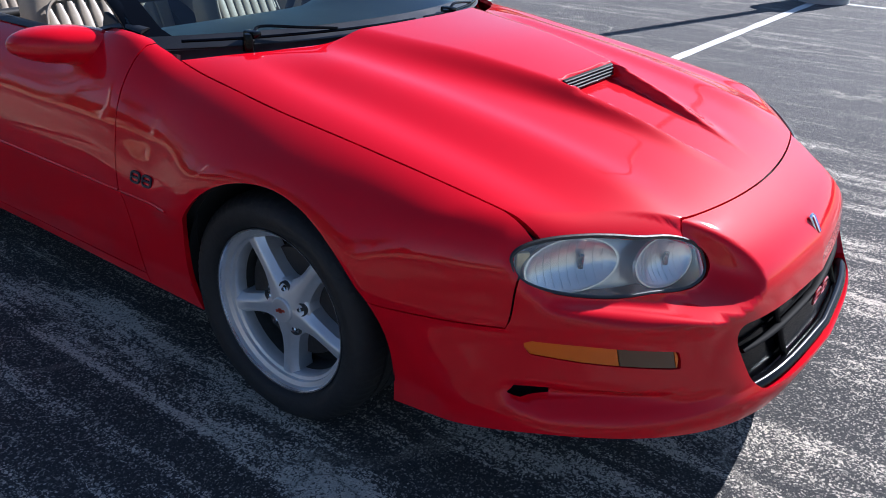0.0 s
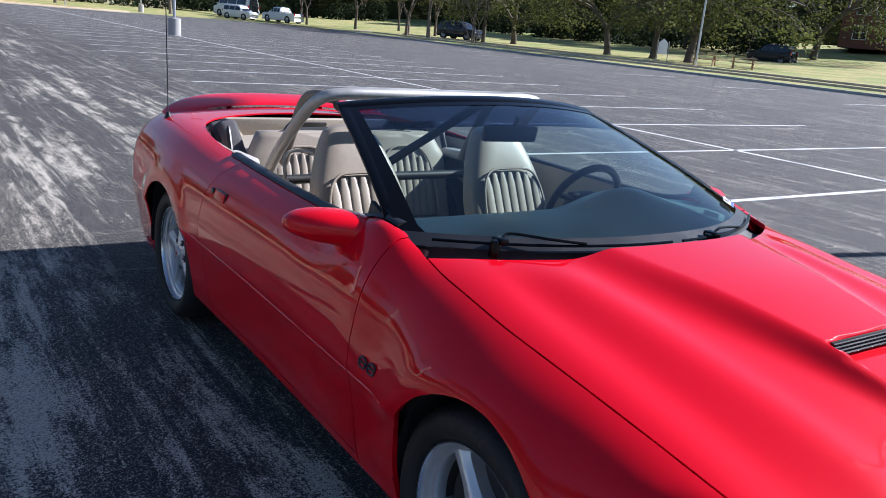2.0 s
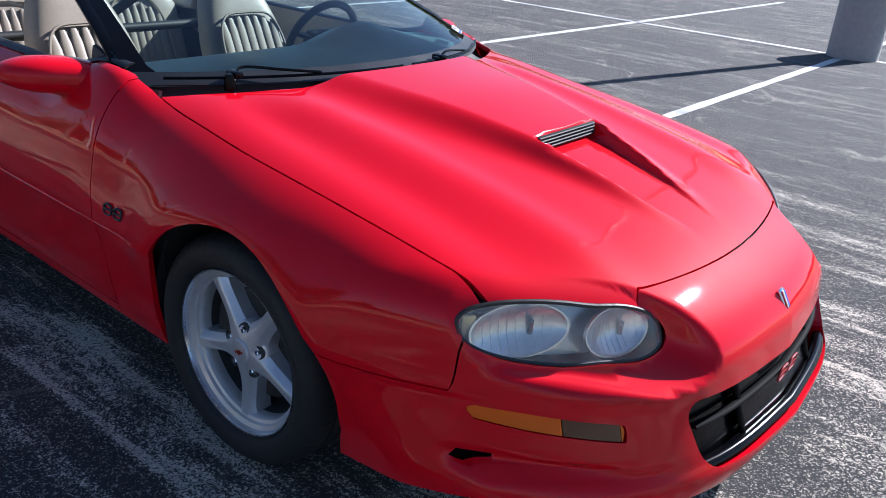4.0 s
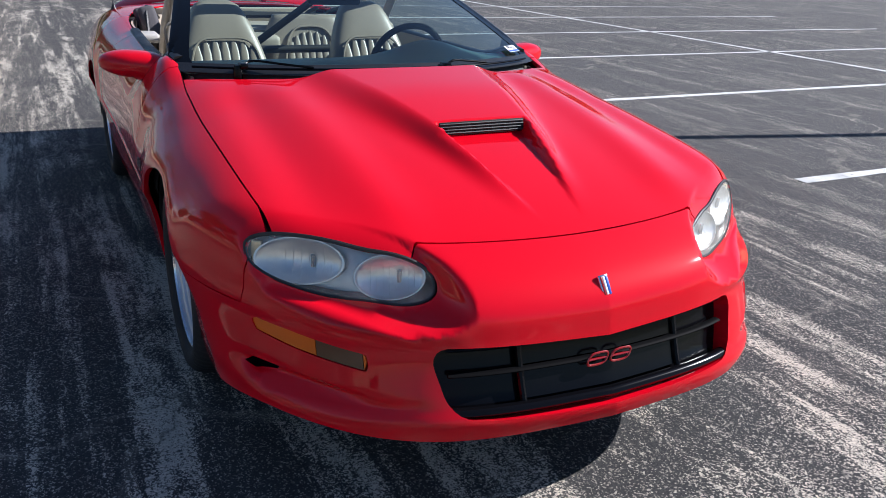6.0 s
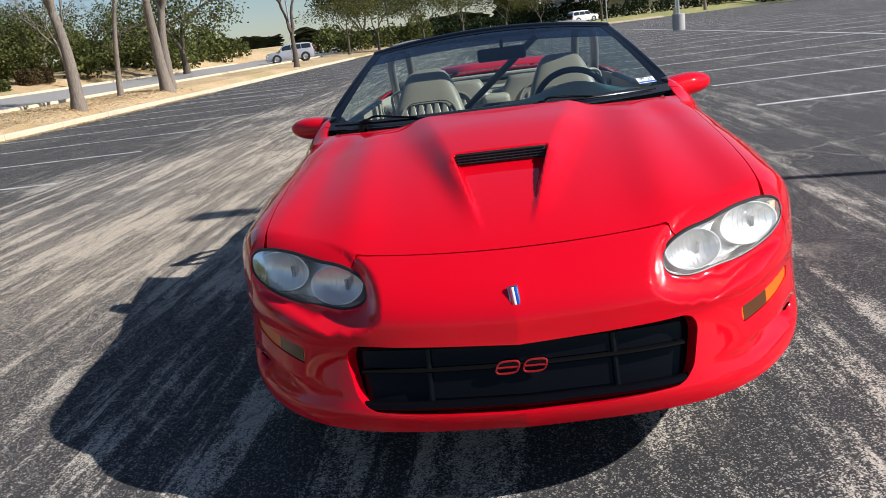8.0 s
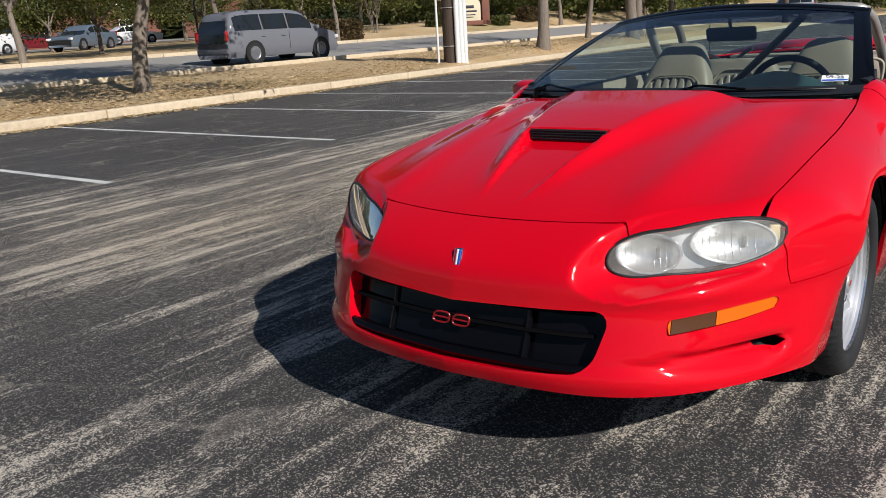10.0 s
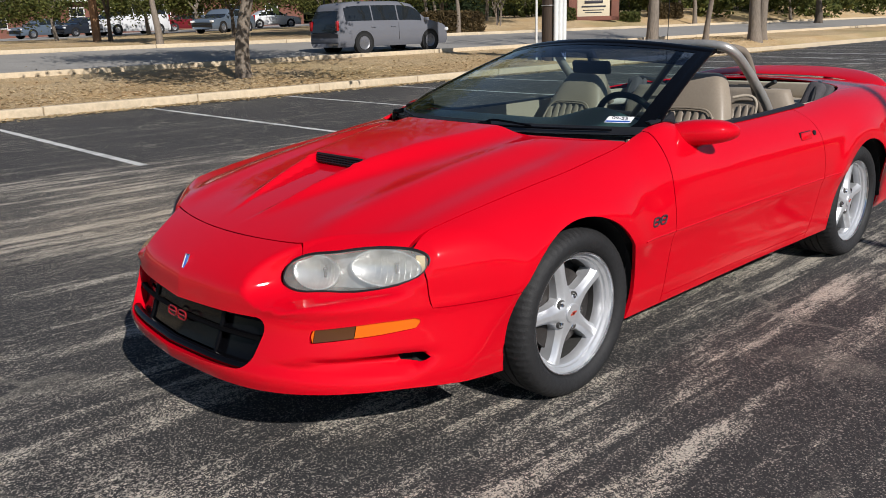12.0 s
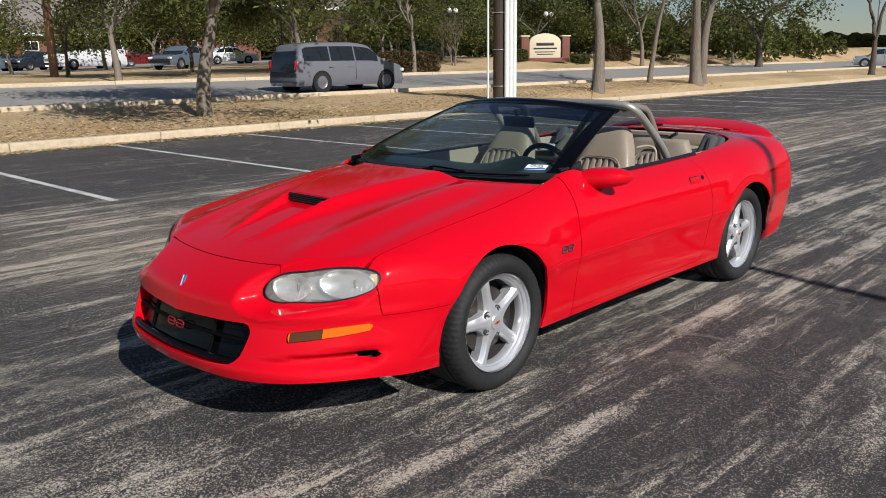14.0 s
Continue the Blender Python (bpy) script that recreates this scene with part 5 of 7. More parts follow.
def seat(sgn):
    """Bucket seat with a fluted middle; local x ahead, built in car axes."""
    y0 = sgn * 0.385
    root = Vector((-1.42, y0, 0.42))

    def wrap(u, v, h0, h1, lean, half0, half1, thick, flute):
        """A closed upright cushion: u round the section, v up it."""
        h = h0 + (h1 - h0) * v
        half = half0 + (half1 - half0) * float(step(0.45, 0.95, v))
        top = 1 - max(0, v - 0.72) / 0.28
        half *= (0.42 + 0.58 * math.sqrt(max(0, 1 - (1 - top) ** 2))) if v > 0.72 else 1
        a = 2 * math.pi * u
        c, s_ = math.cos(a), math.sin(a)
        yy = half * math.copysign(abs(c) ** 0.55, c)
        xx = thick * math.copysign(abs(s_) ** 0.7, s_)
        t = 0.45 + 0.55 * (math.sqrt(max(0, 1 - (1 - top) ** 2)) if v > 0.72 else 1)
        xx *= t
        if s_ > 0:
            side = abs(yy) / max(half, 1e-3)
            xx += 0.035 * side ** 3 * (1 - v * 0.8)
        return root + Vector((xx - lean * h, yy, h))

    def closed(name, fn, nu, nv, mat_, parent, label=""):
        bm = bmesh.new()
        g = [[bm.verts.new(fn(i / nu, j / nv)) for j in range(nv + 1)] for i in range(nu)]
        for i in range(nu):
            for j in range(nv):
                bm.faces.new((g[i][j], g[(i + 1) % nu][j], g[(i + 1) % nu][j + 1], g[i][j + 1]))
        bm.faces.new([g[i][nv] for i in range(nu)])
        bm.faces.new([g[i][0] for i in range(nu)][::-1])
        return part(name, bm, mat_, parent, label, angle=70)

    back = closed("front_seat", lambda u, v: wrap(u, v, 0.0, 0.665, 0.46, 0.222, 0.155, 0.075, True), 72, 36, LEATHER, car, "tan leather bucket seat with fluted centre")
    closed("cushion", lambda u, v: root + Vector((0.0 + 0.52 * v, (0.24 + 0.0 * v) * math.copysign(abs(math.cos(2 * math.pi * u)) ** 0.55, math.cos(2 * math.pi * u)),
                                                     -0.02 + 0.085 * math.copysign(abs(math.sin(2 * math.pi * u)) ** 0.7, math.sin(2 * math.pi * u)) + 0.03 * v)), 32, 10, LEATHER, back)
    # piping round the fluted panel
    bm = bmesh.new()
    pts = []
    for k in range(33):
        a = math.pi * k / 32
        yy, h = 0.176 * math.copysign(abs(math.cos(a)) ** 0.42, math.cos(a)), 0.02 + 0.478 * math.sin(a) ** 0.36
        pts.append(root + Vector((0.075 + 0.006 + 0.010 - 0.46 * h, yy, h)))
    tube(bm, pts, 0.006, 6)
    part("piping", bm, LEATHER, back)
    for k in range(-3, 4):
        bm = bmesh.new()
        yk = k * 0.0455
        hi = 0.482 - 0.035 * (abs(k) / 3.6) ** 3
        tube(bm, [root + Vector((0.080 - 0.46 * h + 0.02 * (abs(yk) / 0.22) ** 3, yk, h)) for h in (0.04, 0.14, 0.24, hi - 0.05, hi)], [0.0235, 0.0235, 0.0235, 0.0225, 0.012], 12, 0.26)
        part("flute", bm, LEATHER, back)
    # belt guide and belt at the outer shoulder
    bm = bmesh.new()
    p = root + Vector((-0.35, sgn * 0.19, 0.52))
    tube(bm, bend([p + Vector((0, -sgn * 0.06, 0.02)), p + Vector((-0.04, 0.0, 0.03)), p + Vector((-0.05, sgn * 0.045, 0.0)), p + Vector((-0.05, sgn * 0.04, -0.10))]), 0.008, 8)
    part("belt_guide", bm, TRIM_TAN, back)
    bm = bmesh.new()
    sheet(bm, lambda u, v: Vector((-1.80 - 0.07 * u, sgn * (0.62 + 0.0 * v), 0.86 - 0.5 * u)) + Vector((0.045 * v, sgn * 0.01 * v, 0)), 8, 1, 0.003)
    part("seat_belt", bm, TRIM_TAN, back, "tan webbing belt")
    return back


seat(1)
seat(-1)

# rear bench, folded-top well, trims
def bench(sgn):
    root = Vector((-2.30, sgn * 0.30, 0.50))

    def fn(u, v):
        a = 2 * math.pi * u
        c, s_ = math.cos(a), math.sin(a)
        half = 0.27 * (1 - 0.25 * max(0, v - 0.75) / 0.25)
        yy = half * math.copysign(abs(c) ** 0.5, c)
        xx = 0.06 * math.copysign(abs(s_) ** 0.7, s_)
        return root + Vector((xx - 0.35 * 0.46 * v, yy, 0.45 * v))
    bm = bmesh.new()
    nu, nv = 48, 20
    g = [[bm.verts.new(fn(i / nu, j / nv)) for j in range(nv + 1)] for i in range(nu)]
    for i in range(nu):
        for j in range(nv):
            bm.faces.new((g[i][j], g[(i + 1) % nu][j], g[(i + 1) % nu][j + 1], g[i][j + 1]))
    bm.faces.new([g[i][nv] for i in range(nu)])
    b = part("rear_seat_back", bm, LEATHER, car, "tan leather rear seat back, fluted", angle=70)
    for k in range(-3, 4):
        bm = bmesh.new()
        hi = 0.36 - 0.1 * (abs(k) / 3.5) ** 2.5
        tube(bm, [root + Vector((0.064 - 0.35 * h, k * 0.043, h)) for h in (0.03, 0.12, 0.22, 0.30, hi)], [0.0215, 0.0215, 0.0215, 0.019, 0.008], 10, 0.32)
        part("flute", bm, LEATHER, b)
    bm = bmesh.new()
    pts = []
    for k in range(25):
        a = math.pi * k / 24
        h = 0.03 + 0.36 * math.sin(a) ** 0.7
        pts.append(root + Vector((0.066 - 0.35 * h, 0.172 * math.copysign(abs(math.cos(a)) ** 0.6, math.cos(a)), h)))
    tube(bm, pts, 0.007, 6)
    part("piping", bm, LEATHER, b)
    bm = bmesh.new()
    box(bm, (0.42, 0.5, 0.16), pose(-2.08, sgn * 0.30, 0.46, 0, -6), 0.05, 4)
    part("rear_cushion", bm, LEATHER, b)


bench(1)
bench(-1)
bm = bmesh.new()
box(bm, (0.62, 0.18, 0.1), pose(-2.55, 0, 0.80), 0.03, 3)
part("rear_shelf", bm, TRIM_TAN, car)
# floor and sides of the tub
bm = bmesh.new()
box(bm, (2.9, 1.56, 0.05), pose(-1.75, 0, 0.30), 0.01)
part("cabin_floor", bm, CARPET, car)
for sgn in (1, -1):
    bm = bmesh.new()
    sheet(bm, lambda u, v: Vector((-0.52 - 1.55 * u, sgn * (0.80 - 0.055 * v ** 3 - 0.05 * (1 - v) + (float(belt(np.array(-0.52 - 1.55 * u))) - 0.765)), 0.30 + 0.60 * v)), 14, 8, 0.012)
    part("door_trim", bm, TRIM_TAN, car, "tan vinyl door trim")
    bm = bmesh.new()
    box(bm, (0.55, 0.06, 0.05), pose(-1.30, sgn * 0.73, 0.66), 0.02, 3)
    part("arm_rest", bm, TRIM_TAN, car)
    bm = bmesh.new()
    sheet(bm, lambda u, v: Vector((-2.05 - 0.95 * u, sgn * (float(belt(np.array(-2.05 - 0.95 * u))) - 0.01 - 0.02 * (1 - v)), 0.45 + 0.46 * v)), 14, 6, 0.01)
    part("quarter_trim", bm, TRIM_TAN, car)
    bm = bmesh.new()
    box(bm, (0.34, 0.12, 0.05), pose(-2.30, sgn * 0.655, 0.845, 0, -3, sgn * 4), 0.02, 3)
    part("belt_cover", bm, TRIM_GREY, car, "pale grey plastic side cap")
bm = bmesh.new()
sheet(bm, lambda u, v: Vector((-2.46 - 0.55 * v, (2 * u - 1) * (0.70 - 0.14 * v), 0.86 + 0.02 * math.sin(v * 3) - 0.03 * (2 * u - 1) ** 2)), 16, 8, 0.02)
part("top_well_liner", bm, TRIM_TAN, car)
bm = bmesh.new()
for x, z, w in ((-2.96, 0.90, 0.58),):
    box(bm, (0.03, 1.05, 0.11), pose(x, 0, z, 0, 15), 0.01, 2)
part("well_back", bm, TRIM_TAN, car)
bm = bmesh.new()
box(bm, (0.02, 0.16, 0.035), pose(-2.942, 0.02, 0.915, 0, 15), 0.006, 2)
part("well_vent", bm, BLACK_TRIM, car)
# folded soft top at both sides of the well
for sgn in (1, -1):
    bm = bmesh.new()
    box(bm, (0.075, 0.10, 0.26), pose(-2.52, sgn * 0.60, 0.87, sgn * -10, -28), 0.03, 4)
    box(bm, (0.05, 0.10, 0.24), pose(-2.60, sgn * 0.61, 0.87, sgn * -14, -30), 0.02, 4)
    part("folded_roof", bm, GREYCLOTH, car, "folded grey cloth roof bundle")
    bm = bmesh.new()
    tube(bm, bend([(-2.44, sgn * 0.63, 0.80), (-2.55, sgn * 0.62, 0.97), (-2.72, sgn * 0.58, 0.96), (-2.84, sgn * 0.52, 0.90)]), 0.012, 8)
    tube(bm, bend([(-2.62, sgn * 0.66, 0.82), (-2.70, sgn * 0.64, 0.93), (-2.80, sgn * 0.60, 0.90)]), 0.014, 8)
    part("roof_linkage", bm, BLACK_TRIM, car, "black folding roof linkage")
bm = bmesh.new()
tube(bm, bend([(-2.45, -0.42, 0.93), (-2.55, -0.2, 0.94), (-2.55, 0.2, 0.94), (-2.45, 0.42, 0.93)]), 0.035, 10, 0.55)
part("roof_bow", bm, SOFTTOP, car)
for y, z in ((-0.30, 0.98), (0.34, 0.96)):
    bm = bmesh.new()
    tube(bm, bend([(-2.50, y - 0.05, z - 0.05), (-2.52, y, z), (-2.50, y + 0.06, z + 0.03)]), 0.012, 8)
    part("roof_latch", bm, BLACK_TRIM, car)
# roll bar with stays, diagonal and harness bar
bm = bmesh.new()
hoop = [(-2.10, -0.61, 0.70), (-1.98, -0.605, 0.90), (-1.75, -0.59, 1.11), (-1.635, -0.56, 1.205), (-1.60, -0.48, 1.232), (-1.59, -0.30, 1.237), (-1.59, 0.30, 1.237), (-1.60, 0.48, 1.232), (-1.635, 0.56, 1.205), (-1.75, 0.59, 1.11), (-1.98, 0.605, 0.90), (-2.10, 0.61, 0.70)]
tube(bm, bend(hoop, 6), 0.0245, 14)
bar = part("roll_bar", bm, STEEL, car, "bare brushed steel roll bar")
for sgn in (1, -1):
    bm = bmesh.new()
    tube(bm, bend([(-1.62, sgn * 0.50, 1.212), (-1.80, sgn * 0.50, 1.205), (-1.92, sgn * 0.50, 1.16), (-2.05, sgn * 0.50, 0.98), (-2.12, sgn * 0.50, 0.86)]), 0.023, 12)
    part("rear_stay", bm, BAR_TAN, bar, "tan padded stay")
bm = bmesh.new()
tube(bm, [(-1.66, 0.26, 1.20), (-1.98, -0.30, 0.72)], 0.02, 10)
part("diagonal", bm, BAR_DARK, bar)
bm = bmesh.new()
tube(bm, [(-2.02, -0.60, 0.80), (-2.02, 0.60, 0.80)], 0.022, 12)
part("harness_bar", bm, BAR_DARK, bar)
# dashboard, wheel, console, mirror
bm = bmesh.new()


def dash(u, v):
    y = (2 * u - 1) * 0.765
    hump = 0.07 * math.exp(-((y - 0.37) / 0.19) ** 2)
    foot = screen(2 * u - 1, 0.0)
    xs = (foot.x - 0.02, -0.64, -0.82, -0.93, -0.96, -0.90)
    zs = (foot.z - 0.018, 0.925 + hump * 0.4, 0.915 + hump, 0.875 + hump, 0.80, 0.60)
    k = min(4, int(v * 5))
    f = v * 5 - k
    return Vector((xs[k] + (xs[k + 1] - xs[k]) * f, y, zs[k] + (zs[k + 1] - zs[k]) * f))


sheet(bm, dash, 40, 20)
part("dashboard", bm, DASH, car, "dark charcoal moulded dashboard", angle=60)
bm = bmesh.new()
box(bm, (1.1, 0.22, 0.20), pose(-1.35, 0, 0.42), 0.04, 3)
part("console", bm, DASH, car)
sw = Matrix.Translation((-1.045, 0.375, 0.865)) @ pose(0, 0, 0, 0, -68, 0)
bm = bmesh.new()
tube(bm, [sw @ Vector((0.178 * math.cos(a), 0.178 * math.sin(a), 0)) for a in (2 * math.pi * k / 36 for k in range(36))], 0.0155, 10, closed=True)
steer = part("steering_wheel", bm, WHEEL_BLACK, car, "black leather steering wheel")
bm = bmesh.new()
box(bm, (0.11, 0.15, 0.05), sw @ pose(-0.01, 0, 0.02), 0.02, 3)
part("wheel_pad", bm, WHEEL_BLACK, steer)
for a in (20, 160, 215, 325):
    bm = bmesh.new()
    tube(bm, [sw @ Vector((0.05 * math.sin(radians(a)), 0.05 * math.cos(radians(a)), 0.01)), sw @ Vector((0.172 * math.sin(radians(a)), 0.172 * math.cos(radians(a)), 0))], 0.012, 8)
    part("wheel_spoke", bm, WHEEL_BLACK, steer)
bm = bmesh.new()
tube(bm, [(-1.06, 0.375, 0.85), (-0.80, 0.375, 0.74)], 0.04, 12)
part("steering_column", bm, WHEEL_BLACK, steer)
bm = bmesh.new()
box(bm, (0.03, 0.25, 0.068), pose(-1.168, 0.052, 1.140, 0, 12, -6), 0.022, 4)
rv = part("interior_mirror", bm, WHEEL_BLACK, car, "black interior mirror")
bm = bmesh.new()
tube(bm, [(-1.15, 0.055, 1.17), (-1.13, 0.055, 1.212)], 0.009, 8)
part("mirror_stalk", bm, WHEEL_BLACK, rv)
bm = bmesh.new()
box(bm, (0.004, 0.222, 0.056), pose(-1.186, 0.052, 1.137, 0, 12, -6), 0.0015)
part("mirror_face", bm, MIRROR, rv)
# trims at the foot of the pillars
for sgn in (1, -1):
    bm = bmesh.new()
    box(bm, (0.25, 0.02, 0.36), pose(-0.74, sgn * 0.755, 0.78, 0, 20), 0.008)
    part("pillar_trim", bm, WHEEL_BLACK, car)

# ---- trees ----
BARK = varied("grey_bark", (0.20, 0.165, 0.13), 0.95, 0.4, 0.04, 0.8, stretch=(1, 1, 0.25))
BARK_DARK = varied("dark_bark", (0.10, 0.08, 0.062), 0.95, 0.4, 0.04, 0.8, stretch=(1, 1, 0.25))
TWIG = varied("bare_twigs", (0.16, 0.125, 0.105), 0.95, 0.25, 0.05)


def leaf_mat(name, dark, light):
    m = Mat(name, light, 0.8, Specular_IOR_Level=0.15)
    g = m.t.nodes.new("ShaderNodeNewGeometry")
    col = m.mix(g.outputs["Random Per Island"], dark, light)
    big = m.noise(1.6, 3, 0.5, (1, 1, 1), 0.35, 0.65)
    m.color(m.mix(m.math("MULTIPLY", big, 0.5), col, tuple(c * 0.5 for c in dark)))
    tr = m.t.nodes.new("ShaderNodeBsdfTranslucent")
    mx = m.t.nodes.new("ShaderNodeMixShader")
    mx.inputs[0].default_value = 0.35
    m.link(m.b.inputs["Base Color"].links[0].from_socket, tr.inputs["Color"])
    m.link(m.b.outputs[0], mx.inputs[1])
    m.link(tr.outputs[0], mx.inputs[2])
    m.link(mx.outputs[0], m.t.nodes["Material Output"].inputs["Surface"])
    return m.m


LEAF_OAK = leaf_mat("oak_leaves", (0.035, 0.050, 0.014), (0.20, 0.21, 0.06))
LEAF_LIGHT = leaf_mat("light_leaves", (0.05, 0.065, 0.018), (0.17, 0.16, 0.05))
LEAF_CEDAR = leaf_mat("cedar_leaves", (0.012, 0.022, 0.010), (0.045, 0.062, 0.024))


def tree(name, label, seed, height, trunk_r, fork, spread, levels, leaves, leaf_size, bark, leaf, lean=0.0, droop=0.0, stems=1):
    """Tapered trunk and limbs by repeated forking, with leaf clumps at the twig ends."""
    rnd = random.Random(seed)
    tv, tf, lv, lf = [], [], [], []
    tips = []

    def ring(p, d, r, k):
        up = Vector((0, 0, 1)) if abs(d.z) < 0.9 else Vector((1, 0, 0))
        s_ = d.cross(up).normalized()
        u_ = s_.cross(d).normalized()
        base = len(tv)
        for i in range(k):
            a = 2 * math.pi * i / k
            tv.append(p + s_ * (math.cos(a) * r) + u_ * (math.sin(a) * r))
        return base

    def limb(p, d, length, r, level):
        n_ = 5 if level < 2 else 3
        k = 9 if level == 0 else (6 if level == 1 else (4 if level < 4 else 3))
        prev = ring(p, d, r * (1.35 if level == 0 else 1.0), k)
        q = p.copy()
        for i in range(n_):
            d = (d + Vector((rnd.uniform(-1, 1), rnd.uniform(-1, 1), rnd.uniform(-0.5, 0.7))) * (0.10 if level == 0 else 0.22) - Vector((0, 0, droop * level * 0.05))).normalized()
            q = q + d * (length / n_)
            rr = r * (1 - 0.42 * (i + 1) / n_)
            nxt = ring(q, d, rr, k)
            for a in range(k):
                tf.append((prev + a, prev + (a + 1) % k, nxt + (a + 1) % k, nxt + a))
            prev = nxt
            if level >= 2 and i >= 1:
                tips.append((q.copy(), level))
        if level >= levels:
            tips.append((q.copy(), level))
            return
        kids = 3 if level < 2 else (3 if rnd.random() < 0.5 else 2)
        ph = rnd.uniform(0, 6.28)
        for c in range(kids):
            a = ph + 2 * math.pi * c / kids + rnd.uniform(-0.4, 0.4)
            tilt = spread * rnd.uniform(0.7, 1.25)
            side = Vector((math.cos(a), math.sin(a), 0))
            nd = (d * math.cos(tilt) + side * math.sin(tilt) + Vector((0, 0, 0.12))).normalized()
            limb(q, nd, length * rnd.uniform(0.62, 0.85) if level else height * 0.30 * rnd.uniform(0.85, 1.15), r * 0.56 * rnd.uniform(0.85, 1.1), level + 1)

    for s in range(stems):
        a = 2 * math.pi * s / stems + 0.6
        d0 = Vector((math.cos(a) * (0.22 if stems > 1 else 0) + lean, math.sin(a) * (0.22 if stems > 1 else 0), 1)).normalized()
        limb(Vector((0.22 * math.cos(a), 0.22 * math.sin(a), -0.25)) if stems > 1 else Vector((0, 0, -0.25)), d0, fork + 0.25, trunk_r * (0.75 if stems > 1 else 1), 0)
    root = thing(name, label, "tree")
    if leaves:
        for p, lev in tips:
            for _ in range(leaves):
                c = p + Vector((rnd.gauss(0, 0.45), rnd.gauss(0, 0.45), rnd.gauss(-0.15, 0.38)))
                a = Vector((rnd.gauss(0, 1), rnd.gauss(0, 1), rnd.gauss(0, 0.7))).normalized()
                b = a.cross(Vector((rnd.gauss(0, 1), rnd.gauss(0, 1), rnd.gauss(0, 1)))).normalized()
                s1, s2 = leaf_size * rnd.uniform(0.6, 1.3), leaf_size * rnd.uniform(0.4, 0.8)
                i = len(lv)
                lv += [c - a * s1, c - b * s2 * 0.8, c + a * s1, c + b * s2]
                lf.append((i, i + 1, i + 2, i + 3))
    mesh_object("trunk", tv, tf, bark, root)
    if lf:
        mesh_object("crown", lv, lf, leaf, root, False)
    return root


def shrink(x, y):
    """Trees across the street and in the park are lower than those beside the lot."""
    return 0.72 if y < -29 else (0.85 if 44 < y < 62 else 1.0)


def stand(proto, spots, group):
    """The first spot takes the tree itself, the others copies."""
    for i, (x, y, s, a) in enumerate(spots):
        s *= shrink(x, y)
        m = Matrix.Translation((x, y, ground_z(x, y))) @ pose(0, 0, 0, 0, 0, a)
        ob = proto if i == 0 else copy_thing(proto, m)
        if i == 0:
            ob.matrix_basis = m
        ob.scale = (s, s, s)
        tagged(ob, group=group)


near_oak = tree("oak_tree", "live oak with rough grey trunk and dark evergreen leaves", 3, 5.4, 0.165, 2.0, 0.68, 5, 30, 0.075, BARK, LEAF_OAK, 0, 1.2)
oak1 = tree("oak_tree", "live oak with low dark evergreen crown across the street", 4, 5.4, 0.165, 1.55, 0.70, 5, 14, 0.11, BARK, LEAF_OAK, 0, 1.3)
oak2 = tree("oak_tree", "spreading oak with dark forked trunk and dense leaves", 8, 9.0, 0.34, 2.0, 0.75, 5, 7, 0.15, BARK_DARK, LEAF_OAK, 0.12, 1.1)
light = tree("oak_tree", "slender tree with yellow-green winter leaves", 14, 5.6, 0.15, 1.5, 0.68, 5, 8, 0.09, BARK_DARK, LEAF_LIGHT, 0, 0.8)
bare1 = tree("bare_tree", "bare winter tree with pale trunk and fine twigs", 21, 8.5, 0.24, 3.2, 0.45, 6, 0, 0.1, BARK, TWIG)
bare2 = tree("bare_tree", "leafless many-branched tree with dark bark", 33, 7.5, 0.2, 1.9, 0.62, 6, 0, 0.1, BARK_DARK, TWIG, 0, 0.8)
thin = tree("young_tree", "thin leaning tree with sparse brown leaves", 41, 6.5, 0.12, 3.4, 0.4, 5, 3, 0.07, BARK, LEAF_LIGHT, 0.1)
cedar = tree("cedar_tree", "dense dark evergreen cedar", 52, 8.0, 0.22, 1.4, 0.7, 5, 16, 0.14, BARK_DARK, LEAF_CEDAR)
multi = tree("crape_myrtle", "bare many-stemmed shrub tree beside the lawn", 61, 5.0, 0.11, 1.6, 0.35, 5, 0, 0.1, BARK, TWIG, 0, 0, 4)

V1 = "trees on the verge"
stand(near_oak, [(-8.0, -15.5, 1.25, 20), (-13.0, -30.8, 1.44, 140), (-21.8, -29.9, 1.50, 250)], V1)
stand(oak1, [(-31, -34, 1.25, 30), (-3.5, -31.5, 1.19, 80), (-24.6, -50.2, 1.3, 10), (-38.5, -36.5, 1.31, 200), (-47.5, -35.5, 1.38, 300), (-57, -33, 1.38, 20), (-14.5, -47.5, 1.12, 70), (-33.5, -46, 1.25, 160), (-22, -52, 1.38, 40), (-29, -53, 1.38, 90), (-36, -52, 1.50, 10), (-8, -40, 1.12, 150), (-41, -44, 1.38, 60), (-50, -43, 1.38, 130), (-62, -38, 1.50, 0), (-70, -30, 1.38, 30)], V1)
stand(bare1, [(-22.55, -13.4, 0.95, 0), (-30.2, -13.45, 1.1, 120), (-31.1, -13.65, 1.0, 210), (-54, -30, 1.1, 60), (-30, -30.5, 0.9, 10), (-66, 40.5, 0.9, 90), (-101, 26, 0.9, 40)], "bare trees by the lot")
stand(thin, [(-28.5, -14.7, 1.0, 90)], V1)
stand(bare2, [(-55.0, -13.9, 1.15, 15), (-13.0, -36.0, 0.8, 80), (-3.0, -36.0, 0.85, 200), (-62, 44, 1.1, 10), (-75, 47, 1.1, 130), (-104, 44, 1.0, 20), (-88, 50, 1.1, 200), (-112, 15, 1.0, 0), (-118, -4, 1.0, 70)], "bare trees by the lot")
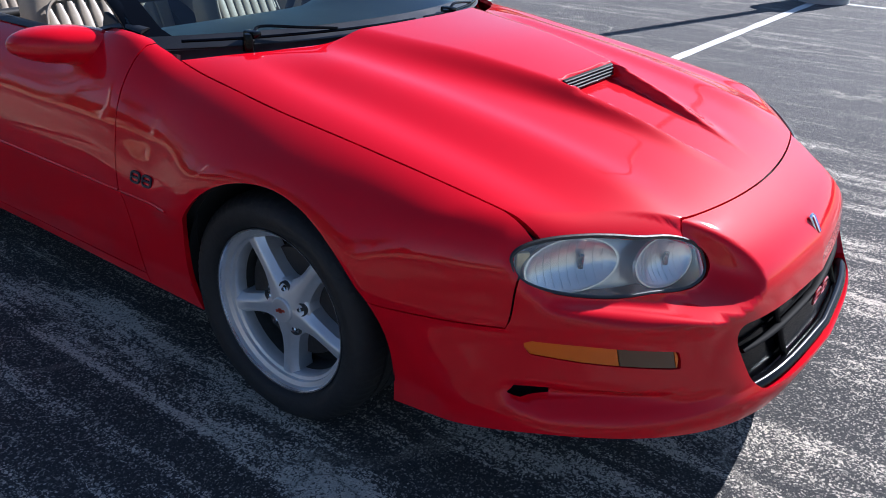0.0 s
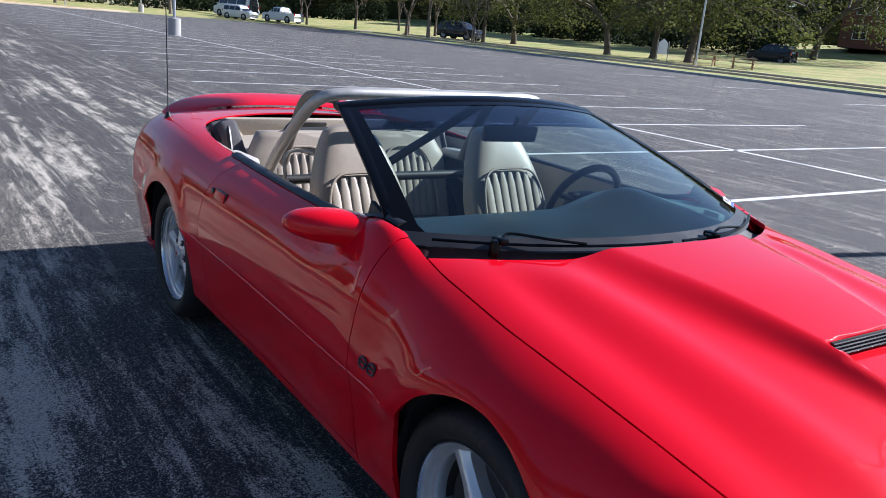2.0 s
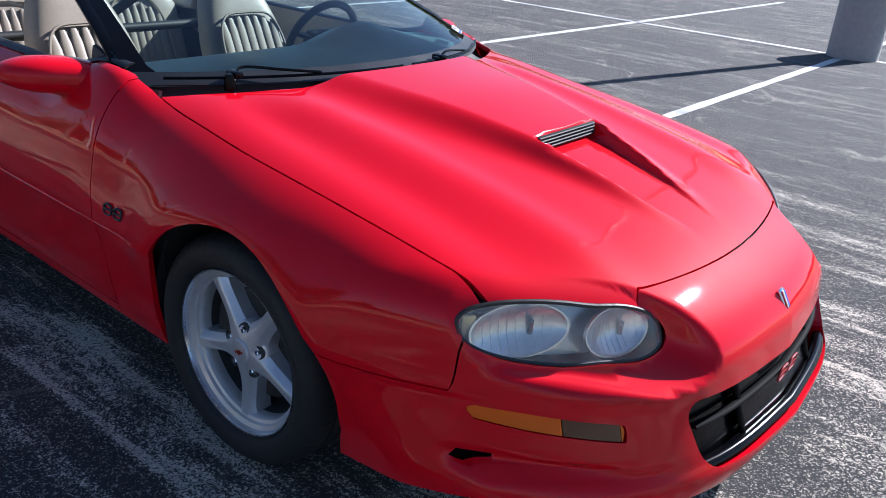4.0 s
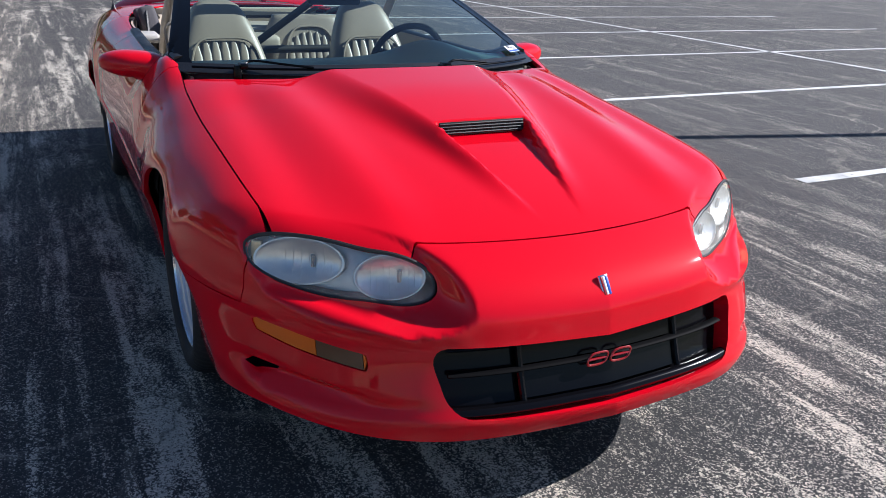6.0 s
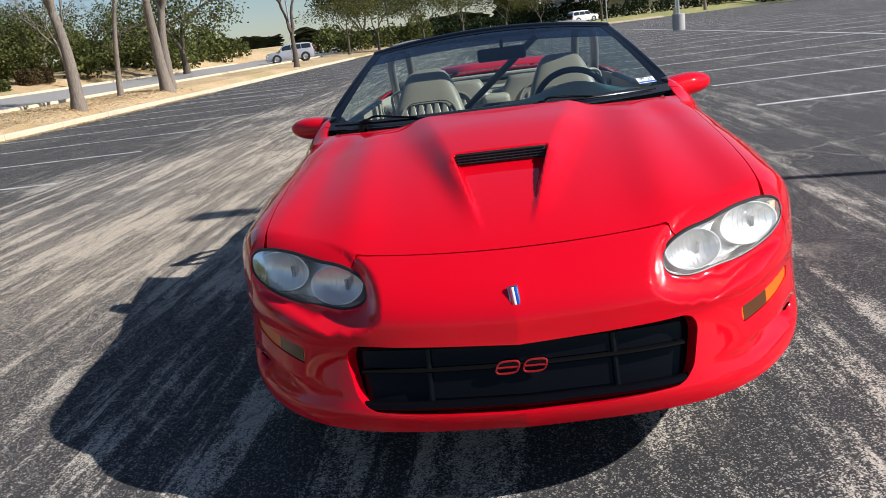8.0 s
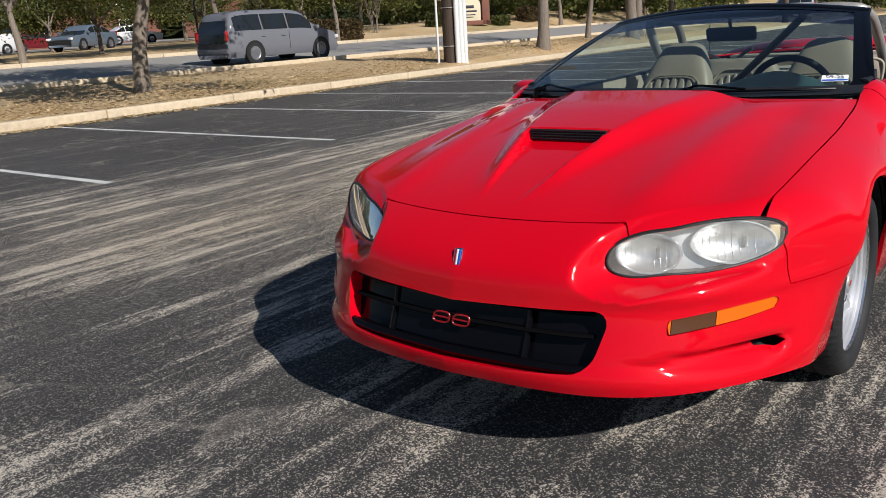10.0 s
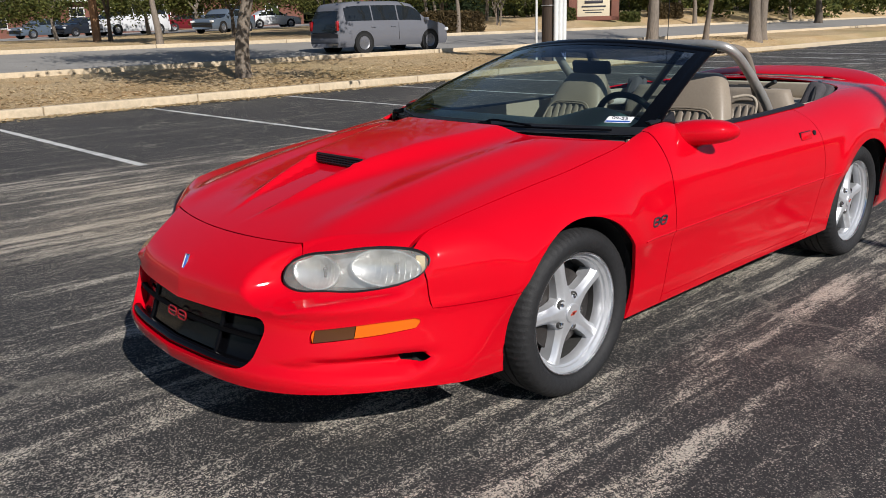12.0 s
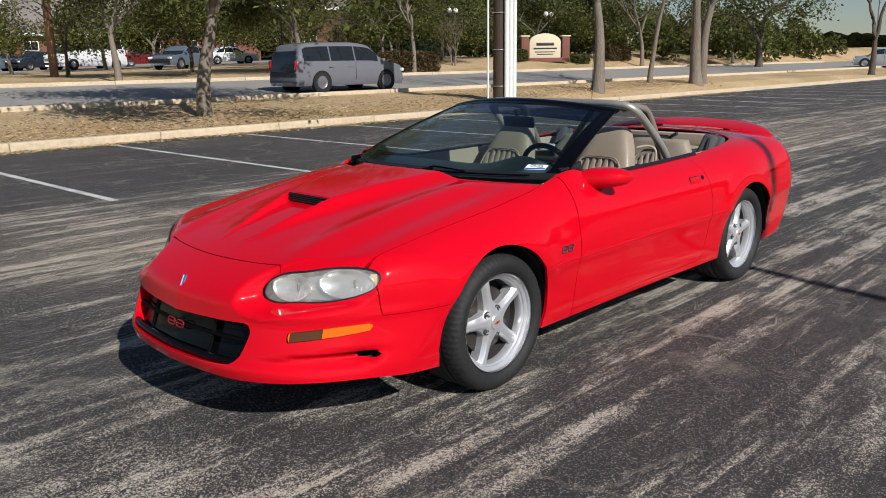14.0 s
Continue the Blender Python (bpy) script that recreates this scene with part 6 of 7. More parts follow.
stand(multi, [(-60.5, 41.8, 1.0, 0), (-28.0, -33.5, 0.7, 100), (-36.0, -33.0, 0.7, 40)], "shrub trees")
stand(oak2, [(-49.0, 47.4, 1.15, 200), (-41.5, 48.6, 1.25, 80), (-48.5, 75.3, 1.25, 10), (-62.5, 48.0, 1.1, 300), (-45.5, 49.0, 1.2, 330), (-70, -36, 1.0, 60), (-66, -26, 1.0, 10)], "oaks in the park")
stand(light, [(-69, 39.8, 1.25, 10), (-74, 43.0, 1.38, 120), (-84, 42, 1.38, 40), (-93, 40, 1.25, 200), (-18.5, -34.5, 1.12, 40), (-26, -36.5, 1.19, 300), (-34, -36, 1.25, 100), (-96, -8, 1.25, 0), (-100, -14, 1.38, 50), (-90, -16, 1.25, 100), (-104, 2, 1.25, 150), (-98, 6, 1.00, 200)], "yellow-green trees")
rnd = random.Random(5)
wood = []
for k in range(7):
    wood.append((-112 + 9.5 * k + rnd.uniform(-2, 2), 76 + rnd.uniform(-4, 5), 1.0 + rnd.uniform(-0.15, 0.25), rnd.uniform(0, 360)))
for k in range(9):
    wood.append((-136 + rnd.uniform(-5, 5), -20 + 13 * k + rnd.uniform(-2, 2), 1.3 + rnd.uniform(-0.1, 0.3), rnd.uniform(0, 360)))
for k in range(14):
    wood.append((14 - 8.5 * k + rnd.uniform(-2, 2), (-62 if k > 8 else -104) + rnd.uniform(-4, 4), 1.2 + rnd.uniform(-0.2, 0.2), rnd.uniform(0, 360)))
wood += [(-44, -47, 1.0, 200), (-52, -44, 0.9, 20), (-60, -40, 0.9, 100), (-84, 74, 1.2, 50), (-72, 75, 1.2, 0), (-58, 77, 1.2, 200)]
stand(cedar, wood, "evergreen wood")

# far woods: one rough leafy bank behind the standing trees
def wood_bank(pts, height, seed):
    rnd = random.Random(seed)
    V, F = [], []
    rows = 22
    path = []
    for (x0, y0), (x1, y1) in zip(pts, pts[1:]):
        n_ = int(math.hypot(x1 - x0, y1 - y0) / 1.1)
        path += [(x0 + (x1 - x0) * i / n_, y0 + (y1 - y0) * i / n_) for i in range(n_)]
    for i, (x, y) in enumerate(path):
        top = height * (0.72 + 0.42 * noise.noise(Vector((x * 0.09, y * 0.09, seed))) + 0.22 * noise.noise(Vector((x * 0.4, y * 0.4, seed))))
        for j in range(rows):
            v = j / (rows - 1)
            k = 1.8 * noise.noise(Vector((x * 0.5, y * 0.5, v * 9 + seed))) + 0.9 * noise.noise(Vector((x * 1.7, y * 1.7, v * 26)))
            V.append((x + k + rnd.uniform(-0.35, 0.35), y + k + rnd.uniform(-0.35, 0.35), ground_z(x, y) - 0.3 + v * top + rnd.uniform(-0.2, 0.2)))
    for i in range(len(path) - 1):
        for j in range(rows - 1):
            F.append((i * rows + j, (i + 1) * rows + j, (i + 1) * rows + j + 1, i * rows + j + 1))
    return V, F


V, F = [], []
for pts_, h_, sd in (([(60, 135), (-58, 128), (-66, 90), (-135, 82), (-152, 40), (-155, 0)], 11.0, 2), ([(-155, 0), (-160, -40)], 5.0, 4), ([(-172, -44), (-185, -70), (-185, -100), (-150, -95)], 4.0, 5), ([(-150, -95), (-100, -84), (-62, -86)], 6.0, 7), ([(-62, -86), (-50, -108), (40, -112), (90, -100)], 7.5, 8)):
    v_, f_ = wood_bank(pts_, h_, sd)
    F += [tuple(i + len(V) for i in q) for q in f_]
    V += v_
tagged(mesh_object("far_woods", V, F, leaf_mat("far_wood_leaves", (0.010, 0.016, 0.008), (0.055, 0.062, 0.026)), None, False), "dark evergreen wood far behind the lot", "woods", kind="stuff")

# understorey that closes the wood: clumps of small leaves, one object
def thicket(name, spots, seed, mat_, label, count=60):
    rnd = random.Random(seed)
    lv, lf = [], []
    for x, y, r, h in spots:
        z0 = ground_z(x, y)
        for _ in range(int(count * r * h)):
            a = rnd.uniform(0, 6.283)
            q = r * math.sqrt(rnd.random())
            c = Vector((x + q * math.cos(a), y + q * math.sin(a) * 0.8, z0 + h * rnd.random() ** 0.8 * (1 - 0.45 * (q / r) ** 2)))
            u = Vector((rnd.gauss(0, 1), rnd.gauss(0, 1), rnd.gauss(0, 0.8))).normalized()
            w = u.cross(Vector((rnd.gauss(0, 1), rnd.gauss(0, 1), rnd.gauss(0, 1)))).normalized()
            s1 = rnd.uniform(0.14, 0.34) * min(1, 0.35 + h * 0.3)
            i = len(lv)
            lv += [c - u * s1, c - w * s1 * 0.5, c + u * s1, c + w * s1 * 0.6]
            lf.append((i, i + 1, i + 2, i + 3))
    return tagged(mesh_object(name, lv, lf, mat_, None, False), label, "bushes", kind="stuff")


rnd = random.Random(9)
spots = [(-115 + 3.2 * k + rnd.uniform(-1, 1), 73 + rnd.uniform(-2, 4), rnd.uniform(1.8, 3.2), rnd.uniform(2.0, 4.0)) for k in range(21)]
spots += [(-130 + rnd.uniform(-3, 3), -26 + 3.5 * k, rnd.uniform(2, 3.2), rnd.uniform(2, 4.5)) for k in range(28)]
spots += [(-49 - 3.4 * k + rnd.uniform(-1, 1), -56 + rnd.uniform(-2, 2), rnd.uniform(1.6, 2.8), rnd.uniform(1.5, 3.5)) for k in range(14)]
spots += [(-52 - 4.2 * k + rnd.uniform(-1, 1), -59 + rnd.uniform(-2, 2), rnd.uniform(2.2, 3.4), rnd.uniform(3.5, 6.0)) for k in range(11)]
thicket("wood_undergrowth", spots, 3, LEAF_CEDAR, "dark shaded undergrowth below the far wood", 70)


rnd = random.Random(31)
spots = [(-48 - 5.6 * k + rnd.uniform(-1.8, 1.8), -40 + rnd.uniform(-4, 4), rnd.uniform(2.0, 3.6), rnd.uniform(1.2, 4.2)) for k in range(10)]
spots += [(-60 - 4.5 * k, -33 + rnd.uniform(-2, 2), rnd.uniform(1.5, 2.6), rnd.uniform(2.0, 4.2)) for k in range(10)]
spots += [(-110 + rnd.uniform(-6, 6), -22 + 4.0 * k, rnd.uniform(2.2, 3.4), rnd.uniform(3.0, 5.0)) for k in range(4)]
thicket("roadside_bushes", spots, 6, LEAF_OAK, "leafy green evergreen growth along the street", 75)


def hedge(x, y, lx, ly, h, seed, mat_, label):
    """A clipped shrub: dense leaf shell over a twiggy core."""
    rnd = random.Random(seed)
    lv, lf = [], []
    z0 = ground_z(x, y)
    for _ in range(int(900 * (lx + ly) * h)):
        u, v, w = rnd.uniform(-1, 1), rnd.uniform(-1, 1), rnd.uniform(0, 1)
        k = max(abs(u) ** 6 + abs(v) ** 6 + w ** 8, 1e-3) ** (-1 / 7)
        k = min(k, 1.25) * rnd.uniform(0.86, 1.03)
        c = Vector((x + u * k * lx / 2, y + v * k * ly / 2, z0 + min(1.05, w * k) * h))
        a = Vector((rnd.gauss(0, 1), rnd.gauss(0, 1), rnd.gauss(0, 1))).normalized()
        b = a.cross(Vector((rnd.gauss(0, 1), rnd.gauss(0, 1), rnd.gauss(0, 1)))).normalized()
        s1 = rnd.uniform(0.05, 0.1)
        i = len(lv)
        lv += [c - a * s1, c - b * s1 * 0.6, c + a * s1, c + b * s1 * 0.6]
        lf.append((i, i + 1, i + 2, i + 3))
    return tagged(mesh_object("hedge", lv, lf, mat_, None, False), label, "hedge", "hedges across the street")


LEAF_BROWN = leaf_mat("brown_hedge", (0.06, 0.045, 0.022), (0.17, 0.12, 0.055))
hedge(-30.0, -31.0, 4.6, 1.2, 1.15, 2, LEAF_BROWN, "clipped brownish winter hedge on the bank")
hedge(-43.0, -33.5, 1.6, 1.1, 0.8, 3, LEAF_OAK, "round clipped green shrub by the sign")
hedge(-48.5, -32.0, 1.6, 1.1, 0.7, 4, LEAF_OAK, "round clipped green shrub by the sign")
hedge(-54.0, -32.5, 3.4, 1.4, 1.1, 5, LEAF_BROWN, "clipped brownish winter hedge on the bank")

# fallen leaves along the kerb
rnd = random.Random(12)
lv, lf = [], []
for _ in range(26000):
    x = rnd.uniform(-32, 8)
    y = KERB_R + (rnd.gauss(0.22, 0.16) if rnd.random() < 0.35 else -0.2 - abs(rnd.gauss(0, 2.4)))
    if y > KERB_R + 0.03 or y < KERB_R - 0.14:
        z = 0.006 if y > KERB_R else ground_z(x, y) + 0.008
        a, s1 = rnd.uniform(0, 6.28), rnd.uniform(0.025, 0.06)
        u, w = Vector((math.cos(a), math.sin(a), rnd.uniform(-0.3, 0.3))) * s1, Vector((-math.sin(a), math.cos(a), rnd.uniform(-0.3, 0.5))) * s1 * 0.55
        c = Vector((x, y, z + 0.012))
        i = len(lv)
        lv += [c - u, c - w, c + u, c + w]
        lf.append((i, i + 1, i + 2, i + 3))
LITTER = leaf_mat("fallen_leaves", (0.46, 0.33, 0.17), (0.86, 0.68, 0.42))
tagged(mesh_object("fallen_leaves", lv, lf, LITTER, None, False), "tan fallen oak leaves along the kerb", "leaves", kind="stuff")

# ---- poles, signs, lamps ----
GALV = varied("galvanised_steel", (0.5, 0.51, 0.52), 0.4, 0.12, 0.05, metal=0.7)
WOOD_DARK = varied("creosoted_wood", (0.055, 0.036, 0.024), 0.85, 0.4, 0.03, 0.4, stretch=(1, 1, 0.08))
WOOD_TAN = varied("weathered_pole", (0.30, 0.17, 0.09), 0.85, 0.3, 0.03, 0.4, stretch=(1, 1, 0.08))
PVC = varied("white_conduit", (0.72, 0.72, 0.70), 0.45, 0.08, 0.1)


def lamp_post(x, y, h=8.0, base_h=0.78, r=0.30):
    t_ = thing("lamp_post", "galvanised lot lamp post on a round concrete base", "lamp post", Matrix.Translation((x, y, ground_z(x, y))), "lot lamp posts")
    if base_h:
        bm = bmesh.new()
        lathe(bm, [(0.0, base_h), (r - 0.02, base_h), (r, base_h - 0.02), (r, -0.1)], 28)
        part("base", bm, CONCRETE_GREY, t_, "grey concrete drum base")
    bm = bmesh.new()
    box(bm, (0.26, 0.26, 0.03), pose(0, 0, base_h + 0.015), 0.005)
    part("base_plate", bm, GALV, t_)
    bm = bmesh.new()
    tube(bm, [(0, 0, base_h), (0, 0, h * 0.5), (0, 0, h)], [0.075, 0.065, 0.05], 12)
    part("pole", bm, GALV, t_)
    bm = bmesh.new()
    tube(bm, [(0, 0, h - 0.15), (0.0, 0.16, h - 0.02)], 0.035, 8)
    tube(bm, [(0, 0, h - 0.15), (0.0, -0.16, h - 0.02)], 0.035, 8)
    part("arm", bm, GALV, t_)
    for s in (-1, 1):
        bm = bmesh.new()
        box(bm, (0.32, 0.40, 0.16), pose(0, s * 0.30, h), 0.04, 3)
        part("lamp_head", bm, BLACK_TRIM, t_)
    return t_


lamp_post(-0.97, 9.12)
lamp_post(-38.6, 9.12)
lamp_post(-96.5, 21.5)
lamp_post(-91.5, 12.9, base_h=0.0)
lamp_post(-36.0, 42.9, base_h=0.0)
lamp_post(-57.0, -14.4, base_h=0.0)

# power pole with conduits at the verge
pp = thing("power_pole", "dark wooden power pole with white conduits strapped to it", "pole", Matrix.Translation((-17.12, -13.43, ground_z(-17.12, -13.43) - 0.02)))
bm = bmesh.new()
tube(bm, [(0, 0, -0.2), (0, 0, 4), (0, 0, 9.5)], [0.2, 0.185, 0.14], 16)
part("pole", bm, WOOD_DARK, pp)
for k, (dx, dy) in enumerate(((0.004, 0.288), (-0.11, 0.349), (-0.225, 0.41))):
    bm = bmesh.new()
    tube(bm, [(dx, dy, -0.1), (dx, dy, 6.5)], 0.072, 12)
    part("conduit", bm, PVC, pp, "white plastic conduit")
for z in (0.5, 1.6, 2.7, 3.8):
    bm = bmesh.new()
    tube(bm, [(0.215 * math.cos(a), 0.215 * math.sin(a), z) for a in (2 * math.pi * i / 20 for i in range(20))], 0.012, 6, closed=True)
    part("strap", bm, GALV, pp)
tp = thing("guard_pole", "thin white painted steel pole beside the power pole", "pole", Matrix.Translation((-16.87, -13.68, ground_z(-16.87, -13.68))))
bm = bmesh.new()
tube(bm, [(0, 0, -0.1), (0, 0, 5.5)], 0.035, 10)
part("pole", bm, PVC, tp)
wp = thing("wooden_pole", "weathered orange-brown wooden utility pole", "pole", Matrix.Translation((-12.7, -36.8, ground_z(-12.7, -36.8))))
bm = bmesh.new()
tube(bm, [(0, 0, -0.2), (0, 0, 5), (0, 0, 10)], [0.19, 0.17, 0.13], 14)
part("pole", bm, WOOD_TAN, wp)
# overhead wires
bm = bmesh.new()
for k, (a, b) in enumerate((((-17.12, -13.43, 7.2), (-60, -30, 7.0)), ((-17.12, -13.43, 6.6), (-62, -29, 6.2)))):
    a, b = Vector(a), Vector(b)
    tube(bm, [a.lerp(b, i / 12) - Vector((0, 0, 1.2 * 4 * (i / 12) * (1 - i / 12))) for i in range(13)], 0.014, 5)
tagged(part("overhead_wire", bm, BLACK_TRIM), "black sagging overhead service wires", "wire")

BRICK = varied("red_brick", (0.17, 0.07, 0.048), 0.85, 0.3, 0.06, 0.3)
CREAM = varied("cream_stone", (0.62, 0.55, 0.40), 0.8, 0.1, 0.05)
ROOF = varied("grey_shingle", (0.20, 0.18, 0.165), 0.9, 0.25, 0.12, 0.3)
TRIMW = varied("white_trim", (0.75, 0.74, 0.72), 0.6, 0.06, 0.1)
DARKGLASS = Mat("dark_glass", (0.015, 0.018, 0.02), 0.06, Coat_Weight=0.5).m

# monument sign on brick piers
sg = thing("monument_sign", "cream arched estate sign between red brick piers", "sign", Matrix.Translation((-45.6, -33.0, ground_z(-45.6, -33.0))) @ pose(0, 0, 0, 0, 0, 142))
bm = bmesh.new()
pts = [(-1.15, 0.25), (1.15, 0.25), (1.15, 1.35)] + [(1.15 * math.cos(a), 1.35 + 0.62 * math.sin(a)) for a in (math.pi * k / 14 for k in range(1, 14))] + [(-1.15, 1.35)]
prism(bm, pts, 0.22, pose(0, 0.11, 0, 90), 0.02)
part("panel", bm, CREAM, sg)
for s in (-1, 1):
    bm = bmesh.new()
    box(bm, (0.55, 0.5, 1.75), pose(s * 1.5, 0, 0.85), 0.02)
    pier = part("pier", bm, BRICK, sg, "red brick pier")
    bm = bmesh.new()
    box(bm, (0.66, 0.6, 0.1), pose(s * 1.5, 0, 1.78), 0.02)
    part("cap", bm, CREAM, pier)
bm = bmesh.new()
box(bm, (3.6, 0.5, 0.3), pose(0, 0, 0.12), 0.02)
part("plinth", bm, BRICK, sg)
for z, w, h in ((1.22, 1.3, 0.2), (0.92, 1.7, 0.11), (0.68, 1.5, 0.06), (0.52, 1.2, 0.06)):
    bm = bmesh.new()
    box(bm, (w, 0.02, h), pose(0, -0.12, z), 0.004)
    part("lettering_bar", bm, INK, sg)
# small park notice board
nb = thing("notice_board", "white peaked notice board on two posts", "sign", Matrix.Translation((-39.6, 43.5, ground_z(-39.6, 43.5))) @ pose(0, 0, 0, 0, 0, 45))
bm = bmesh.new()
prism(bm, [(-0.5, 0.85), (0.5, 0.85), (0.5, 2.0), (0, 2.4), (-0.5, 2.0)], 0.06, pose(0, 0.03, 0, 90), 0.01)
part("board", bm, WHITE, nb)
for s in (-1, 1):
    bm = bmesh.new()
    box(bm, (0.09, 0.09, 2.2), pose(s * 0.62, 0, 1.1), 0.01)
    part("post", bm, TRIM_GREY, nb)
nb.scale = (0.62, 0.62, 0.7)
# picnic tables
def picnic(x, y, a):
    t_ = thing("picnic_table", "brown timber picnic table with benches", "table", Matrix.Translation((x, y, ground_z(x, y))) @ pose(0, 0, 0, 0, 0, a), "picnic tables")
    for k in range(4):
        bm = bmesh.new()
        box(bm, (1.8, 0.17, 0.04), pose(0, -0.27 + 0.18 * k, 0.75), 0.006)
        part("top_plank", bm, WOOD_TAN, t_)
    for s in (-1, 1):
        bm = bmesh.new()
        box(bm, (1.8, 0.26, 0.04), pose(0, s * 0.75, 0.44), 0.006)
        part("bench", bm, WOOD_TAN, t_)
        for e in (-1, 1):
            bm = bmesh.new()
            tube(bm, [(s * 0.65, e * 0.65, 0), (s * 0.65, e * 0.22, 0.73)], 0.045, 4)
            part("leg", bm, WOOD_TAN, t_)
        bm = bmesh.new()
        box(bm, (0.05, 1.6, 0.1), pose(s * 0.65, 0, 0.38), 0.006)
        part("cross_beam", bm, WOOD_TAN, t_)


picnic(-38.5, 46.8, 30)
picnic(-35.8, 47.6, 40)
# street globes
for x, y in ((-37.0, -34.0), (-24.0, -34.5), (-46, -33)):
    t_ = thing("street_lamp", "black post lamp with two white globes", "street lamp", Matrix.Translation((x, y, ground_z(x, y))), "globe lamps")
    bm = bmesh.new()
    tube(bm, [(0, 0, 0), (0, 0, 3.2)], 0.05, 8)
    tube(bm, [(-0.3, 0, 3.1), (0.3, 0, 3.1)], 0.03, 8)
    part("post", bm, BLACK_TRIM, t_)
    for s in (-1, 1):
        bm = bmesh.new()
        bmesh.ops.create_icosphere(bm, subdivisions=2, radius=0.17, matrix=pose(s * 0.3, 0, 3.3))
        part("globe", bm, TRIMW, t_)


# ---- buildings ----
def window(parent, m, w, h):
    bm = bmesh.new()
    box(bm, (w + 0.16, 0.06, h + 0.16), m, 0.01, 1)
    fr = part("window", bm, TRIMW, parent)
    bm = bmesh.new()
    box(bm, (w, 0.05, h), m @ pose(0, -0.022, 0), 0.0)
    part("pane", bm, DARKGLASS, fr)
    bm = bmesh.new()
    box(bm, (0.04, 0.06, h), m @ pose(0, -0.03, 0), 0.0)
    box(bm, (w, 0.06, 0.04), m @ pose(0, -0.03, 0), 0.0)
    part("glazing_bar", bm, TRIMW, fr)


def house(x, y, a, w, d, h, roof_h, name_label, wins, walls=None):
    """Local front faces -y; gable ends at both sides."""
    t_ = thing("brick_house", name_label, "house", Matrix.Translation((x, y, ground_z(x, y) - 0.1)) @ pose(0, 0, 0, 0, 0, a))
    bm = bmesh.new()
    box(bm, (w, d, h), pose(0, 0, h / 2), 0.0)
    part("wall", bm, walls or BRICK, t_)
    bm = bmesh.new()
    e = 0.6
    pts = [(-d / 2 - e, h - 0.12), (d / 2 + e, h - 0.12), (0, h + roof_h)]
    prism(bm, pts, w + 2 * e, pose(-w / 2 - e, 0, 0, 90, 0, 90))
    part("roof", bm, ROOF, t_, "grey shingle gable roof", smooth=False)
    for s in (-1, 1):
        bm = bmesh.new()
        tube(bm, [(s * (w / 2 + e + 0.02), -d / 2 - e, h - 0.15), (s * (w / 2 + e + 0.02), 0, h + roof_h), (s * (w / 2 + e + 0.02), d / 2 + e, h - 0.15)], 0.16, 4)
        part("barge_board", bm, TRIMW, t_, "white barge board")
        bm = bmesh.new()
        box(bm, (w + 2 * e, 0.16, 0.26), pose(0, s * (d / 2 + e), h - 0.16), 0.01)
        part("eaves_board", bm, TRIMW, t_)
    for wx, wz, ww, wh in wins:
        window(t_, pose(wx, -d / 2 - 0.02, wz), ww, wh)
    for wz in (1.6,):
        window(t_, pose(-w / 2 - 0.02, 0, wz, 0, 0, -90), 1.4, 1.3)
        window(t_, pose(w / 2 + 0.02, 0, wz, 0, 0, 90), 1.4, 1.3)
    return t_


house(-32.4, -84.0, 158, 9, 11, 3.3, 5.6, "red brick house with a steep grey-brown gable roof and white trim", [(-3, 1.7, 1.2, 1.5), (0, 1.7, 1.4, 1.5), (3, 1.7, 1.2, 1.5)])
house(-21.5, -84.0, 75, 12, 9, 3.3, 4.6, "red brick house with its white-trimmed gable towards the street", [(-3.5, 1.7, 1.2, 1.5), (2.5, 1.7, 1.4, 1.5)])
house(-46.5, -86.0, 152, 17, 9, 5.6, 2.6, "long two-storey red brick building behind trees", [(-6.5, 1.7, 1.2, 1.5), (-3, 1.7, 1.2, 1.5), (1, 1.7, 1.2, 1.5), (5, 1.7, 1.2, 1.5), (-6.5, 4.3, 1.2, 1.3), (-3, 4.3, 1.2, 1.3), (1, 4.3, 1.2, 1.3), (5, 4.3, 1.2, 1.3)])
house(-62.0, -70.0, 140, 20, 10, 5.4, 2.6, "two-storey red brick building behind trees", [(-7, 1.7, 1.2, 1.5), (-3, 1.7, 1.2, 1.5), (2, 1.7, 1.2, 1.5), (6, 1.7, 1.2, 1.5), (-7, 4.2, 1.2, 1.3), (-3, 4.2, 1.2, 1.3), (2, 4.2, 1.2, 1.3), (6, 4.2, 1.2, 1.3)])
house(-48.0, 92.0, 22, 13, 9, 5.6, 2.4, "red brick apartment house on the green slope", [(-4.5, 1.7, 1.3, 1.4), (-1.5, 1.7, 1.3, 1.4), (2, 1.7, 1.3, 1.4), (4.8, 1.7, 1.3, 1.4), (-4.5, 4.3, 1.3, 1.4), (-1.5, 4.3, 1.3, 1.4), (2, 4.3, 1.3, 1.4), (4.8, 4.3, 1.3, 1.4)])
house(-140, 22, -90, 26, 9, 3.0, 1.6, "low beige park building far behind the lot", [(-8, 1.6, 1.6, 1.2), (-2, 1.6, 1.6, 1.2), (6, 1.6, 1.6, 1.2)], CREAM)


# ---- parked and passing vehicles ----
def car_paint(name, c):
    return paint(name, c, 0.01)


RIM_GREY = varied("dull_rim", (0.22, 0.22, 0.23), 0.4, 0.15, 0.03, metal=0.6)
LAMP_CLEAR = Mat("clear_lamp", (0.7, 0.7, 0.7), 0.15, Coat_Weight=1.0).m


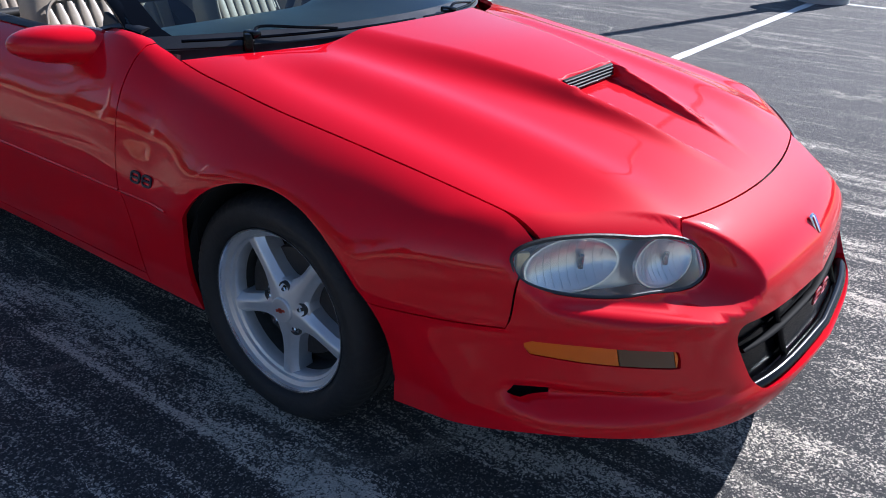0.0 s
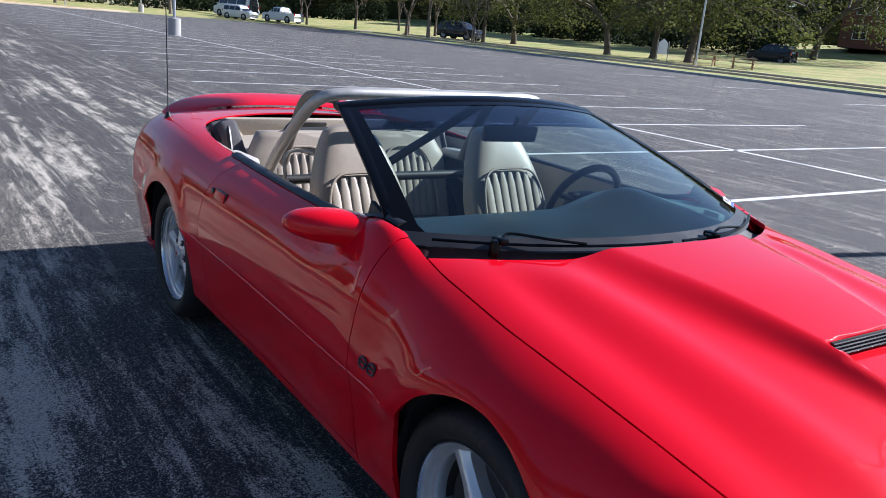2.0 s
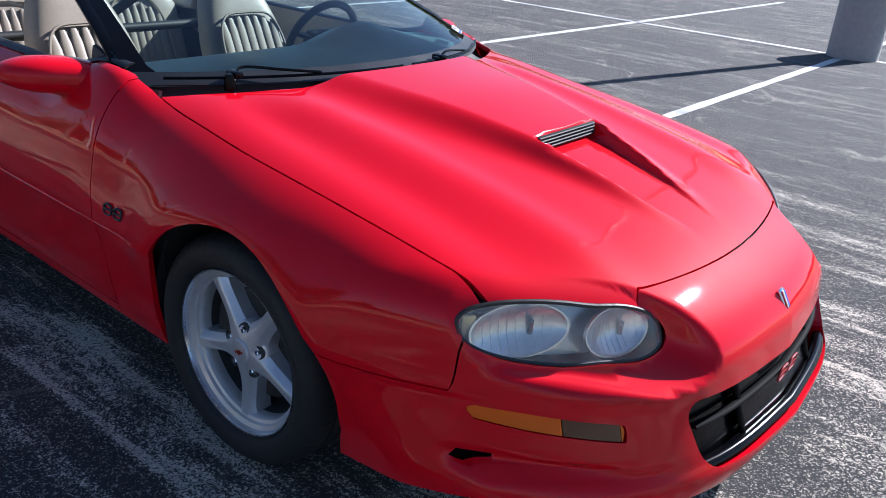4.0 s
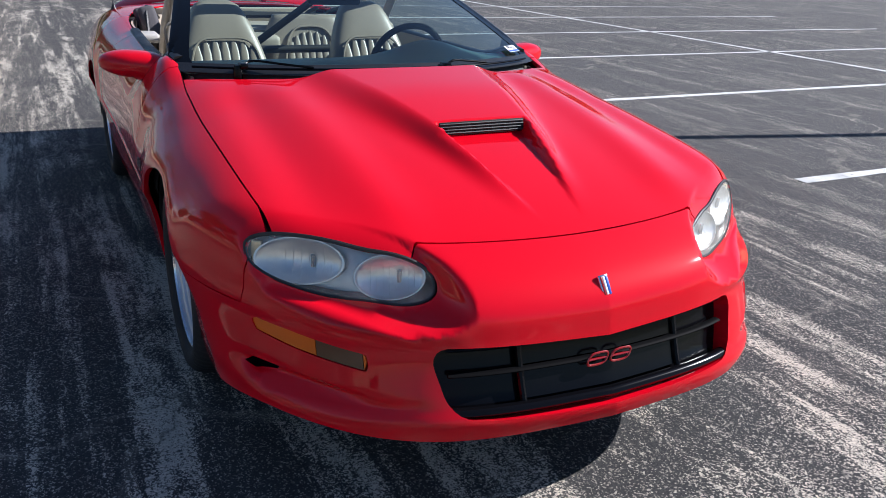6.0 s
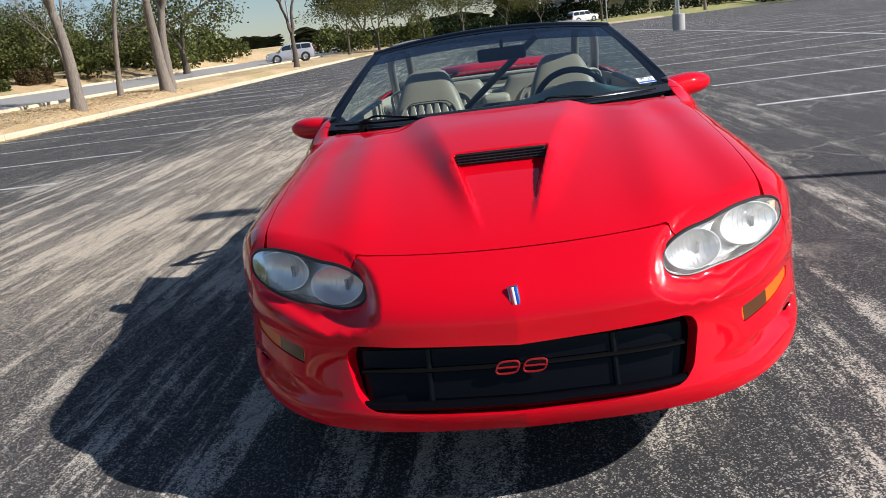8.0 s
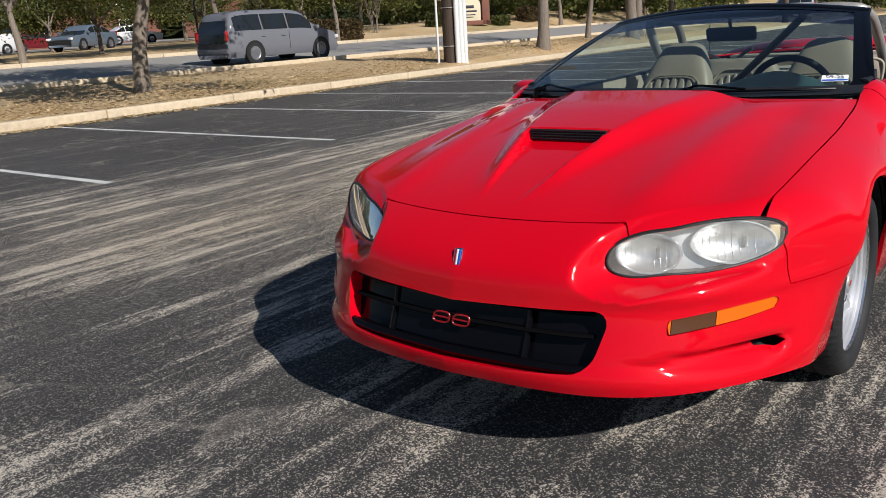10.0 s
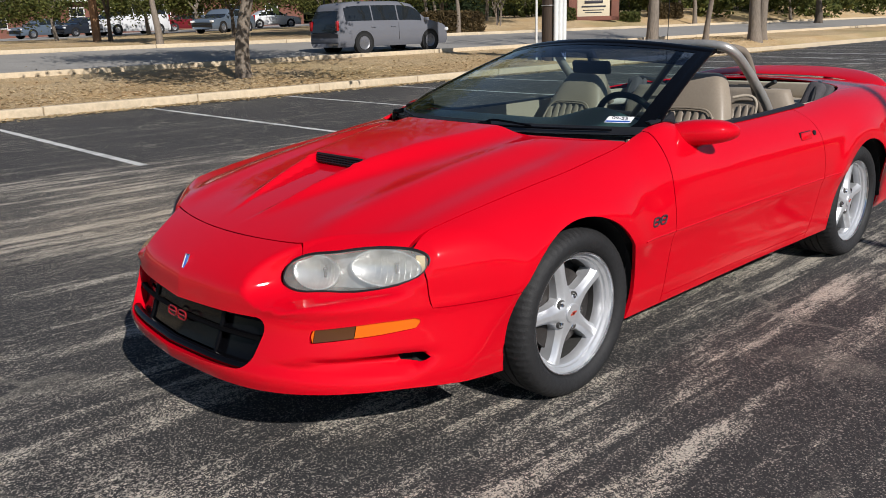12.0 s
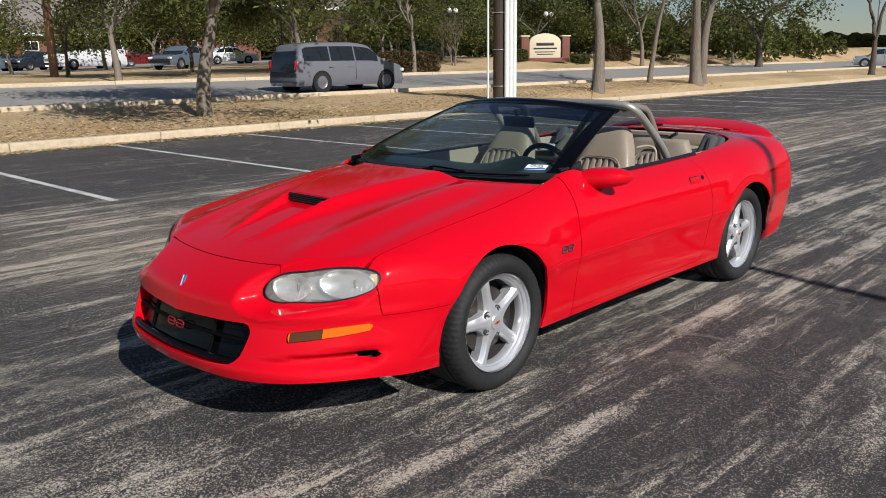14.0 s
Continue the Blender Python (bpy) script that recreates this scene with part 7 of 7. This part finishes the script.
def vehicle(name, label, cat, x, y, a, L, W, H, top, belt_z, cabin_x, mat_, wheel_r=0.33, wb=0.6, group="", plate=True):
    """Lofted body: top is (share of length from the nose, height) pairs; cabin_x the glazed share of the length."""
    t_ = thing(name, label, cat, Matrix.Translation((x, y, ground_z(x, y) + 0.012)) @ pose(0, 0, 0, 0, 0, a), group)
    f = curve(top)
    n_ = 44
    z0 = 0.22
    V, F = [], []
    cols = 9

    def half(u):
        return W / 2 * (1 - 0.16 * abs(2 * u - 1) ** 6)
    for i in range(n_ + 1):
        u = i / n_
        zt = float(f(u))
        w = half(u)
        xx = L * (0.5 - u)
        bz = min(belt_z, zt - 0.04)
        up = max(0.0, zt - belt_z)
        lean = 0.28 * up
        sec = [(w * 0.90, z0), (w * 0.985, z0 + 0.14), (w, (z0 + bz) / 2), (w * 0.985, bz), (w * 0.985 - lean * 0.8, bz + (zt - bz) * 0.8), (w * 0.93 - lean, zt - 0.02), (w * 0.6, zt), (0, zt + 0.015)]
        ring = sec + [(-p, q) for p, q in sec[-2::-1]]
        V += [(xx, p, q) for p, q in ring]
        cols = len(ring)
    for i in range(n_):
        for j in range(cols - 1):
            F.append((i * cols + j, i * cols + j + 1, (i + 1) * cols + j + 1, (i + 1) * cols + j))
    F.append(tuple(range(cols)))
    F.append(tuple(n_ * cols + j for j in range(cols))[::-1])
    body = mesh_object("body", V, F, mat_, t_, True)
    # glazing stands a little proud of the skin
    def glazing(name_, u0, u1, s):
        gv, gf = [], []
        m_ = 8
        for i in range(m_ + 1):
            u = u0 + (u1 - u0) * i / m_
            zt = float(f(u))
            w = half(u)
            up = max(0.02, zt - belt_z)
            for k in (0.10, 0.80):
                zz = belt_z + up * k
                gv.append((L * (0.5 - u), s * (w * 0.985 - 0.28 * up * k * 1.0 + 0.008), zz))
        for i in range(m_):
            gf.append((2 * i, 2 * i + 1, 2 * i + 3, 2 * i + 2))
        return mesh_object(name_, gv, gf, DARKGLASS, t_, False)
    c0, c1 = cabin_x
    cuts = [c0 + 0.05, c0 + (c1 - c0) * 0.36, c0 + (c1 - c0) * 0.66, c1 - 0.03]
    for s in (-1, 1):
        for p, q in zip(cuts, cuts[1:]):
            glazing("side_window", p + 0.006, q - 0.006, s)
    for nm, u0, u1 in (("windscreen", c0 - 0.075, c0 + 0.045), ("rear_window", c1 - 0.01, min(1.0, c1 + 0.05))):
        gv, gf = [], []
        for i in range(5):
            u = u0 + (u1 - u0) * i / 4
            zt = float(f(u)) + 0.012
            up = max(0, zt - belt_z)
            w = half(u) * 0.86 - 0.22 * up
            gv += [(L * (0.5 - u) + (0.012 if nm == "windscreen" else -0.012), -w, zt), (L * (0.5 - u) + (0.012 if nm == "windscreen" else -0.012), w, zt)]
        for i in range(4):
            gf.append((2 * i, 2 * i + 1, 2 * i + 3, 2 * i + 2))
        mesh_object(nm, gv, gf, DARKGLASS, t_, False)
    for s in (-1, 1):
        for ux in (0.5 - (1 - wb) / 2 + 0.0, -0.5 + (1 - wb) / 2):
            m_ = Matrix.Translation((L * ux, s * (W / 2 - 0.10), wheel_r)) @ pose(0, 0, 0, -90 * s)
            bm = bmesh.new()
            lathe(bm, [(wheel_r * 0.62, 0.08), (wheel_r * 0.68, 0.105), (wheel_r * 0.92, 0.105), (wheel_r, 0.07), (wheel_r, -0.09), (wheel_r * 0.6, -0.1)], 24, m_)
            ty = part("wheel", bm, RUBBER, t_)
            bm = bmesh.new()
            lathe(bm, [(0.0, 0.08), (wheel_r * 0.2, 0.085), (wheel_r * 0.5, 0.07), (wheel_r * 0.63, 0.09), (wheel_r * 0.66, 0.1)], 20, m_)
            part("rim", bm, RIM_GREY, ty)
            bm = bmesh.new()
            lathe(bm, [(wheel_r * 1.16, 0.112), (wheel_r * 1.16, -0.05)], 24, m_ @ pose(0, 0, 0), 0, 2 * math.pi)
            lathe(bm, [(wheel_r * 0.9, 0.104), (wheel_r * 1.16, 0.104)], 24, m_)
            part("wheel_arch", bm, BLACK_MATT, t_)
        for nm, ux, zz, mt, sz in (("tail_lamp", -0.495, belt_z * 0.92, TAIL_RED, (0.10, 0.14, 0.34)), ("headlamp", 0.482, belt_z * 0.72, LAMP_CLEAR, (0.16, 0.3, 0.13))):
            bm = bmesh.new()
            box(bm, sz, pose(L * ux, s * (W / 2 * 0.78), zz, 0, 0, s * (12 if ux < 0 else -20)), 0.03, 2)
            part(nm, bm, mt, t_)
        bm = bmesh.new()
        box(bm, (0.13, 0.2, 0.13), pose(L * (0.5 - c0 - 0.02), s * (W / 2 + 0.06), belt_z + 0.08), 0.04, 3)
        part("door_mirror", bm, mat_, t_)
        bm = bmesh.new()
        box(bm, (0.012, 0.006, belt_z - 0.42), pose(L * (0.5 - cuts[1]), s * (W / 2 + 0.001), (belt_z + 0.42) / 2), 0.0)
        part("door_seam", bm, BLACK_MATT, t_)
        for q in (cuts[1] + 0.05, cuts[2] - 0.0):
            bm = bmesh.new()
            box(bm, (0.2, 0.03, 0.035), pose(L * (0.5 - q), s * (W / 2 + 0.008), belt_z - 0.14), 0.01)
            part("door_handle", bm, mat_, t_)
    for ux, zz in ((0.497, 0.42), (-0.497, 0.45)):
        bm = bmesh.new()
        box(bm, (0.07, W * 0.84, 0.16), pose(L * ux, 0, zz), 0.03, 2)
        part("bumper", bm, mat_ if ux < 0 else BLACK_TRIM, t_)
    return t_


VAN_TOP = [(0.0, 0.62), (0.02, 0.84), (0.17, 1.05), (0.215, 1.12), (0.36, 1.68), (0.5, 1.75), (0.8, 1.74), (0.93, 1.66), (0.985, 1.15), (1.0, 0.7)]
SUV_TOP = [(0.0, 0.7), (0.02, 0.95), (0.24, 1.06), (0.27, 1.1), (0.38, 1.62), (0.5, 1.70), (0.85, 1.69), (0.93, 1.62), (0.985, 1.1), (1.0, 0.7)]
SED_TOP = [(0.0, 0.6), (0.03, 0.78), (0.27, 0.93), (0.29, 0.96), (0.43, 1.40), (0.52, 1.44), (0.66, 1.40), (0.84, 1.02), (0.98, 0.98), (1.0, 0.7)]
BUSVAN_TOP = [(0.0, 0.8), (0.02, 1.05), (0.14, 1.25), (0.16, 1.35), (0.27, 2.35), (0.33, 2.52), (0.7, 2.55), (0.97, 2.5), (0.995, 1.6), (1.0, 0.6)]
SILVER = car_paint("silver_paint", (0.30, 0.32, 0.35))
WHITEP = car_paint("white_paint", (0.72, 0.73, 0.74))
DARKP = car_paint("dark_paint", (0.02, 0.025, 0.035))
MAROON = car_paint("maroon_paint", (0.14, 0.012, 0.018))
BLUEG = car_paint("blue_grey_paint", (0.10, 0.13, 0.17))
van = vehicle("minivan", "silver minivan driving along the street", "van", -17.2, -21.4, 180, 5.1, 1.95, 1.75, VAN_TOP, 1.02, (0.22, 0.975), car_paint("dark_silver_paint", (0.15, 0.155, 0.175)), 0.35, 0.605)
vehicle("passenger_van", "white high-roof passenger van parked by a house", "van", -24.7, -61.2, 12, 6.0, 2.05, 2.55, BUSVAN_TOP, 1.35, (0.15, 0.97), WHITEP, 0.36, 0.62)
vehicle("sedan", "dark red sedan parked beside a white van", "car", -32.1, -66.6, 165, 4.6, 1.8, 1.44, SED_TOP, 0.93, (0.29, 0.83), MAROON, 0.32, 0.58, "parked sedans")
vehicle("sedan", "dark blue-grey sedan parked on the lane", "car", -24.3, -45.9, 25, 4.6, 1.8, 1.44, SED_TOP, 0.93, (0.29, 0.83), BLUEG, 0.32, 0.58, "parked sedans")
vehicle("sedan", "pale cream sedan parked behind the trees", "car", -36.3, -59.7, 170, 4.8, 1.8, 1.44, SED_TOP, 0.93, (0.29, 0.83), WHITEP, 0.32, 0.58, "parked sedans")
vehicle("sedan", "black sedan parked near a brick house", "car", -22.8, -66.3, 20, 4.6, 1.8, 1.44, SED_TOP, 0.93, (0.29, 0.83), DARKP, 0.32, 0.58, "parked sedans")
vehicle("sedan", "grey sedan parked near a brick house", "car", -20.0, -67.0, 15, 4.6, 1.8, 1.44, SED_TOP, 0.93, (0.29, 0.83), BLUEG, 0.32, 0.58, "parked sedans")
vehicle("sport_utility_car", "silver four-wheel drive stopped beside the kerb", "car", -77.0, -19.6, -72, 4.6, 1.8, 1.75, SUV_TOP, 1.08, (0.27, 0.97), SILVER, 0.38, 0.6)
vehicle("sport_utility_car", "black compact boxy car parked at the park road", "car", -47.1, 66.7, 190, 4.2, 1.8, 1.66, SUV_TOP, 1.05, (0.27, 0.97), DARKP, 0.34, 0.62)
vehicle("sport_utility_car", "dark pickup-like car shaded below trees", "car", -68.0, 45.5, 20, 4.8, 1.9, 1.75, SUV_TOP, 1.08, (0.27, 0.97), DARKP, 0.38, 0.6)
vehicle("sport_utility_car", "white compact car parked across the lot", "car", -101, 34.5, 30, 4.4, 1.8, 1.62, SUV_TOP, 1.0, (0.27, 0.97), WHITEP, 0.34, 0.6)
vehicle("sport_utility_car", "white car driving past the lot end", "car", -122, 13.5, 120, 4.6, 1.85, 1.68, SUV_TOP, 1.0, (0.27, 0.97), WHITEP, 0.36, 0.6)
PICK_TOP = [(0.0, 0.75), (0.02, 1.02), (0.24, 1.12), (0.26, 1.15), (0.35, 1.72), (0.45, 1.78), (0.56, 1.72), (0.60, 1.12), (0.98, 1.12), (1.0, 0.8)]
vehicle("pickup_truck", "white long-bed pickup truck parked by trees", "truck", -95.6, 38.0, 200, 5.7, 1.95, 1.8, PICK_TOP, 1.12, (0.26, 0.60), WHITEP, 0.38, 0.62)
vehicle("shuttle_bus", "white shuttle bus parked behind cars", "bus", -108, 36.5, 200, 7.0, 2.3, 2.7, [(0.0, 0.9), (0.02, 1.2), (0.12, 1.35), (0.15, 1.45), (0.2, 2.6), (0.3, 2.75), (0.9, 2.75), (0.99, 2.6), (1.0, 0.7)], 1.5, (0.13, 0.97), WHITEP, 0.4, 0.6)
vehicle("sedan", "black sedan parked before a brick building", "car", -47.8, -58.9, 160, 4.6, 1.8, 1.44, SED_TOP, 0.93, (0.29, 0.83), DARKP, 0.32, 0.58, "parked sedans")
vehicle("sport_utility_car", "white utility car driving up the far street", "car", -134.6, -57.2, 15, 4.7, 1.85, 1.75, SUV_TOP, 1.05, (0.27, 0.97), WHITEP, 0.36, 0.6)
